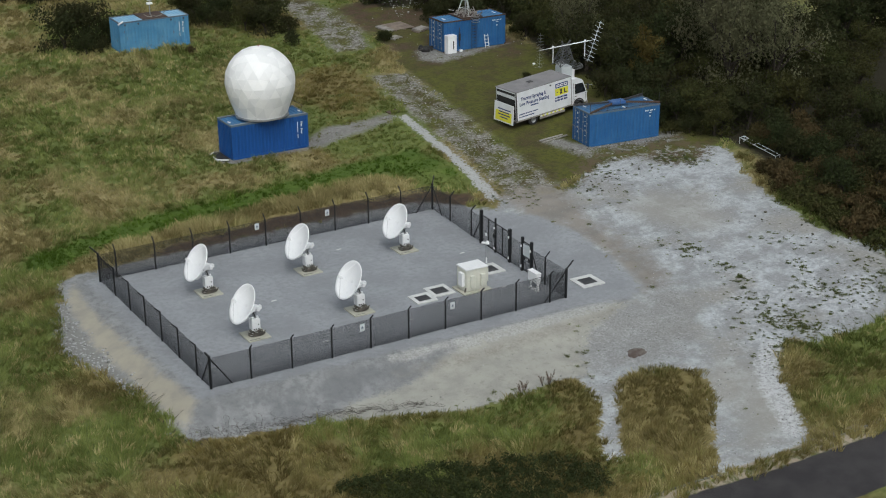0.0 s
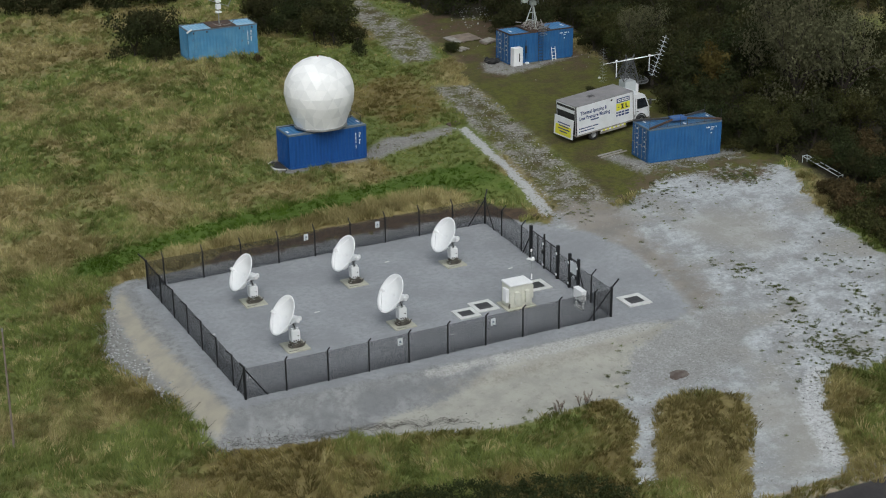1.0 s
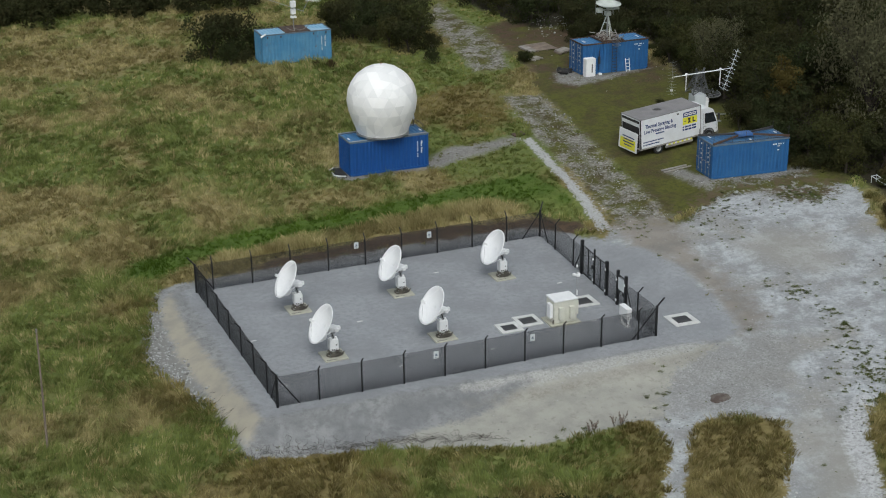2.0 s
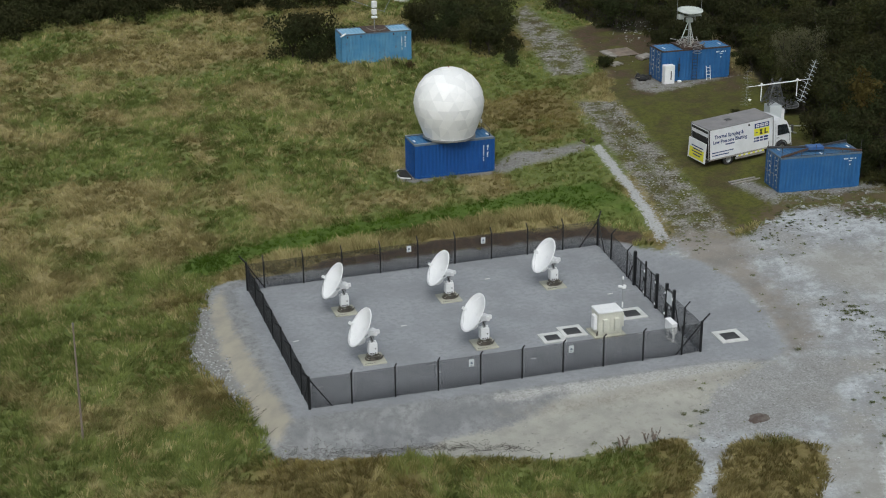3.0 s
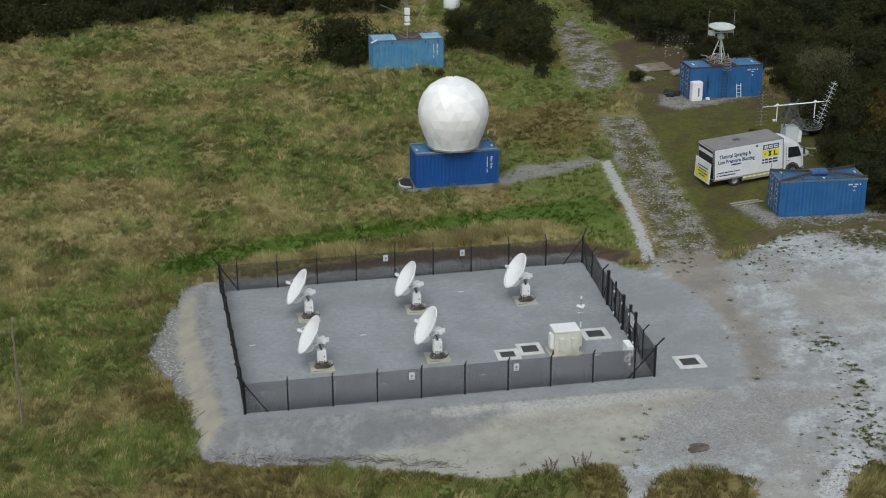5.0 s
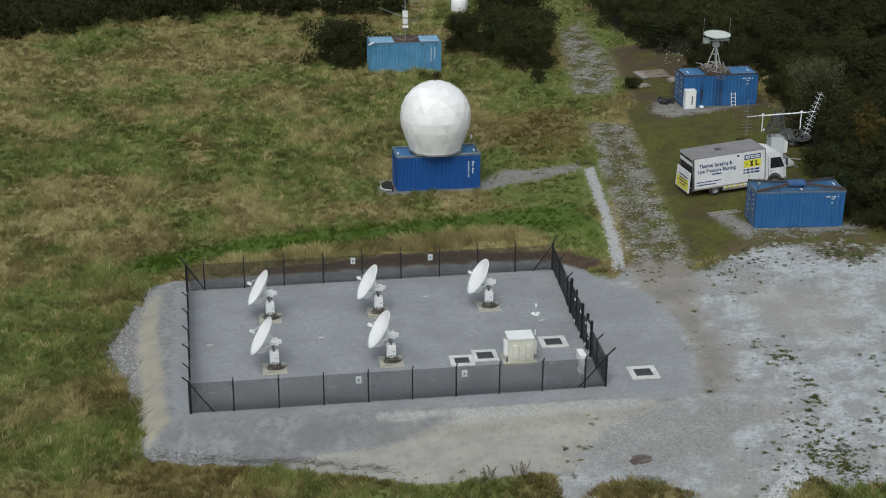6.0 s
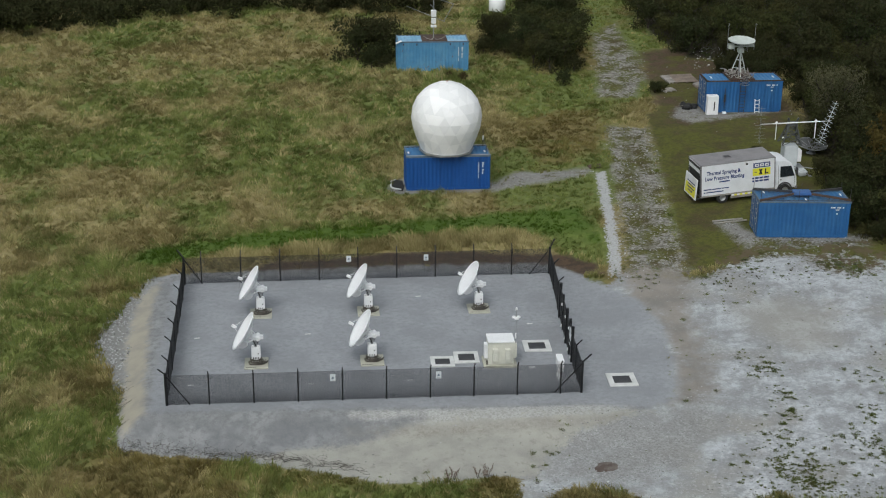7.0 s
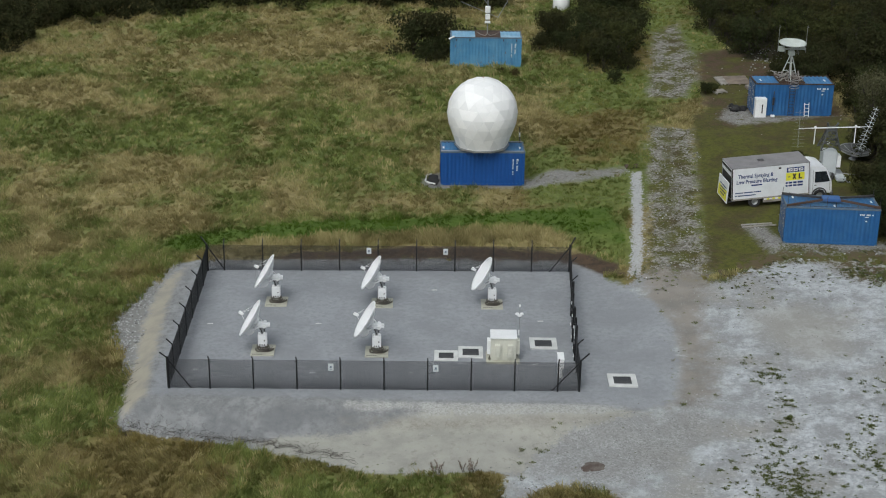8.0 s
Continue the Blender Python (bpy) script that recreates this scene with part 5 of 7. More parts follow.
def tripod_dish():
    t = thing("tripod_aerial", PLACE_C @ pose(2.80, 1.2, CH), "white upward dish on a galvanised tripod platform", "dish aerial")
    bm = bmesh.new()
    bm_box(bm, (-1.0, -1.15, 0.0), (1.0, 1.15, 0.08))
    part("platform", bm, RUST, t, "rusty platform on the roof")
    for k in range(3):
        a = 2 * math.pi * k / 3 + 0.5
        bm = bmesh.new()
        bm_tube(bm, (0.75 * math.cos(a), 0.6 * math.sin(a), 0.08), (0.07 * math.cos(a), 0.07 * math.sin(a), 1.95), 0.042)
        part("leg", bm, PALE_GREY, t)
        bm = bmesh.new()
        b = a + 2 * math.pi / 3
        for h in (0.32, 0.66):
            k1, k2 = 0.75 * (1 - h) + 0.07 * h, 0.08 * (1 - h) + 1.95 * h
            bm_tube(bm, (k1 * math.cos(a), 0.8 * k1 * math.sin(a), k2), (k1 * math.cos(b), 0.8 * k1 * math.sin(b), k2), 0.02, n=6)
        part("brace", bm, PALE_GREY, t)
    bm = bmesh.new()
    bm_tube(bm, (0, 0, 0.08), (0, 0, 1.95), 0.06)
    part("mast", bm, GREY_METAL, t)
    bm = bmesh.new()
    bm_box(bm, (-0.24, -0.2, 1.92), (0.24, 0.2, 2.28))
    part("drive", bevel(bm, 0.03), PALE_GREY, t)
    bm = bmesh.new()
    bm_box(bm, (-1.0, -0.05, 2.36), (1.05, 0.05, 2.46))
    bm_box(bm, (-0.08, -0.08, 2.26), (0.08, 0.08, 2.6))
    part("cross_beam", bm, PALE_GREY, t)
    bm = bmesh.new()
    bm_box(bm, (-1.02, -0.22, 2.24), (-0.58, 0.16, 2.62))
    part("receiver", bevel(bm, 0.02), PALE_GREY, t)
    bm = bmesh.new()
    bm_box(bm, (0.62, -0.15, 2.46), (0.98, 0.12, 2.62))
    part("receiver", bevel(bm, 0.02), PALE_GREY, t)
    prof = [(1.02 * k / 10, 0.30 * (k / 10) ** 2) for k in range(11)]
    mm = Matrix.Translation((0, -0.05, 2.62)) @ pose(0, 0, 0, 5, 0, 0)
    bm = bmesh.new()
    bm_lathe(bm, prof + [(r, z - 0.025) for r, z in prof[::-1]], 40, mm)
    r = part("reflector", bm, PALE_GREY, t, "white mesh reflector", smooth=True)
    bm = bmesh.new()
    bm_lathe(bm, [(1.0, 0.28), (1.045, 0.28), (1.045, 0.33), (1.0, 0.33)], 40, mm, True)
    part("rim", bm, PALE_GREY, r)
    for x in (-1.06, 1.08):
        bm = bmesh.new()
        bm_tube(bm, (x, 0.1, 2.1), (x, 0.1, 4.2), 0.02, n=6)
        bm_tube(bm, (x, 0.1, 4.05), (x + 0.14, 0.1, 4.1), 0.012, n=5)
        part("whip", bm, GREY_METAL, t)
    for x, z in ((0.42, 2.02), (0.55, 1.95), (-0.5, 2.05)):
        bm = bmesh.new()
        bm_tube(bm, (x, 0, z), (x, 0, 2.4), 0.02, n=6)
        part("stub", bm, GREY_METAL, t)
    # a heap of guard hoops and brackets round its foot
    bm = bmesh.new()
    rnd = random.Random(4)
    for k in range(46):
        a = rnd.uniform(0, 6.28)
        p = V(rnd.uniform(-1.1, 0.85), rnd.uniform(-1.2, 0.4), rnd.uniform(0.1, 0.55))
        q = p + V(math.cos(a) * 0.5, math.sin(a) * 0.35, rnd.uniform(-0.15, 0.3))
        bm_tube(bm, p, q, rnd.uniform(0.025, 0.05), n=5)
    part("bracket_heap", bm, GREY_TIMBER, t, "pale clutter of brackets round the foot")
    return t


tripod_dish()
ld = ladder("roof_ladder", PLACE_C @ pose(2.86, -0.10, 0.02), 2.9, 0.42, 11, DARK_METAL, "dark steel ladder with hoops up the container side")
for z in (2.35, 2.6, 2.85):
    bm = bmesh.new()
    cage_ring(bm, (0, -0.28, z), 0.34)
    part("hoop", bm, GREY_METAL, ld, "pale steel guard hoop")
ladder("step_ladder", PLACE_C @ pose(4.06, -0.32, 0.0, -12), 1.12, 0.34, 4, WHITE_PAINT, "short pale ladder leaning on the container", 0.03)
ac = thing("air_conditioner", PLACE_C @ pose(0.42, -0.36, -0.02), "white upright air-conditioning unit beside the container", "air conditioner")
bm = bmesh.new()
bm_box(bm, (-0.43, -0.3, 0.0), (0.43, 0.3, 1.55))
body = part("case", bevel(bm, 0.025), WHITE_PAINT, ac)
bm = bmesh.new()
bm_box(bm, (0.06, -0.312, 0.4), (0.15, -0.298, 1.1))
part("grille", bm, DARK_METAL, body)
for k in range(4):
    bm = bmesh.new()
    bm_box(bm, (-0.34, -0.31, 1.1 + 0.08 * k), (0.34, -0.3, 1.14 + 0.08 * k))
    part("slat", bm, WHITE_PAINT, body)
bm = bmesh.new()
bm_tube(bm, (1.05, 0.3, 0.4), (1.05, 0.3, 2.0), 0.03)
bm_box(bm, (0.98, 0.22, 0.9), (1.12, 0.33, 1.5))
part("pipe", bm, DARK_METAL, ac)
sx = thing("switch_box", PLACE_C @ pose(1.45, -0.32, 0.0), "small white box on the ground by the container", "box")
bm = bmesh.new()
bm_box(bm, (-0.16, -0.12, 0.0), (0.14, 0.12, 0.16))
part("case", bevel(bm, 0.02), WHITE_PAINT, sx)
# grating edge and corner frames on that roof
for x in (0.55, 5.5):
    r_ = thing("roof_plate", PLACE_C @ pose(x, 1.0, CH - 0.02), "white plate bolted to the container roof", "roof plate", "roof plates")
    bm = bmesh.new()
    bm_box(bm, (-0.06, -0.25, 0), (0.06, 0.25, 0.03))
    part("plate", bm, WHITE_PAINT, r_)


def mast_b():
    s = thing("roof_mast", PLACE_B @ pose(3.15, 1.2, CH), "grey mast with white instruments and crossed booms", "aerial mast")
    bm = bmesh.new()
    bm_box(bm, (-1.05, -1.18, -0.02), (1.1, 1.15, 0.05))
    part("platform", bm, RUST, s, "rusty brown steel plate on the roof")
    bm = bmesh.new()
    bm_tube(bm, (0, 0, 0.05), (0, 0, 3.3), 0.05)
    part("mast", bm, GREY_METAL, s)
    for z0, z1, w in ((0.95, 1.12, 0.24), (1.28, 1.72, 0.2), (1.85, 2.4, 0.22)):
        bm = bmesh.new()
        bm_box(bm, (-w, -0.2, z0), (w, 0.16, z1))
        part("instrument", bevel(bm, 0.03), WHITE_PAINT, s)
    for a, b in (((-2.3, 0.1, 2.75), (0.95, -0.05, 1.42)), ((0.85, 0.0, 1.4), (1.7, 0.1, 2.9)), ((-0.3, 0, 2.9), (0.3, 0, 2.2)), ((1.7, 0.1, 2.9), (0.4, 0.1, 3.3))):
        bm = bmesh.new()
        bm_tube(bm, a, b, 0.025, n=6)
        part("boom", bm, GREY_METAL, s)
    bm = bmesh.new()
    for sx_ in (-1, 1):
        pts = [V(0.95 * sx_, -1.05, 0.42), V(0.6 * sx_, -1.05, 0.2), V(0.2 * sx_, -1.0, 0.1), V(0, -0.2, 0.1)]
        for a, b in zip(pts, pts[1:]):
            bm_tube(bm, a, b, 0.025, n=5)
    part("cable", bm, GREY_TIMBER, s)
    return s


mast_b()
lp = thing("flood_lamp", PLACE_B @ pose(0.08, -0.12, CH - 0.05), "white tube lamp on the container corner", "lamp")
bm = bmesh.new()
bm_tube(bm, (-0.22, -0.1, -0.08), (0.26, 0.05, 0.12), 0.075)
part("tube", bm, WHITE_PAINT, lp)
for x in (0.5, 1.65, 4.5, 5.6):
    h_ = thing("lashing_hook", PLACE_B @ pose(x, -0.03, CH - 0.34), "small dark lashing hook on the container side", "hook", "lashing hooks")
    bm = bmesh.new()
    bm_box(bm, (-0.05, -0.03, 0.0), (0.05, 0.03, 0.16))
    part("hook", bm, DARK_METAL, h_)


def roof_cross():
    """Two long beams laid crosswise on the container roof with a plate in the middle."""
    c = thing("roof_beams", PLACE_D @ pose(0, 0, CH), "crossed steel beams with a blue centre plate on the roof", "roof beams")
    mid = V(3.02, 1.22, 0.22)
    for x, y in ((0.02, 0.02), (0.02, 2.4), (6.04, 2.4), (6.04, 0.02)):
        end = V(x, y, 0.06 if x < 1 else 0.12)
        d = end - mid
        m = Matrix.Translation(mid) @ d.to_track_quat("X", "Z").to_matrix().to_4x4()
        bm = bmesh.new()
        bm_box(bm, (0.3, -0.06, -0.07), (d.length, 0.06, 0.07), m)
        part("beam", bevel(bm, 0.008), RUST if y < 1 else DARK_METAL, c)
    bm = bmesh.new()
    bm_box(bm, (2.45, 0.86, 0.12), (3.6, 1.58, 0.33))
    part("centre_plate", bevel(bm, 0.02), BLUE_PIPE, c, "dull blue centre plate")
    for x, y, h in ((0.1, 0.15, 0.95), (0.06, 2.3, 0.55), (1.55, 0.1, 0.45), (2.6, 0.1, 0.75), (3.2, 0.1, 0.4), (4.6, 0.1, 0.4), (6.0, 0.1, 0.85), (5.98, 2.3, 0.6), (3.3, 2.3, 0.5)):
        bm = bmesh.new()
        bm_tube(bm, (x, y, -0.02), (x, y, h), 0.018, n=6)
        part("stanchion", bm, DARK_METAL, c)
    bm = bmesh.new()
    bm_tube(bm, (0.1, 0.06, 0.05), (6.0, 0.06, 0.05), 0.02, n=6)
    part("edge_rail", bm, DARK_METAL, c)
    for x, y in ((0.6, 1.7), (3.1, 0.25), (5.65, 1.3)):
        bm = bmesh.new()
        bm_box(bm, (x, y, -0.02), (x + 0.1, y + 0.35, 0.02))
        part("white_plate", bm, WHITE_PAINT, c)


roof_cross()

# ---- box lorry ----
def lorry():
    z0 = land_at(33.6, 24.4)
    # local x ahead, y to its left; origin on the ground under the rear right corner of the box
    m = pose(32.94, 23.46, z0 - 0.10, 0, -4.2, 6.3)
    t = thing("lorry", m, "white box lorry with printed side and open tail lift", "lorry")
    L, W, F, H = 5.20, 2.30, 0.66, 2.80
    bm = bmesh.new()
    bm_box(bm, (0.0, 0.0, F), (L, W, H - 0.03))
    body = part("box_body", bevel(bm, 0.012), LORRY_WHITE, t)
    bm = bmesh.new()
    bm_box(bm, (-0.01, -0.01, H - 0.028), (L + 0.01, W + 0.01, H + 0.012))
    bm_box(bm, (2.0, 0.95, H + 0.012), (2.5, 1.4, H + 0.05))
    part("box_roof", bm, LORRY_ROOF, body, "dull grey box roof")
    bm = bmesh.new()
    bm_box(bm, (2.05, 1.0, H + 0.05), (2.45, 1.35, H + 0.075))
    part("roof_vent", bm, DARK_METAL, body)
    for x in (0.0, L - 0.06):
        for y in (-0.008, W - 0.05):
            bm = bmesh.new()
            bm_box(bm, (x - 0.004, y - 0.002, F - 0.02), (x + 0.064, y + 0.06, H))
            part("corner_trim", bm, DARK_METAL if x < 1 else LORRY_ROOF, body)
    bm = bmesh.new()
    bm_box(bm, (0.0, -0.012, F - 0.08), (L, W + 0.012, F + 0.02))
    part("skirt_rail", bm, GREY_TIMBER, body)
    # open rear: black panel for the shaded mouth, roller shutter and dropped tail lift
    bm = bmesh.new()
    bm_box(bm, (-0.014, 0.12, F + 0.04), (-0.004, W - 0.12, H - 0.12))
    part("mouth_panel", bm, RUBBER, body, "black panel standing in for the shaded load opening")
    bm = bmesh.new()
    bm_box(bm, (-0.03, 0.14, H - 0.55), (-0.015, W - 0.14, H - 0.30))
    part("shutter", bm, LORRY_WHITE, body, "half-raised white shutter")
    q = pose(-0.34, 0.06, F - 0.24, 0, 7, 0)
    bm = bmesh.new()
    bm_box(bm, (-0.03, 0, 0), (0.03, W - 0.12, 1.42), q)
    tail = part("tail_lift", bevel(bm, 0.008), LORRY_WHITE, t, "raised tail lift platform with a yellow face")
    bm = bmesh.new()
    bm_box(bm, (-0.036, 0.18, 0.1), (-0.031, W - 0.3, 0.82), q)
    yel = part("yellow_face", bm, YELLOW, tail)
    for k, (a, b) in enumerate(((0.3, 1.75), (0.45, 1.6), (0.35, 1.7), (0.6, 1.5))):
        bm = bmesh.new()
        bm_box(bm, (-0.041, a, 0.92 - 0.2 * k), (-0.0365, b, 1.0 - 0.2 * k), q)
        part("marking", bm, NAVY, yel)
    for y in (0.3, W - 0.4):
        bm = bmesh.new()
        bm_tube(bm, (0.25, y, F - 0.2), (-0.34, y, F - 0.25), 0.045)
        part("lift_arm", bm, DARK_METAL, tail)
    # chassis and wheels
    bm = bmesh.new()
    for y in (0.65, W - 0.75):
        bm_box(bm, (0.1, y, 0.46), (L + 1.3, y + 0.1, F - 0.06))
    bm_box(bm, (2.6, 0.15, 0.35), (3.6, 0.6, F - 0.07))
    part("chassis", bm, DARK_METAL, t)
    for x in (1.55, L + 0.72):
        for y in (0.02, W - 0.28):
            bm = bmesh.new()
            q2 = Matrix.Translation((x, y + 0.13, 0.40)) @ pose(0, 0, 0, 90)
            bm_lathe(bm, [(0.22, -0.13), (0.36, -0.13), (0.40, -0.09), (0.40, 0.09), (0.36, 0.13), (0.22, 0.13)], 24, q2, True)
            wh = part("tyre", bm, RUBBER, t)
            bm = bmesh.new()
            bm_lathe(bm, [(0, -0.04), (0.1, -0.07), (0.12, -0.03), (0.22, -0.11), (0.22, 0.11), (0.12, 0.05), (0, 0.05)], 20, q2)
            part("rim", bm, GREY_METAL, wh)
    for k in range(12):
        bm = bmesh.new()
        x = 2.15 + 0.19 * k
        bm_box(bm, (x, -0.022, F - 0.19), (x + 0.19, -0.006, F - 0.08))
        part("reflective_strip", bm, YELLOW if k % 2 else LORRY_WHITE, t)
    bm = bmesh.new()
    bm_box(bm, (2.1, -0.004, F - 0.36), (4.5, 0.02, F - 0.2))
    part("side_guard", bm, GREY_TIMBER, t)
    # cab
    C0 = L + 0.08
    prof = [(C0, 0.48), (C0 + 1.46, 0.48), (C0 + 1.52, 0.62), (C0 + 1.50, 1.25), (C0 + 1.18, 2.12), (C0 + 1.02, 2.30), (C0 + 0.55, 2.44), (C0, 2.46)]
    bm = bmesh.new()
    bm_prism(bm, prof, 2.06, Matrix.Translation((0, 2.18, 0)) @ pose(0, 0, 0, 90))
    cab = part("cab", bevel(bm, 0.035, 2), LORRY_WHITE, t, "white tilt cab")
    gl = [(C0 + 0.34, 1.30), (C0 + 1.36, 1.30), (C0 + 1.10, 2.02), (C0 + 0.34, 2.06)]
    for y in (0.112, 2.186):
        bm = bmesh.new()
        bm_prism(bm, gl, 0.012, Matrix.Translation((0, y, 0)) @ pose(0, 0, 0, 90))
        part("side_window", bm, CAB_GLASS, cab, "dark side window")
    bm = bmesh.new()
    a, b = V(C0 + 1.515, 0.26, 1.27), V(C0 + 1.205, 0.26, 2.10)
    d = (b - a)
    q3 = Matrix.Translation(a) @ Matrix((( d.normalized().z, 0, d.normalized().x, 0), (0, 1, 0, 0), (-d.normalized().x, 0, d.normalized().z, 0), (0, 0, 0, 1)))
    bm_box(bm, (-0.012, 0.0, 0.0), (0.012, 1.78, d.length), q3)
    part("windscreen", bm, CAB_GLASS, cab, "dark windscreen")
    bm = bmesh.new()
    bm_box(bm, (C0 + 0.2, 0.10, 0.66), (C0 + 0.215, 0.116, 2.15))
    part("door_seam", bm, DARK_METAL, cab)
    bm = bmesh.new()
    bm_box(bm, (C0 + 1.34, 0.10, 0.66), (C0 + 1.355, 0.116, 1.25))
    part("door_seam", bm, DARK_METAL, cab)
    bm = bmesh.new()
    bm_box(bm, (C0 + 0.3, 0.085, 1.1), (C0 + 0.45, 0.112, 1.14))
    part("door_handle", bm, DARK_METAL, cab)
    for y in (-0.12, 2.26):
        bm = bmesh.new()
        bm_box(bm, (C0 + 1.42, y, 1.45), (C0 + 1.50, y + 0.16, 1.92))
        bm_tube(bm, (C0 + 1.42, y + 0.08, 1.9), (C0 + 1.28, 1.15 + (y - 1.07) * 0.86, 1.95), 0.018, n=6)
        part("mirror", bm, DARK_METAL, cab)
    for y in (0.28, 1.76):
        bm = bmesh.new()
        bm_box(bm, (C0 + 1.5, y, 0.68), (C0 + 1.54, y + 0.3, 0.86))
        part("headlight", bm, SIGN_GREY, cab)
    bm = bmesh.new()
    bm_box(bm, (C0 + 1.40, 0.10, 0.36), (C0 + 1.56, 2.2, 0.58))
    part("bumper", bevel(bm, 0.03), LORRY_ROOF, cab)
    bm = bmesh.new()
    for x in (C0 + 0.72 - 0.1 - 0.42,):
        q4 = Matrix.Translation((L + 0.72, 0.10, 0.42)) @ pose(0, 0, 0, 90)
        bm_lathe(bm, [(0.44, -0.02), (0.52, -0.02), (0.52, 0.04), (0.44, 0.04)], 20, q4, True)
    part("wheel_arch", bm, DARK_METAL, cab)
    # printing on the right-hand side of the box
    side = lambda x, z: Matrix.Translation((x, -0.004, z)) @ pose(0, 0, 0, 90)
    lettering("lettering", "Thermal Spraying &", 0.36, NAVY, body, side(0.42, 2.10), "navy printed words", 2.35)
    lettering("lettering", "Low Pressure Blasting", 0.36, NAVY, body, side(0.30, 1.72), "navy printed words", 2.72)

    def bar(x, z, w, h, mat, y=-0.006, name="marking"):
        bm = bmesh.new()
        bm_box(bm, (x, y, z), (x + w, y + 0.004, z + h))
        return part(name, bm, mat, body)

    bar(1.30, 1.52, 0.72, 0.09, NAVY)
    for x, w in ((0.22, 0.55), (0.80, 0.62), (1.46, 0.5)):
        bar(x, 1.06, w, 0.07, NAVY)
    for x, w in ((0.22, 0.12), (0.4, 1.2)):
        bar(x, 0.86, w, 0.07, NAVY)
    bar(3.66, 2.22, 1.18, 0.34, NAVY, name="logo_panel")
    for x, w in ((3.76, 0.28), (4.11, 0.28), (4.46, 0.30)):
        bar(x, 2.29, w, 0.2, LORRY_WHITE, -0.0095, "logo_shape")
        bar(x + 0.08, 2.36, w - 0.13, 0.06, NAVY, -0.0125, "logo_shape")
    bar(3.62, 1.66, 1.24, 0.52, YELLOW, name="logo_panel")
    for x, a in ((4.18, 24), (4.18, -24)):
        bm = bmesh.new()
        bm_box(bm, (-0.05, -0.003, -0.2), (0.05, 0.003, 0.2), Matrix.Translation((x, -0.0095, 1.92)) @ pose(0, 0, 0, 0, a, 0))
        part("logo_shape", bm, DARK_METAL, body)
    bar(4.46, 1.74, 0.1, 0.36, DARK_METAL, -0.0095, "logo_shape")
    bar(4.46, 1.74, 0.26, 0.09, DARK_METAL, -0.0125, "logo_shape")
    bar(3.76, 1.88, 0.14, 0.06, NAVY, -0.0095, "logo_shape")
    for z in (1.44, 1.24):
        for x, w in ((3.6, 0.14), (3.8, 0.24), (4.1, 0.24), (4.4, 0.36)):
            bar(x, z, w, 0.12, NAVY)
    bar(3.12, 2.52, 0.16, 0.12, RUBBER)
    return t


lorry()


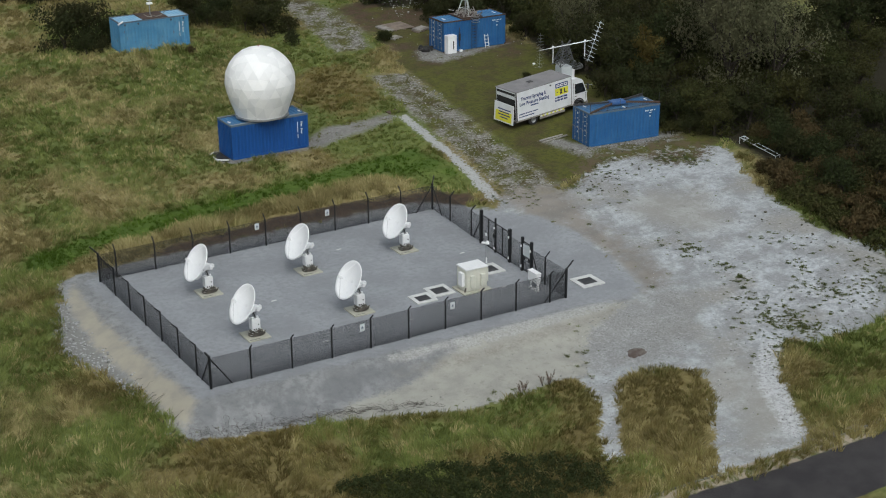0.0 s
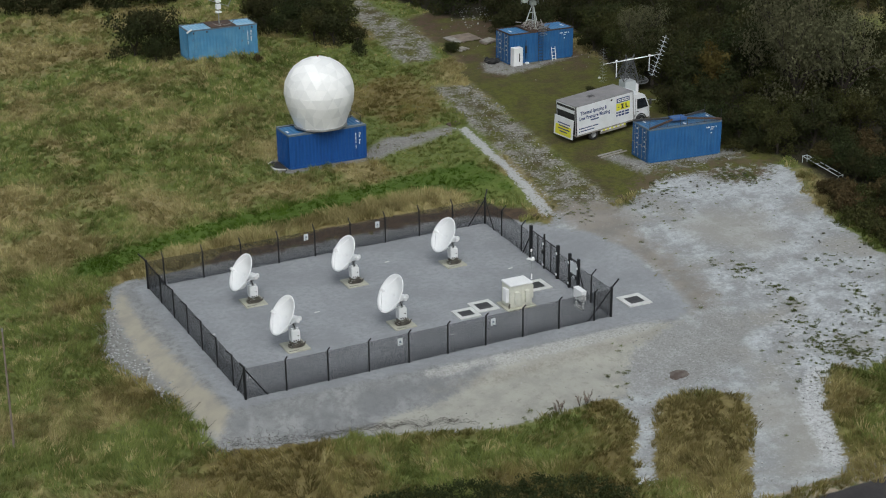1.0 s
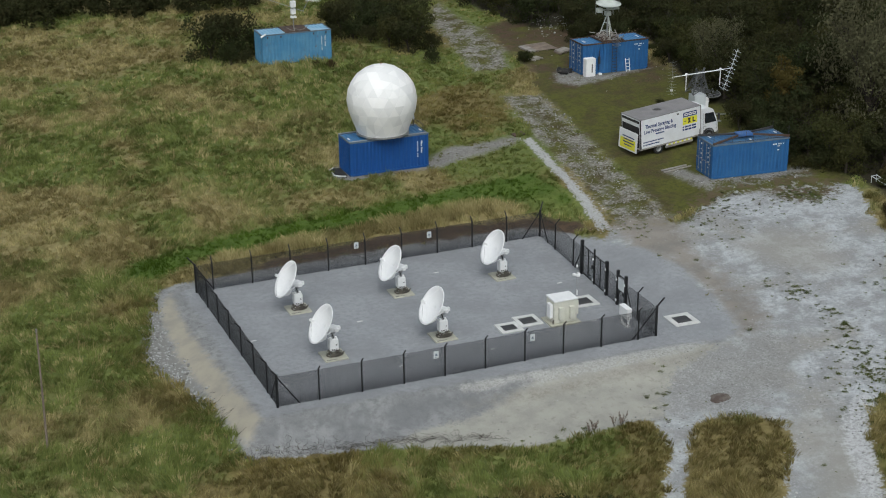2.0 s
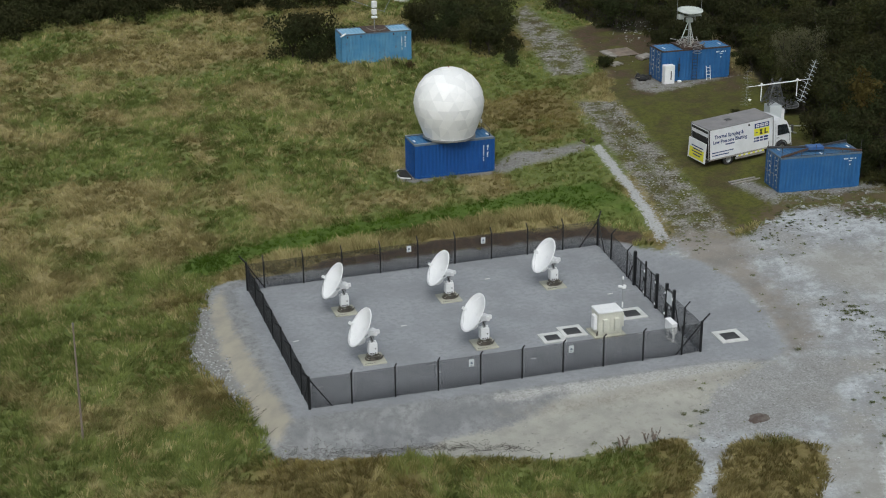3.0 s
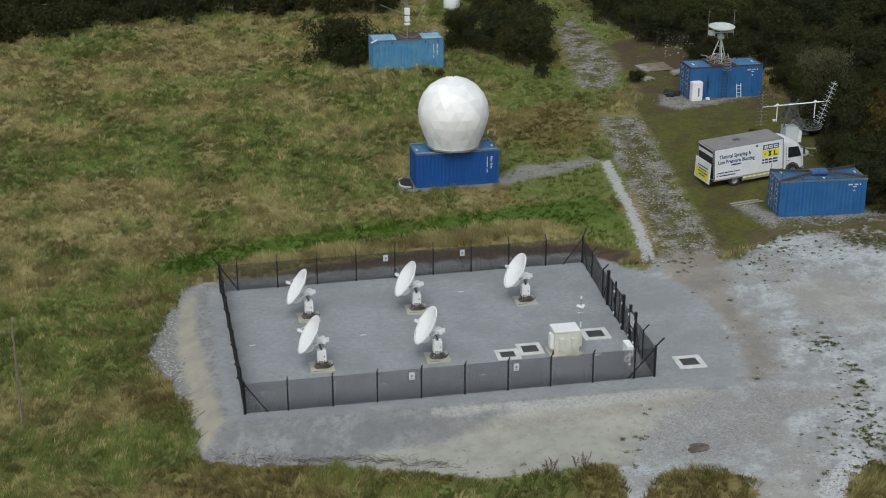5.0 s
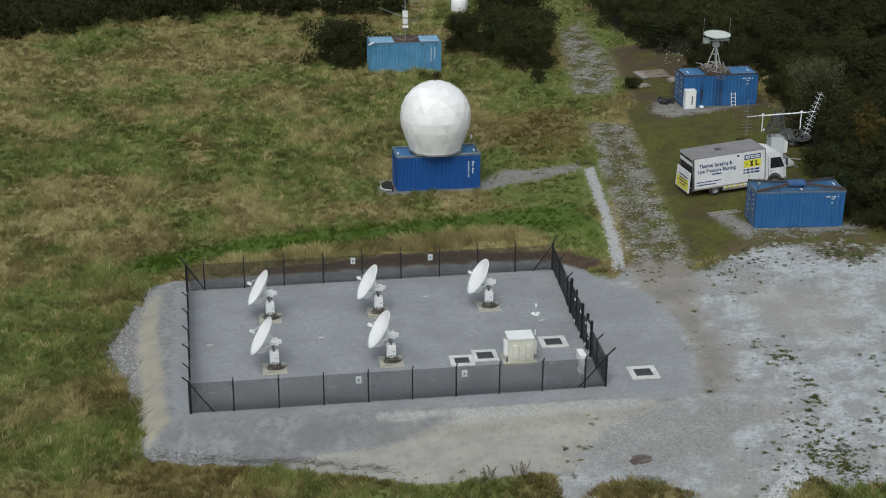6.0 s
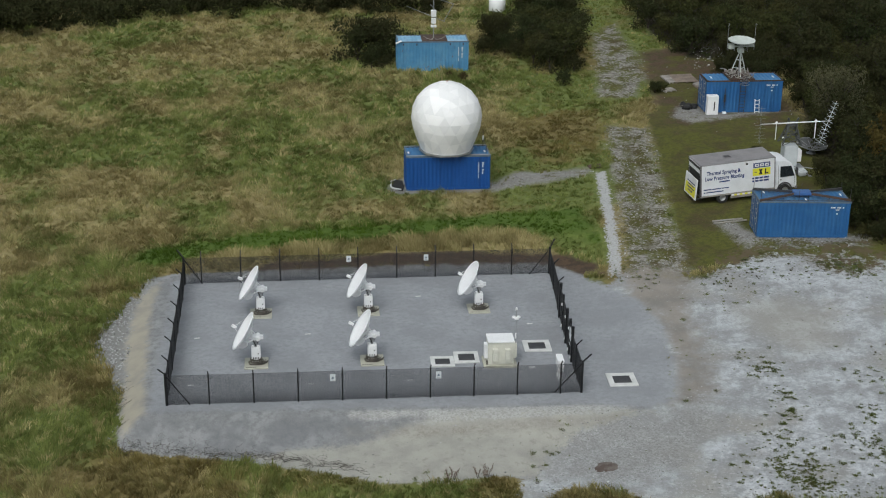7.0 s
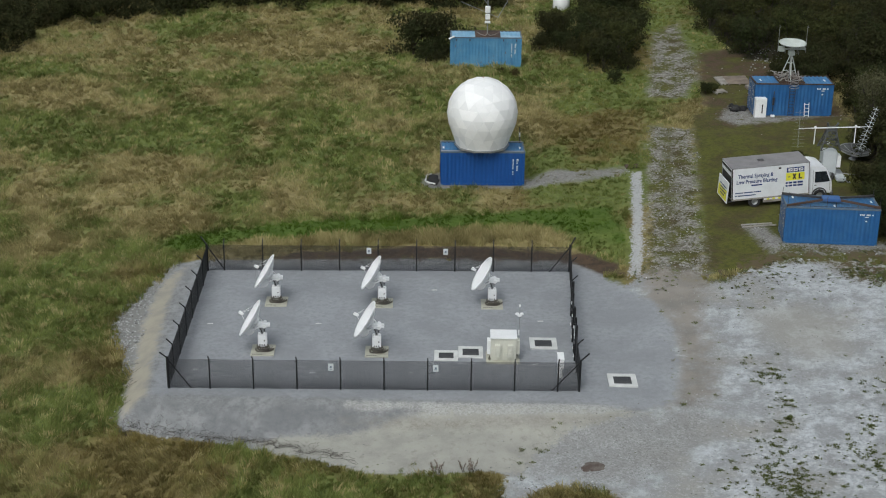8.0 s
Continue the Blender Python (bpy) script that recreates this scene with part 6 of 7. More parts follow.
# ---- aerial trailer behind the lorry ----
def aerial_trailer():
    z0 = land_at(40.25, 28.3)
    t = thing("aerial_trailer", pose(40.25, 27.9, z0), "white cabinet trailer carrying a lattice head and boom", "aerial trailer")
    bm = bmesh.new()
    bm_box(bm, (-0.5, 0.0, 0.35), (0.46, 0.9, 1.92))
    part("cabinet", bevel(bm, 0.03), SIGN_GREY, t, "pale grey cabinet")
    bm = bmesh.new()
    bm_box(bm, (0.5, 0.1, 0.75), (0.78, 0.7, 1.6))
    part("side_box", bevel(bm, 0.03), WHITE_PAINT, t)
    bm = bmesh.new()
    bm_box(bm, (-0.7, -0.1, 0.24), (1.0, 1.1, 0.35))
    part("deck", bm, GREY_METAL, t)
    for x, y in ((-1.0, -0.9), (1.2, -0.8), (1.4, 1.6), (-1.0, 1.6)):
        bm = bmesh.new()
        bm_tube(bm, (x * 0.5, 0.5 + (y - 0.4) * 0.4, 0.3), (x, y, 0.02), 0.05)
        bm_box(bm, (x - 0.12, y - 0.12, 0.0), (x + 0.12, y + 0.12, 0.05))
        part("outrigger", bm, GREY_METAL, t)
    for y in (0.1, 0.95):
        bm = bmesh.new()
        bm_lathe(bm, [(0.0, -0.08), (0.27, -0.08), (0.30, -0.05), (0.30, 0.05), (0.27, 0.08), (0, 0.08)], 20, Matrix.Translation((-0.1, y, 0.3)) @ pose(0, 0, 0, 90))
        part("wheel", bm, RUBBER, t)
    bm = bmesh.new()
    bm_tube(bm, (0.9, 0.3, 0.3), (2.6, -0.3, 0.25), 0.04)
    part("drawbar", bm, GREY_METAL, t)
    bm = bmesh.new()
    bm_prism(bm, [(0.35, -0.95), (1.05, -0.8), (0.95, -0.1), (0.4, -0.06)], 0.42, pose(0, 0, 0.0))
    part("cover", bevel(bm, 0.1, 2), SIGN_GREY, t, "grey draped cover")
    # lattice head
    top = z_boom - z0
    feet = [V(-0.72, -0.1, 2.0), V(0.6, -0.1, 2.0), V(0.6, 1.0, 2.0), V(-0.72, 1.0, 2.0)]
    head = [V(-0.28, 0.12, top - 0.1), V(0.18, 0.12, top - 0.1), V(0.18, 0.42, top - 0.1), V(-0.28, 0.42, top - 0.1)]
    for a, b in zip(feet, head):
        bm = bmesh.new()
        bm_tube(bm, a, b, 0.05)
        part("lattice_leg", bm, LATTICE_GREY, t)
    for h0, h1 in ((0.0, 0.35), (0.35, 0.65), (0.65, 0.92)):
        for k in range(4):
            j = (k + 1) % 4
            bm = bmesh.new()
            bm_tube(bm, feet[k].lerp(head[k], h0), feet[j].lerp(head[j], h1), 0.028, n=6)
            bm_tube(bm, feet[k].lerp(head[k], h1), feet[j].lerp(head[j], h0), 0.028, n=6)
            bm_tube(bm, feet[k].lerp(head[k], h1), feet[j].lerp(head[j], h1), 0.026, n=6)
            part("lattice_brace", bm, LATTICE_GREY, t)
    bm = bmesh.new()
    bm_box(bm, (-0.35, 0.1, top - 0.28), (0.3, 0.45, top - 0.02))
    bm_tube(bm, (-0.28, 0.25, top), (-0.4, 0.2, top + 0.28), 0.07)
    bm_tube(bm, (0.22, 0.25, top), (0.34, 0.2, top + 0.28), 0.07)
    part("head", bm, LATTICE_GREY, t, "dark grey rotator head")
    # boom with its drops, caps and the two zig-zag aerials
    a, b = V(-2.25, 0.42, 5.78 - z0), V(2.35, -0.35, 6.2 - z0)
    bm = bmesh.new()
    bm_tube(bm, a.lerp(b, 0.18), a.lerp(b, 0.86), 0.042)
    bm_tube(bm, a, b, 0.022)
    part("boom", bm, WHITE_PAINT, t, "white horizontal boom")
    for f in (0.235, 0.80):
        p = a.lerp(b, f)
        bm = bmesh.new()
        bm_tube(bm, p, p - V(0, 0, 1.15), 0.035)
        part("drop_pole", bm, WHITE_PAINT, t)
        bm = bmesh.new()
        bmesh.ops.create_uvsphere(bm, u_segments=14, v_segments=10, radius=0.10, matrix=Matrix.Translation(p + V(0, 0, 0.05)))
        part("cap", bm, WHITE_PAINT, t, smooth=True)

    def yagi(lo, hi, side, n, fat):
        bm = bmesh.new()
        bm_tube(bm, lo, hi, fat, n=6)
        along = (hi - lo).normalized()
        other = along.cross(side).normalized()
        for k in range(n):
            p = lo.lerp(hi, 0.04 + 0.9 * k / (n - 1))
            w = 0.42 - 0.013 * k
            for s in (side, other):
                bm_tube(bm, p - s * w, p + s * w, fat * 0.62, n=5)
        return bm

    part("yagi", yagi(V(42.15, 27.95, 4.45) - t.location, V(42.85, 27.35, 7.65) - t.location, V(0.86, 0.5, -0.1).normalized(), 10, 0.022), SIGN_GREY, t, "pale grey crossed yagi aerial")
    part("yagi", yagi(V(38.1, 28.5, 4.35) - t.location, V(37.95, 28.2, 7.1) - t.location, V(0.1, 0.99, 0.0).normalized(), 11, 0.010), GREY_METAL, t, "thin grey yagi aerial")
    return t


z_boom = 6.0
aerial_trailer()


def stored_dish():
    """A shallow mesh reflector laid down behind the trailer."""
    x, y = 42.85, 31.4
    s = thing("stored_dish", pose(x, y, land_at(x, y) + 0.02), "dark grey mesh reflector stored on the ground", "dish aerial")
    bm = bmesh.new()
    bm_lathe(bm, [(0, 0.0), (0.35, 0.0), (0.3, 0.1), (0.1, 0.45), (0, 0.45)], 16)
    part("stand", bm, GREY_METAL, s)
    tilt = pose(0, 0, 0.42, 8, 0, 20)
    prof = [(0.02 + 1.06 * k / 8, 0.28 * (k / 8) ** 2) for k in range(9)]
    bm = bmesh.new()
    bm_lathe(bm, prof + [(r, z - 0.015) for r, z in prof[::-1]], 36, tilt, True)
    r = part("reflector", bm, LATTICE_GREY, s, smooth=True)
    bm = bmesh.new()
    bm_lathe(bm, [(1.06, 0.26), (1.11, 0.26), (1.11, 0.30), (1.06, 0.30)], 36, tilt, True)
    part("rim", bm, GREY_METAL, r)
    for k in range(10):
        a = 2 * math.pi * k / 10
        bm = bmesh.new()
        for lo, hi in zip(prof, prof[1:]):
            bm_tube(bm, tilt @ V(lo[0] * math.cos(a), lo[0] * math.sin(a), lo[1] + 0.012), tilt @ V(hi[0] * math.cos(a), hi[0] * math.sin(a), hi[1] + 0.012), 0.014, n=5)
        part("rib", bm, GREY_METAL, r)


stored_dish()

# ---- odds and ends about the site ----
DAMP_GRAVEL = paint("damp_gravel", (0.090, 0.068, 0.058), (0.16, 0.14, 0.125), 0.85, big=3.0, relief=0.4)
def on_land(x, y, turn=0.0, lift=0.0):
    e = 0.4
    n = V(land_at(x - e, y) - land_at(x + e, y), land_at(x, y - e) - land_at(x, y + e), 2 * e).normalized()
    q = V(0, 0, 1).rotation_difference(n).to_matrix().to_4x4()
    return Matrix.Translation((x, y, land_at(x, y) + lift)) @ q @ pose(0, 0, 0, 0, 0, turn)


def pallet(m, w, d, boards, material, label):
    p = thing("pallet", m, label, "pallet", "pallets")
    for k in range(3):
        bm = bmesh.new()
        x = -w / 2 + (w - 0.1) * k / 2
        bm_box(bm, (x, -d / 2, 0.0), (x + 0.1, d / 2, 0.1))
        part("bearer", bm, material, p)
    for k in range(boards):
        bm = bmesh.new()
        y = -d / 2 + d * k / boards
        bm_box(bm, (-w / 2, y + 0.02, 0.1), (w / 2, y + d / boards - 0.03, 0.13))
        part("board", bm, material, p)
    return p


pallet(on_land(38.0, 50.6, 3), 1.9, 2.4, 9, TIMBER, "large brown timber pallet lying on bare earth")
pallet(on_land(36.75, 50.6, 8), 0.7, 2.2, 8, GREY_TIMBER, "narrow pale timber pallet lying on bare earth")
pallet(on_land(36.1, 47.7, 20), 1.0, 0.9, 6, GREY_TIMBER, "small pale broken pallet lying on stones")
pallet(on_land(39.0, 48.4, 12), 1.2, 1.0, 6, TIMBER, "brown timber pallet at the foot of a low stack")
pallet(on_land(39.05, 48.4, 20, 0.13), 1.2, 1.0, 6, GREY_TIMBER, "grey timber pallet on top of a low stack")
cv = thing("cover_plate", on_land(27.3, 31.75, 8, 0.01), "rusty steel cover plate at the head of the stone strip", "cover plate")
bm = bmesh.new()
bm_box(bm, (-0.5, -0.34, -0.05), (0.5, 0.34, 0.05))
part("plate", bevel(bm, 0.01), RUST, cv)
tb = thing("tub", on_land(41.9, 34.9), "small white plastic tub on the turf", "tub")
bm = bmesh.new()
bm_lathe(bm, [(0, 0), (0.1, 0), (0.13, 0.12), (0.115, 0.12), (0.09, 0.02), (0, 0.02)], 16)
part("bowl", bm, WHITE_PAINT, tb)
hp = thing("tarpaulin_heap", on_land(36.75, 43.3), "crumpled black tarpaulin heap with cables", "tarpaulin")
bm = bmesh.new()
rnd = random.Random(11)
for k in range(9):
    c = V(rnd.uniform(-0.55, 0.55), rnd.uniform(-0.45, 0.45), rnd.uniform(0.05, 0.2))
    bmesh.ops.create_icosphere(bm, subdivisions=2, radius=1, matrix=Matrix.Translation(c) @ Matrix.Diagonal((rnd.uniform(0.2, 0.42), rnd.uniform(0.18, 0.34), rnd.uniform(0.12, 0.3), 1)))
for v in bm.verts:
    v.co += noise.noise_vector(v.co * 5) * 0.06
part("heap", bm, RUBBER, hp)
bm = bmesh.new()
pts = [V(-0.7 - 0.12 * math.cos(a * 2), 0.4 * math.sin(a), 0.06 + 0.2 * abs(math.sin(a))) for a in np.linspace(0, 6, 20)]
for a, b in zip(pts, pts[1:]):
    bm_tube(bm, a, b, 0.025, n=5)
part("cable", bm, CABLE_HEAP, hp)

for k, (x, y, turn, n) in enumerate(((34.2, 20.55, 4, 2.2), (34.1, 20.9, 2, 2.0))):
    p = thing("plank", on_land(x, y, turn, 0.02), "pale weathered plank lying in the grass", "plank", "planks")
    bm = bmesh.new()
    bm_box(bm, (-n / 2, -0.06, 0.0), (n / 2, 0.06, 0.07))
    part("board", bevel(bm, 0.006), GREY_TIMBER, p)

fr = thing("steel_frame", on_land(44.4, 11.0, 92, 0.38), "pale tubular steel frame lying on low bramble", "steel frame")
for y in (-0.2, 0.2):
    bm = bmesh.new()
    bm_tube(bm, (-2.0, y, -0.12), (1.6, y, 0.1), 0.024)
    part("long_tube", bm, SIGN_GREY, fr)
for x in (-1.95, -0.8, 0.2, 1.1, 1.55):
    bm = bmesh.new()
    bm_tube(bm, (x, -0.2, 0.06 * x), (x, 0.2, 0.06 * x), 0.022)
    part("cross_tube", bm, SIGN_GREY, fr)
for x in (-1.95, 1.55):
    for y in (-0.2, 0.2):
        bm = bmesh.new()
        bm_tube(bm, (x, y, -0.45), (x, y, 0.06 * x), 0.022)
        part("leg", bm, SIGN_GREY, fr)

po = thing("timber_pole", pose(-10.87, 2.05, land_at(-10.87, 2.05) - 0.1, 2, 1), "tall thin weathered timber pole in the grass", "pole")
bm = bmesh.new()
bm_tube(bm, (0, 0, 0), (0, 0, 6.35), 0.06, 0.042, 10)
part("shaft", bm, TIMBER, po)
bm = bmesh.new()
bm_tube(bm, (0, 0, 6.3), (0, 0, 6.46), 0.05)
part("cap", bm, GREY_TIMBER, po)

dr = thing("drain_headwall", on_land(14.55, -13.15, 32), "low pale concrete drain headwall at the path end", "drain")
bm = bmesh.new()
bm_box(bm, (-0.55, -0.09, -0.5), (0.55, 0.09, 0.10))
part("wall", bevel(bm, 0.02), STONE, dr)
# solid dark brown block, its top just below ground level
bm = bmesh.new()
bm_box(bm, (-0.5, -0.8, -0.35), (0.5, -0.1, -0.05))
part("sunk_block", bm, RUST, dr, "dark brown block before the wall")

wt = thing("water_tank", pose(25.2, 76.0, land_at(25.2, 76.0) - 0.05, 0, 0, 8), "white rounded plastic tank among the scrub", "tank")
bm = bmesh.new()
bm_lathe(bm, [(0, 0), (0.75, 0), (0.82, 0.1), (0.82, 1.15), (0.7, 1.35), (0.3, 1.45), (0, 1.45)], 24)
part("tank", bm, WHITE_PAINT, wt, smooth=True)

sm_ = thing("scorch_patch", on_land(21.35, -6.05, 0, -0.03), "low mound of dark wet gravel on the yard", "gravel heap")
bm = bmesh.new()
bm_lathe(bm, [(0, 0.10), (0.25, 0.09), (0.5, 0.05), (0.68, 0.0)], 22, Matrix.Diagonal((1.0, 0.75, 1, 1)))
for v in bm.verts:
    v.co += noise.noise_vector(v.co * 3) * 0.05
part("mound", bm, DAMP_GRAVEL, sm_, smooth=True)

# kerb stones along the road
kerb = thing("kerb", Matrix(), "low pale edging stones along the road verge", "kerb", kind="structure")
bm = bmesh.new()
bm_box(bm, (0.01, -0.05, -0.2), (0.90, 0.05, 0.07))
kerb_me = mesh_of("kerb_stone", bevel(bm, 0.012), KERB)
x = 6.0
while x < 52:
    y = -17.3 - 0.081 * (x - 14.7) + 0.62 if x > 14.7 else -17.3 - 0.069 * (x - 14.7) + 0.62
    if not 17.2 < x < 23.6:
        part("kerb_stone", kerb_me, None, kerb, m=pose(x, y, land_at(x, y) + random.Random(int(x * 7)).uniform(-0.02, 0.015), 0, 0, -4.4))
    x += 0.915


def rubber_sheet():
    """A black sheet with a pale turned-up edge at the foot of the dome's container."""
    s = thing("rubber_sheet", pose(12.55, 30.1, land_at(12.8, 30.6) + 0.0), "black rubber sheet with a pale edge on the ground", "sheet")
    out = [(0.1, 0.3), (0.35, 0.0), (0.8, -0.25), (0.98, 0.0), (1.0, 1.7), (0.5, 1.9), (0.15, 1.5)]
    bm = bmesh.new()
    bm_prism(bm, out, 0.05)
    part("sheet", bevel(bm, 0.01), RUBBER, s)
    bm = bmesh.new()
    rim = [V(x, y, 0.05) for x, y in (out[5], out[6], out[0], out[1], out[2])]
    for a, b in zip(rim, rim[1:]):
        bm_tube(bm, a, b, 0.06, n=8)
    part("edge", bm, WHITE_CONCRETE, s, "pale edge")


rubber_sheet()

# ---- trees and scrub ----
def leaf_cloud(rs, centres, radii, count, size, flat=0.55, rise=0.0):
    """Leaf quads scattered through lumps; returns verts and faces."""
    pick = rs.choice(len(centres), count, p=radii ** 2 / (radii ** 2).sum())
    d = rs.normal(size=(count, 3))
    d /= np.linalg.norm(d, axis=1)[:, None]
    r = radii[pick] * rs.uniform(0.45, 1.0, count) ** 0.5 * (1 + 0.25 * rs.normal(size=count).clip(-1, 1.6))
    p = centres[pick] + d * r[:, None] * np.array((1, 1, flat + 0.25))
    p[:, 2] = np.maximum(p[:, 2], 0.02)
    # leaves lie along the outside of their lump, loosely
    out = d + 0.42 * rs.normal(size=(count, 3)) + np.array((0, 0, 0.25))
    out /= np.linalg.norm(out, axis=1)[:, None]
    u = np.cross(out, rs.normal(size=(count, 3))) + np.array((0, 0, rise))
    u /= np.linalg.norm(u, axis=1)[:, None]
    v = np.cross(u, out)
    v /= np.linalg.norm(v, axis=1)[:, None]
    s = size * rs.uniform(0.6, 1.5, count)[:, None]
    verts = np.stack([p - u * s, p + v * s * 0.55, p + u * s, p - v * s * 0.55], 1).reshape(-1, 3)
    return verts, np.arange(count * 4).reshape(-1, 4)


def woody(rs, height, spread, limbs, fork, lean=0.25):
    """A tapered trunk with limbs; returns its bmesh and the limb ends."""
    bm, ends = bmesh.new(), []
    base = 0.028 * height + 0.03
    top = V(rs.uniform(-1, 1) * lean * height * 0.3, rs.uniform(-1, 1) * lean * height * 0.3, height * fork)
    bm_tube(bm, (0, 0, -0.15), top * 0.55, base, base * 0.75, 8)
    bm_tube(bm, top * 0.53, top, base * 0.76, base * 0.5, 8)
    for k in range(limbs):
        a = 2 * math.pi * (k + rs.uniform(-0.3, 0.3)) / limbs
        f = rs.uniform(0.35, 1.0)
        p = top * f
        q = V(math.cos(a) * spread * rs.uniform(0.35, 0.75), math.sin(a) * spread * rs.uniform(0.35, 0.75), height * rs.uniform(0.55, 0.92))
        mid = p.lerp(q, 0.5) + V(0, 0, 0.06 * height)
        bm_tube(bm, p, mid, base * 0.42, base * 0.28, 6)
        bm_tube(bm, mid, q, base * 0.28, base * 0.10, 6)
        ends += [mid, q]
        for j in range(2):
            w = q + V(rs.uniform(-0.3, 0.3) * spread, rs.uniform(-0.3, 0.3) * spread, rs.uniform(-0.12, 0.16) * height)
            bm_tube(bm, mid.lerp(q, 0.5), w, base * 0.16, base * 0.06, 5)
            ends.append(w)
    return bm, ends


def plant(name, seed, height, spread, leaves, size, leafage, label, category, limbs=6, fork=0.45, low=0.0, lumps=16, rise=0.0):
    rs = np.random.RandomState(seed)
    t = thing(name, Matrix(), label, category)
    bm, ends = woody(rs, height, spread, limbs, fork)
    part("trunk", bm, BARK, t)
    c = [np.array(e) for e in ends]
    for _ in range(lumps):
        a, f = rs.uniform(0, 2 * math.pi), rs.uniform(0.15, 1.0) ** 0.6
        z = rs.uniform(low, 0.95)
        w = spread * f * (1 - 0.55 * max(0.0, z - 0.45) / 0.55) * 0.85
        c.append(np.array((math.cos(a) * w, math.sin(a) * w, height * z)))
    c = np.array(c)
    rad = spread * rs.uniform(0.16, 0.36, len(c))
    v, f = leaf_cloud(rs, c, rad, leaves, size, rise=rise)
    part("crown", mesh_from_arrays("crown", v, f, leafage), leafage, t)
    return t


PLANTS = {}
for key, args in dict(
    gorse_a=("bush", 21, 2.6, 1.9, 2300, 0.095, LEAF_GORSE, "dense dark green gorse bush", "bush", 7, 0.3, 0.02, 26, 0.5),
    gorse_b=("bush", 22, 2.0, 1.7, 2000, 0.09, LEAF_GORSE, "dense dark green gorse bush", "bush", 7, 0.3, 0.02, 24, 0.5),
    gorse_c=("bush", 23, 3.1, 1.8, 2400, 0.10, LEAF_THORN, "dark thorny scrub bush with uneven top", "bush", 7, 0.35, 0.02, 24, 0.3),
    brack_a=("bracken", 31, 1.15, 1.3, 1500, 0.10, LEAF_BRACKEN, "brown withered bracken and bramble clump", "bracken", 6, 0.3, 0.0, 18, 0.6),
    brack_b=("bracken", 32, 0.95, 1.2, 1400, 0.09, LEAF_THORN, "low dull green bramble clump", "bramble", 6, 0.3, 0.0, 18, 0.6),
    thorn_a=("tree", 41, 4.6, 2.5, 3000, 0.115, LEAF_THORN, "dark hawthorn tree with a ragged crown", "tree", 8, 0.4, 0.0, 24, 0.0),
    thorn_b=("tree", 42, 5.4, 2.7, 3200, 0.12, LEAF_GORSE, "dark evergreen tree with a ragged crown", "tree", 8, 0.4, 0.0, 26, 0.0),
    willow=("tree", 43, 6.0, 2.9, 5200, 0.08, LEAF_WILLOW, "grey-green willow tree with thin upright twigs", "tree", 10, 0.35, 0.15, 26, 0.7),
    autumn=("tree", 44, 4.2, 1.5, 1800, 0.11, LEAF_AUTUMN, "small tree turning yellow in autumn", "tree", 6, 0.4, 0.3, 12, 0.0),
).items():
    PLANTS[key] = plant(*args)
used = {key: False for key in PLANTS}


def set_plant(key, x, y, scale, turn, sink=0.05):
    m = pose(x, y, land_at(x, y) - sink, 0, 0, turn) @ Matrix.Diagonal((scale, scale, scale * (0.9 + 0.25 * ((x * 7.3 + y * 3.1) % 1)), 1))
    if used[key]:
        copy_thing(PLANTS[key], m)
    else:
        used[key] = True
        PLANTS[key].matrix_basis = m


# kept clear of shrubs: the frame lying by the yard, the rubble slope behind the far container
CLEAR = [(42.4, 6.6), (44.6, 6.6), (44.8, 12.6), (42.8, 12.4)]
SLOPE = [(40.0, 53.6), (43.4, 54.0), (44.2, 59.2), (40.4, 59.4)]


def places(poly, gap, rs, tries, top=400):
    """Random places in a polygon, no two nearer than gap."""
    p = np.array(poly)
    x, y = rs.uniform(p[:, 0].min(), p[:, 0].max(), tries), rs.uniform(p[:, 1].min(), p[:, 1].max(), tries)
    free = edge(x, y, poly) < 0
    for other, margin in ((GLADE, 0.8), (GLADE_LOW, 0.8), (CLEAR, 0.0), (SLOPE, 0.0)):
        free &= edge(x, y, other) > margin
    put = np.empty((0, 2))
    for q in np.stack([x, y], 1)[free]:
        if len(put) < top and (not len(put) or ((put - q) ** 2).sum(1).min() > gap * gap):
            put = np.concatenate([put, q[None]])
    return [(float(a), float(b)) for a, b in put]


def scatter(poly, gap, seed, kinds, lo, hi):
    """Plants spread over a polygon."""
    rs = np.random.RandomState(seed)
    for x, y in places(poly, gap, rs, 6000):
        set_plant(kinds[rs.randint(len(kinds))], x, y, rs.uniform(lo, hi), rs.uniform(0, 360))


# brown bramble and bracken along the yard's edge
scatter([(41.0, -7), (40.3, 0), (41.0, 5), (42.8, 9.5), (44.4, 12.9), (48.5, 12.5), (48, 3), (46, -7)], 1.25, 1, ("brack_a", "brack_a", "brack_b", "gorse_b"), 0.75, 1.25)
scatter([(46.5, -6), (48.4, 2), (49, 13), (56.5, 13), (56, -6)], 1.8, 2, ("gorse_a", "gorse_b", "brack_a", "thorn_a"), 0.6, 0.95)
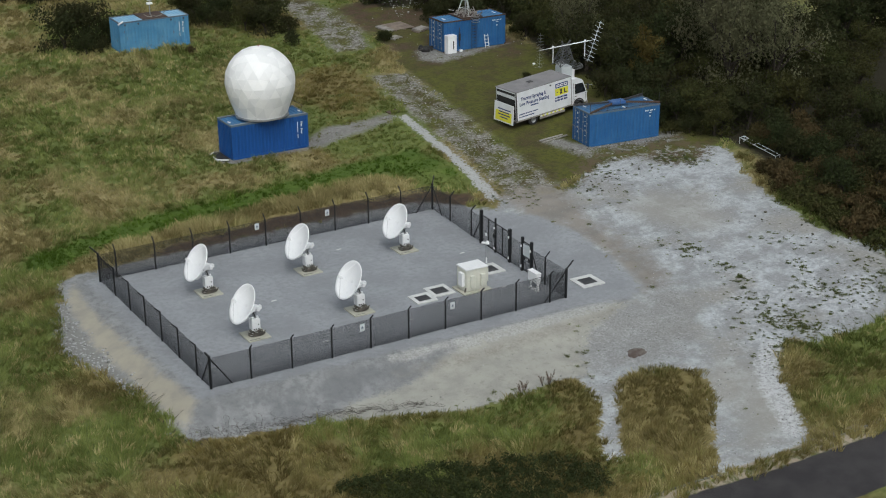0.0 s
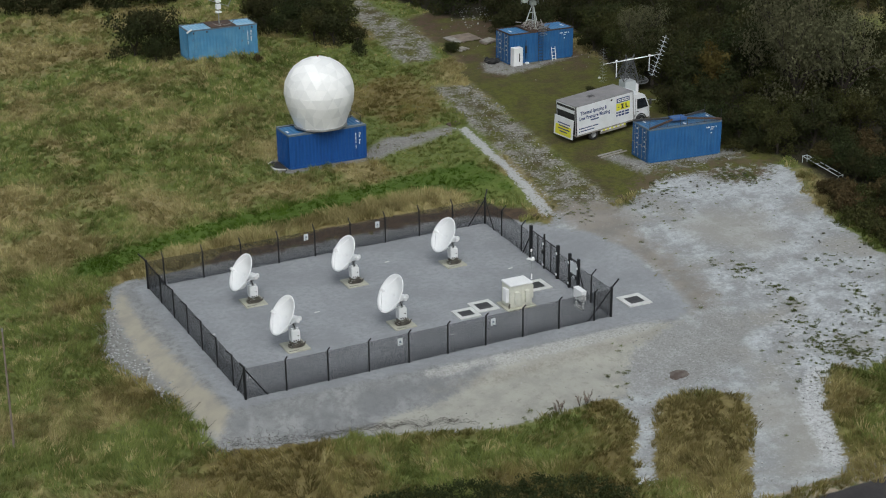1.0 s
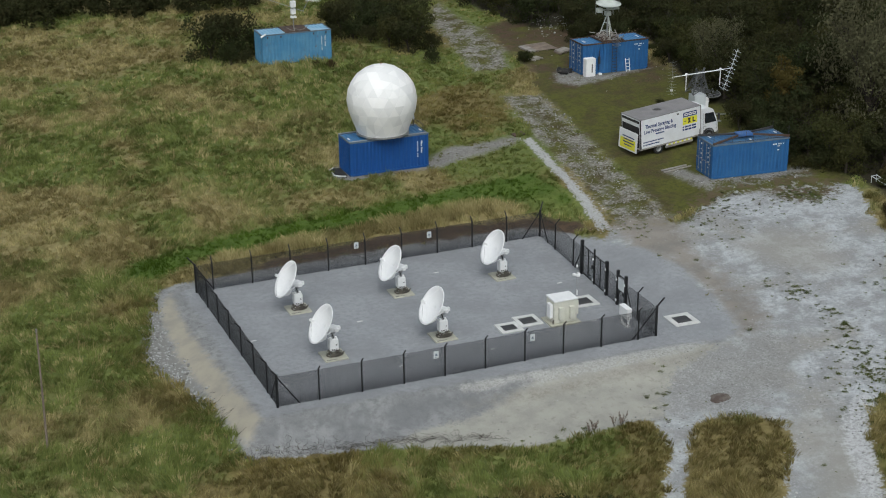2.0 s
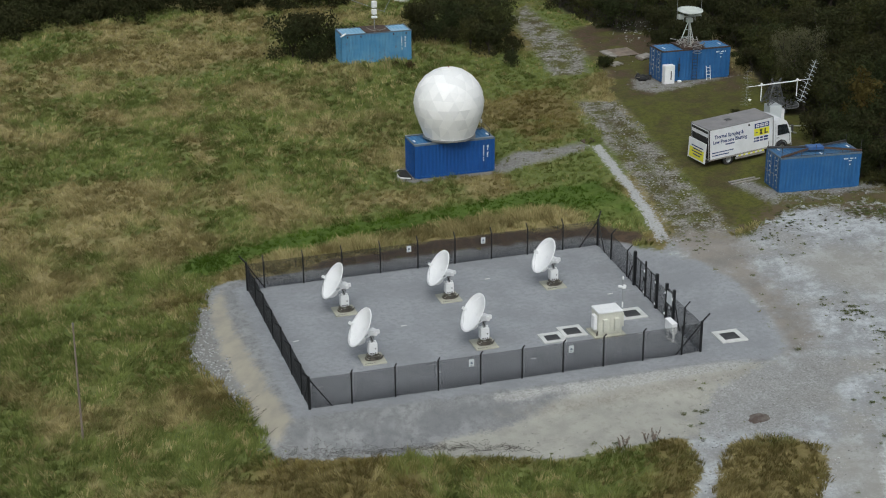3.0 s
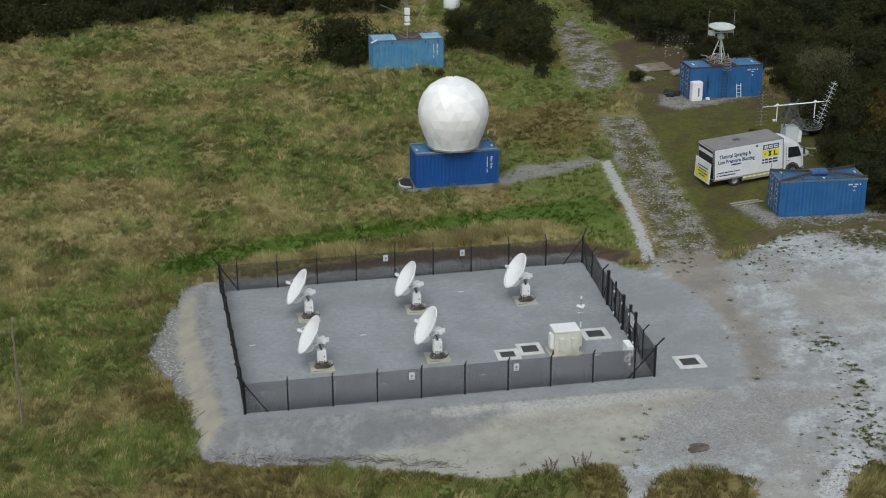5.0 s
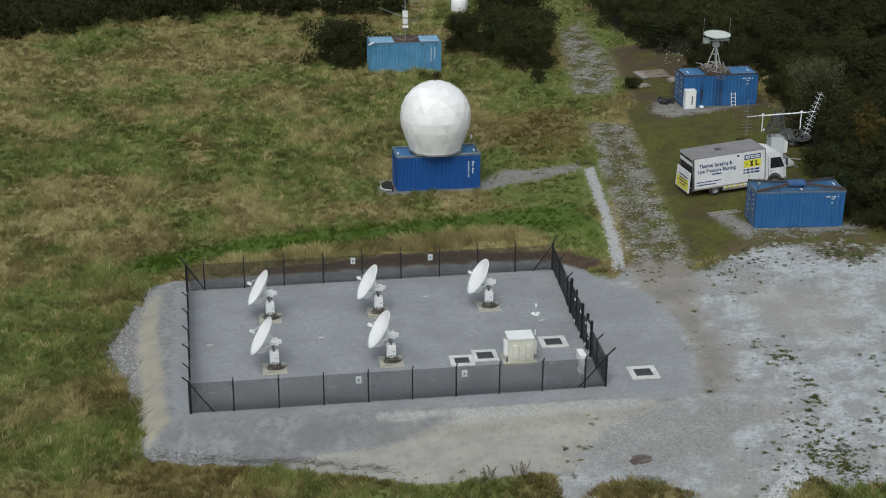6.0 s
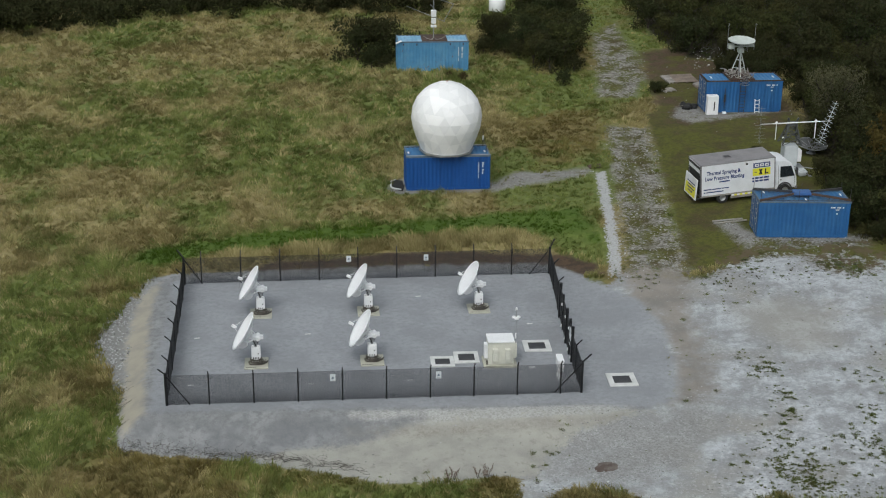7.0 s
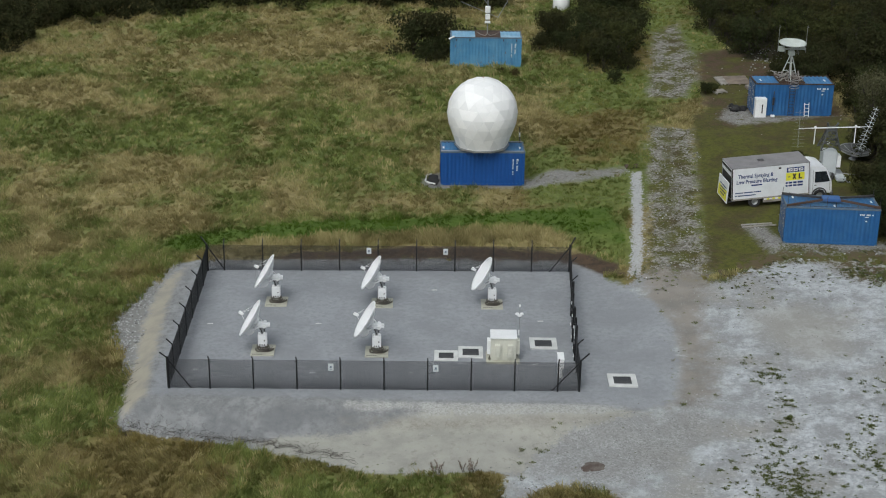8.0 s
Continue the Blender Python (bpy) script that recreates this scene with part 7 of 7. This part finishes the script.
# wood behind the lorry and the container
scatter([(43.4, 14.6), (43.2, 21.0), (44.2, 25), (44.2, 33), (45.2, 37.5), (48, 44), (52, 44), (62, 40), (63, 24), (57, 14), (50, 13.4)], 1.95, 3, ("thorn_a", "thorn_b", "gorse_c", "gorse_a", "thorn_a"), 0.72, 1.1)
scatter([(46.6, 40), (46.4, 45.5), (49, 52), (46.5, 58), (62, 62), (66, 42), (54, 44)], 2.1, 4, ("thorn_a", "thorn_b", "gorse_c", "gorse_a"), 0.7, 1.05)
for key, x, y, s, r in (("willow", 49.3, 19.6, 1.15, 10), ("willow", 51.3, 17.4, 1.05, 80), ("willow", 50.2, 22.4, 1.1, 150), ("autumn", 45.3, 24.6, 1.0, 30), ("autumn", 46.0, 25.6, 0.85, 200), ("willow", 44.8, 33.5, 0.7, 20)):
    set_plant(key, x, y, s, r)
scatter([(63.5, 22), (63, 30), (66, 30.5), (72, 26), (74, 14), (66, 6), (62, 10)], 2.8, 9, ("thorn_a", "thorn_b"), 1.0, 1.3)
scatter([(63, 36), (64, 48), (72, 62), (84, 56), (80, 40), (70, 37.5)], 2.8, 10, ("thorn_a", "thorn_b"), 1.0, 1.3)
# scrub above the far container
scatter([(39.4, 57.5), (37.6, 64), (38.5, 80), (52, 84), (60, 64), (46, 58.5), (45.6, 51), (42.5, 53)], 2.2, 5, ("gorse_a", "gorse_c", "gorse_a", "gorse_b"), 0.75, 1.15)
scatter([(44.7, 40.5), (44.9, 46.2), (41.5, 47.6), (40.6, 51.5), (46, 52), (48, 44)], 1.4, 11, ("gorse_a", "gorse_b", "gorse_c", "brack_b"), 0.6, 0.95)
scatter([(41.7, 18.2), (41.5, 21), (42.0, 25.5), (43.6, 25.5), (43.6, 15.6), (42.4, 15.8)], 1.05, 12, ("gorse_b", "brack_b", "gorse_a", "gorse_b"), 0.6, 0.95)
# clump beside the track and the scrub behind it
scatter([(27.4, 53.6), (24.2, 60), (23.0, 65.5), (26.8, 67), (27.4, 74), (27.8, 82), (31.5, 82), (31.8, 70), (31.0, 60), (29.6, 54)], 1.75, 6, ("gorse_a", "gorse_c", "gorse_b", "gorse_a"), 0.75, 1.1)
for key, x, y, s in (("gorse_b", 28.0, 51.0, 0.62), ("gorse_b", 22.3, 61.0, 0.7), ("gorse_b", 22.9, 63.2, 0.75), ("gorse_b", 34.9, 47.4, 0.5), ("brack_b", 35.4, 48.2, 0.8), ("gorse_b", 38.9, 31.2, 0.45), ("brack_b", 37.9, 31.0, 0.7),
                     ("gorse_a", 11.0, 60.0, 1.3), ("gorse_a", 13.0, 60.2, 1.35), ("gorse_a", 15.0, 60.0, 0.9), ("gorse_b", 12.2, 57.6, 0.8), ("gorse_b", 16.9, 60.4, 0.85), ("gorse_b", 12.9, 58.9, 1.0), ("gorse_b", 13.4, 57.0, 0.55),
                     ("brack_a", 19.8, 53.6, 0.42), ("brack_a", 18.6, 53.9, 0.36)):
    set_plant(key, x, y, s, (x * 77) % 360)


def thicket(name, poly, gap, seed, height, spread, leaves, size, leafage, label, category):
    """Scrub too dense to count, joined."""
    rs = np.random.RandomState(seed)
    vs, fs, n = [], [], 0
    for x, y in places(poly, gap, rs, 5000):
        h, w = height * rs.uniform(0.6, 1.2), spread * rs.uniform(0.7, 1.2)
        c = np.stack([rs.uniform(-w, w, 16) * 0.7, rs.uniform(-w, w, 16) * 0.7, rs.uniform(0.05, 0.9, 16) * h], 1)
        v, f = leaf_cloud(rs, c, rs.uniform(0.25, 0.45, 16) * w, leaves, size, rise=0.4)
        vs.append(v + np.array((x, y, land_at(x, y))))
        fs.append(f + n)
        n += len(v)
    me = mesh_from_arrays(name, np.concatenate(vs), np.concatenate(fs), leafage)
    return tagged(new(name, me), label, category, kind="stuff")


# dark scrub along the top of the pasture, low gorse below the bank
thicket("scrub", [(-44, 38), (-30, 44), (-25.5, 53.5), (-24.0, 63), (-18, 69.5), (-8.5, 75.0), (3, 78), (11, 75.5), (20, 76), (21, 86), (-20, 90), (-48, 72)], 2.1, 7, 2.8, 1.9, 1500, 0.12, LEAF_GORSE, "dark gorse scrub along the top of the pasture", "scrub")
thicket("low_gorse", [(2.4, -9.2), (5, -9.6), (8.4, -11.0), (11.5, -11.8), (13.2, -13.6), (12.8, -15.2), (8, -14.4), (3, -12.2)], 0.6, 8, 0.5, 0.62, 420, 0.055, LEAF_HEATH, "low dark green gorse and heather below the bank", "gorse")


def far_wood():
    """The woods beyond, joined."""
    rs = np.random.RandomState(77)
    vs, fs, n = [], [], 0
    for k in range(150):
        if k < 95:
            x, y = rs.uniform(-90, 120), rs.uniform(88, 150)
        else:
            x, y = rs.uniform(78, 120), rs.uniform(-10, 90)
        h, w = rs.uniform(3.5, 6.5), rs.uniform(2.4, 4.0)
        c = np.stack([rs.uniform(-w, w, 14) * 0.7, rs.uniform(-w, w, 14) * 0.7, rs.uniform(0.1, 0.95, 14) * h], 1)
        v, f = leaf_cloud(rs, c, rs.uniform(0.3, 0.5, 14) * w, 1300, 0.22)
        vs.append(v + np.array((x, y, land_at(x, y))))
        fs.append(f + n)
        n += len(v)
    me = mesh_from_arrays("far_wood", np.concatenate(vs), np.concatenate(fs), LEAF_GORSE)
    return tagged(new("far_wood", me), "dark far woodland beyond the pasture", "woodland", kind="stuff")


far_wood()


# ---- grasses ----
def grass():
    """Tussocks: sheaves of long blades, each sheaf of one shade and combed one way."""
    rs = np.random.RandomState(12)
    xs, ys = [], []
    for (x0, x1, y0, y1), n in (((-21, 46, -20, 24), 62000), ((-28, 46, 24, 54), 26000), ((-34, 46, 54, 80), 15000)):
        xs.append(rs.uniform(x0, x1, n))
        ys.append(rs.uniform(y0, y1, n))
    x, y = np.concatenate(xs), np.concatenate(ys)
    d = np.minimum(is_grass(x, y) + (lattice(x, y, 0.8, 9) - 0.5) * 0.9, edge(x, y, STRIP) - 0.12 + (lattice(x, y, 0.6, 29) - 0.5) * 0.4)
    bare = np.minimum(edge(x, y, TURF), edge(x, y, DIRT))
    moss = ease(1.6, -0.6, edge(x, y, MOSS) + (lattice(x, y, 1.5, 19) - 0.5) * 2.0)
    short = np.maximum(ease(0.8, -0.6, edge(x, y, TURF)), np.maximum(ease(0.6, -0.4, edge(x, y, LUSH)), ease(0.6, -0.6, edge(x, y, DIRT))))
    short = np.maximum(short, 0.6 * moss)
    keep = (d > 0.08) & (rs.rand(len(x)) < np.where(bare < 0, 0.0, 1.0)) & (rs.rand(len(x)) > 0.15 * moss)
    x, y, short = x[keep], y[keep], short[keep]
    n = len(x)
    tall = ease(2.2, 0.7, np.hypot((x - 12) / 7.0, (y - 20.2) / 1.0))
    size = (0.15 + 0.19 * rs.rand(n) ** 1.6 + 0.08 * (lattice(x, y, 2.2, 6) - 0.5)) * (1 - 0.6 * short) * (1 + 0.6 * tall * (1 - short))
    size = size * (1 + 0.8 * ease(2.0, 0.6, np.hypot((x - 17.4) / 2.4, (y - 54.0) / 0.7)))
    comb = 2 * math.pi * (lattice(x, y, 3.4, 7) * 1.5 + 0.4 * lattice(x, y, 1.3, 17)) + rs.normal(size=n) * 0.45
    z = land(x, y)
    green, rich = pasture(x + rs.normal(size=n) * 0.25, y + rs.normal(size=n) * 0.25)
    green = (0.04 + 0.94 * green + 0.12 * rs.normal(size=n)).clip(0, 1)
    tone = 0.55 + 0.36 * (lattice(x, y, 2.0, 57) - 0.5) + 0.42 * (lattice(x, y, 0.8, 58) - 0.5) + 0.17 * rs.normal(size=n) * (1 - 0.6 * short)
    dry = withered(x, y)
    # a sprinkling of pale dead sheaves among the rest
    dead = (rs.rand(n) < 0.16 * (1 - short)) & (rich < 0.5)
    green, tone, dry = np.where(dead, 0.05, green), np.where(dead, tone + 0.22, tone), np.where(dead, 0.3 * dry, dry)
    B = 16
    m = n * B
    rep_ = lambda v: np.repeat(v, B)
    S = rep_(size)
    a = rs.uniform(0, 2 * math.pi, m)
    r = S * 0.55 * np.sqrt(rs.rand(m)) * (1 + 0.9 * rep_(short))
    base = np.stack([rep_(x) + r * np.cos(a), rep_(y) + r * np.sin(a), rep_(z) - 0.05], 1)
    A = rep_(comb) + rs.normal(size=m) * 0.35
    H = S * rs.uniform(0.55, 1.25, m)
    reach = H * rs.uniform(0.25, 1.05, m)
    lean = np.stack([np.cos(A) * reach + 0.45 * H * np.cos(a), np.sin(A) * reach + 0.45 * H * np.sin(a), 1.12 * H + 0.05], 1)
    t = A + math.pi / 2 + rs.normal(size=m) * 0.6
    w = (0.007 + 0.013 * rs.rand(m)) * (0.75 + S) * (1 + 0.5 * ease(20, 60, rep_(y)))
    side = np.stack([np.cos(t) * w, np.sin(t) * w, 0 * w], 1)
    tip = base + lean
    mid = base + lean * 0.5 + np.stack([0 * H, 0 * H, 0.20 * H], 1)
    verts = np.stack([base - side, base + side, mid + side, tip, mid - side], 1).reshape(-1, 3)
    k = np.arange(m)[:, None] * 5
    me = bpy.data.meshes.new("grass")
    quads = k + np.array((0, 1, 2, 4))
    tris = k + np.array((2, 3, 4))
    loops = np.concatenate([quads.ravel(), tris.ravel()])
    starts = np.concatenate([np.arange(m) * 4, m * 4 + np.arange(m) * 3])
    me.vertices.add(len(verts))
    me.vertices.foreach_set("co", verts.astype(np.float32).ravel())
    me.loops.add(len(loops))
    me.loops.foreach_set("vertex_index", loops.astype(np.int32))
    me.polygons.add(len(starts))
    me.polygons.foreach_set("loop_start", starts.astype(np.int32))
    shade = (rep_(tone) + 0.10 * rs.normal(size=m)).clip(0, 1)
    for key, values in (("tone", shade), ("green", rep_(green)), ("rich", rep_(rich)), ("wither", rep_(dry))):
        me.attributes.new(key, "FLOAT", "POINT").data.foreach_set("value", np.repeat(values, 5).astype(np.float32))
    me.update(calc_edges=True)
    me.materials.append(GRASS)
    return tagged(new("grass", me), "long tussocky straw and green pasture grass", "grass", kind="stuff")


grass()


# ---- loose stones, weeds and creepers ----
def stones(name, places, lo, hi, material, seed, label):
    rs = np.random.RandomState(seed)
    bm = bmesh.new()
    bmesh.ops.create_icosphere(bm, subdivisions=1, radius=1)
    base = np.array([v.co for v in bm.verts])
    faces = np.array([[v.index for v in f.verts] for f in bm.faces])
    bm.free()
    x, y = places
    n = len(x)
    s = lo + (hi - lo) * rs.rand(n) ** 3
    v = base[None] * s[:, None, None] * rs.uniform(0.6, 1.2, (n, 1, 3)) * np.array((1, 1, 0.65)) * (1 + 0.2 * rs.normal(size=(n, len(base), 1)).clip(-1, 1))
    v = v + np.stack([x, y, land(x, y) + s * 0.2], 1)[:, None]
    f = faces[None] + (np.arange(n) * len(base))[:, None, None]
    me = mesh_from_arrays(name, v.reshape(-1, 3), f.reshape(-1, 3), material)
    return tagged(new(name, me), label, "stones", kind="stuff")


def inside(poly, n, seed, band=None):
    rs = np.random.RandomState(seed)
    p = np.array(poly)
    x, y = rs.uniform(p[:, 0].min() - 0.5, p[:, 0].max() + 0.5, n), rs.uniform(p[:, 1].min() - 0.5, p[:, 1].max() + 0.5, n)
    d = edge(x, y, poly) + (lattice(x, y, 0.9, seed) - 0.5)
    k = (d < 0) if band is None else (d < band[1]) & (d > band[0])
    return x[k], y[k]


def cat(*ps):
    return np.concatenate([p[0] for p in ps]), np.concatenate([p[1] for p in ps])


def front_edge():
    x, y = inside(PAD, 5000, 54, (-0.3, 0.1))
    k = ((y < -1.5) & (x < 18)) | ((x < -1.5) & (y < 16))
    return x[k], y[k]


_t = Tree("loose_stone")
_c = _t.mix(_t.island(), (0.42, 0.424, 0.424), (0.15, 0.147, 0.14))
_t.bump(_t.noise(12.0), 0.3, 0.02)
LOOSE = _t.done(_c, 0.9)
stones("yard_stones", cat(inside(WHITE, 6000, 51), inside(CREAM, 300, 52), inside(COARSE, 2600, 57)), 0.012, 0.05, LOOSE, 1, "loose pale stones scattered over the white yard")
stones("rubble_edge", cat(inside(RUBBLE, 2200, 53), front_edge()), 0.025, 0.11, LOOSE, 2, "pale rubble along the edge of the bank")
stones("track_stones", cat(inside(TRACK, 2400, 55), inside(TRACK_UP, 600, 56), inside(DPATCH, 500, 58), inside(SPUR, 500, 59), inside(DIRT, 140, 60)), 0.018, 0.08, LOOSE, 3, "loose grey stones on the rough track")


def drive_edge():
    """Both sides of the stone drive down to the road."""
    x, y = inside(WHITE, 16000, 64, (-0.55, 0.12))
    k = (y < -6.5) & (x < 34) & (y > -16.5)
    return x[k], y[k]


_t = Tree("pale_loose_stone")
_t.bump(_t.noise(12.0), 0.3, 0.02)
PALE_LOOSE = _t.done(_t.mix(_t.island(), (0.54, 0.55, 0.555), (0.30, 0.30, 0.295)), 0.9)
stones("slope_rubble", inside(SLOPE, 190, 66), 0.03, 0.15, LOOSE, 7, "pale rubble on the brown slope behind the container")
stones("drive_stones", cat(drive_edge(), inside(STRIP, 900, 65), inside(RIM, 900, 67)), 0.018, 0.08, PALE_LOOSE, 6, "pale loose stones along the edges of the drive")

CLOD = paint("dark_clod", (0.125, 0.118, 0.095), (0.08, 0.082, 0.05), 0.95, relief=0.4)
stones("clods", cat(inside([(30, 11.2), (34, 12.4), (40, 11.8), (41.6, 13.6), (35, 15.6), (30.4, 13.6)], 190, 61), inside([(36.5, -2), (37.5, 4), (40.5, 6), (40.5, -3)], 70, 62), inside(DPATCH, 160, 63)), 0.03, 0.12, CLOD, 4, "dark clods of earth and moss on the white yard")


def weeds():
    rs = np.random.RandomState(31)
    xs, ys, hs = [], [], []
    for cx, cy, r, n in ((29.6, -7.2, 0.8, 110), (30.9, -8.8, 0.8, 110), (30.3, -8.0, 0.8, 110), (30.4, -4.8, 0.6, 55), (31.1, -2.6, 0.6, 55), (31.5, -0.7, 0.6, 55), (31.5, 1.9, 0.6, 55), (30.7, 1.7, 0.6, 55), (34.3, -5.6, 0.6, 55), (34.6, -7.1, 0.6, 55), (35.2, -3.1, 0.6, 55), (38.9, 13.7, 0.6, 55), (39.7, 12.8, 0.6, 55), (28.0, -8.2, 1.6, 120), (30.3, -8.6, 1.8, 160), (29.6, -5.6, 1.3, 80), (30.8, 3.0, 1.0, 36), (31.2, -2.4, 1.2, 50), (31.0, 12.7, 1.4, 60), (39.4, 13.6, 1.5, 190), (39.6, 12.3, 1.0, 70), (38.4, -5.6, 1.5, 150), (37.0, -8.0, 1.3, 110), (39.8, 0.6, 0.9, 70),
                         (36.5, 14.6, 2.0, 110), (33.6, 14.4, 1.6, 110), (34.4, -6.0, 2.0, 130), (35.9, -8.1, 1.6, 110), (31.2, -6.4, 1.2, 60), (27.0, -10.6, 0.9, 60), (37.2, -0.4, 1.8, 60), (32.3, 9.9, 1.6, 26), (33.1, 11.7, 1.6, 36),
                         (40.3, 3.6, 1.2, 70), (40.4, -2.6, 1.3, 70), (26.2, 14.3, 1.0, 70), (27.5, 13.4, 1.2, 60), (32.6, -10.0, 1.6, 120), (28.9, -9.6, 0.8, 60)):
        n = int(n * 0.42)
        xs.append(rs.normal(cx, r * 0.55, n))
        ys.append(rs.normal(cy, r * 0.7, n))
    x, y = inside(WHITE, 200, 71)
    x, y = np.concatenate(xs + [x]), np.concatenate(ys + [y])
    x2, y2 = inside(PAD, 2600, 72, (-0.5, 0.2))
    front = (y2 < -1.5) & (np.random.RandomState(4).rand(len(x2)) < 0.5)
    x, y = np.concatenate([x, x2[front]]), np.concatenate([y, y2[front]])
    n, B = len(x), 56
    wide = 0.028 + 0.15 * rs.rand(n) ** 2.3
    s = np.repeat(wide, B)
    a = rs.uniform(0, 2 * math.pi, n * B)
    p = np.repeat(np.stack([x, y, land(x, y) + 0.005], 1), B, 0)
    p += np.stack([rs.normal(size=n * B), rs.normal(size=n * B), rs.rand(n * B) * 0.5], 1) * s[:, None] * 0.55
    b, q = a, (0.014 + 0.22 * s) * rs.uniform(0.5, 1.4, n * B)
    u = np.stack([np.cos(b), np.sin(b), rs.uniform(0.1, 0.9, n * B)], 1) * q[:, None]
    v = np.stack([-np.sin(b), np.cos(b), 0 * b], 1) * q[:, None] * 0.5
    verts = np.stack([p, p + u * 0.5 + v, p + u, p + u * 0.5 - v], 1).reshape(-1, 3)
    me = mesh_from_arrays("weeds", verts, np.arange(n * B * 4).reshape(-1, 4), LEAF_WEED)
    return tagged(new("weeds", me), "small green weeds dotted over the stone yard", "weeds", kind="stuff")


weeds()


def dock_plant(x, y, seed):
    """A withered dock: a few thin stalks with clumps of brown seed."""
    rnd = random.Random(seed)
    d = thing("dock_plant", pose(x, y, land_at(x, y) - 0.02), "withered brown dock plant at the foot of the bank", "weed", "dock plants")
    for k in range(rnd.randint(4, 6)):
        a, h = rnd.uniform(0, 6.28), rnd.uniform(0.35, 0.75)
        top = V(math.cos(a) * 0.3 * h, math.sin(a) * 0.3 * h, h)
        bm = bmesh.new()
        bm_tube(bm, (0, 0, 0), top, 0.012, 0.006, 5)
        stalk = part("stalk", bm, BARK, d)
        bm = bmesh.new()
        for j in range(9):
            c = top * (0.45 + 0.07 * j) + V(rnd.uniform(-0.04, 0.04), rnd.uniform(-0.04, 0.04), 0)
            bmesh.ops.create_icosphere(bm, subdivisions=1, radius=rnd.uniform(0.018, 0.04), matrix=Matrix.Translation(c))
        part("seed_head", bm, TIMBER, stalk)
    return d


for k, (x, y) in enumerate(((14.0, -6.5), (13.75, -6.6), (15.1, -6.5), (15.6, -6.45), (15.45, -6.6))):
    dock_plant(x, y, k)


def creepers():
    """Dark bare bramble runners that crawl up the foot of the bank."""
    rs = np.random.RandomState(17)
    runs = []
    for k in range(240):
        front = k < 205
        x = rs.uniform(-2.3, 9.6) if front else -2.75 + rs.uniform(-0.25, 0.15)
        y = -2.75 - 0.12 * x - 0.022 * max(0, x - 2) ** 2 + rs.uniform(-0.35, 0.2) if front else rs.uniform(-1.8, 4.0)
        a = rs.uniform(-1, 1) if not front else rs.uniform(-0.6, 1.9) if rs.rand() < 0.75 else rs.uniform(0, 6.28)
        run = [(x, y)]
        for j in range(rs.randint(4, 11)):
            a += rs.normal() * 0.8
            x, y = x + 0.12 * math.cos(a), y + 0.10 * math.sin(a)
            run.append((x, y))
        runs.append(run)
    flat = np.array([p for run in runs for p in run])
    z = iter(land(flat[:, 0], flat[:, 1]) + 0.02 + 0.05 * rs.rand(len(flat)))
    bm = bmesh.new()
    for run in runs:
        pts = [V(x, y, next(z)) for x, y in run]
        for a, b in zip(pts, pts[1:]):
            bm_tube(bm, a, b, 0.007, 0.006, 4)
    ob = new("creepers", mesh_of("creepers", bm, BARK))
    return tagged(ob, "dark bare bramble runners over the foot of the bank", "creepers", kind="stuff")


creepers()
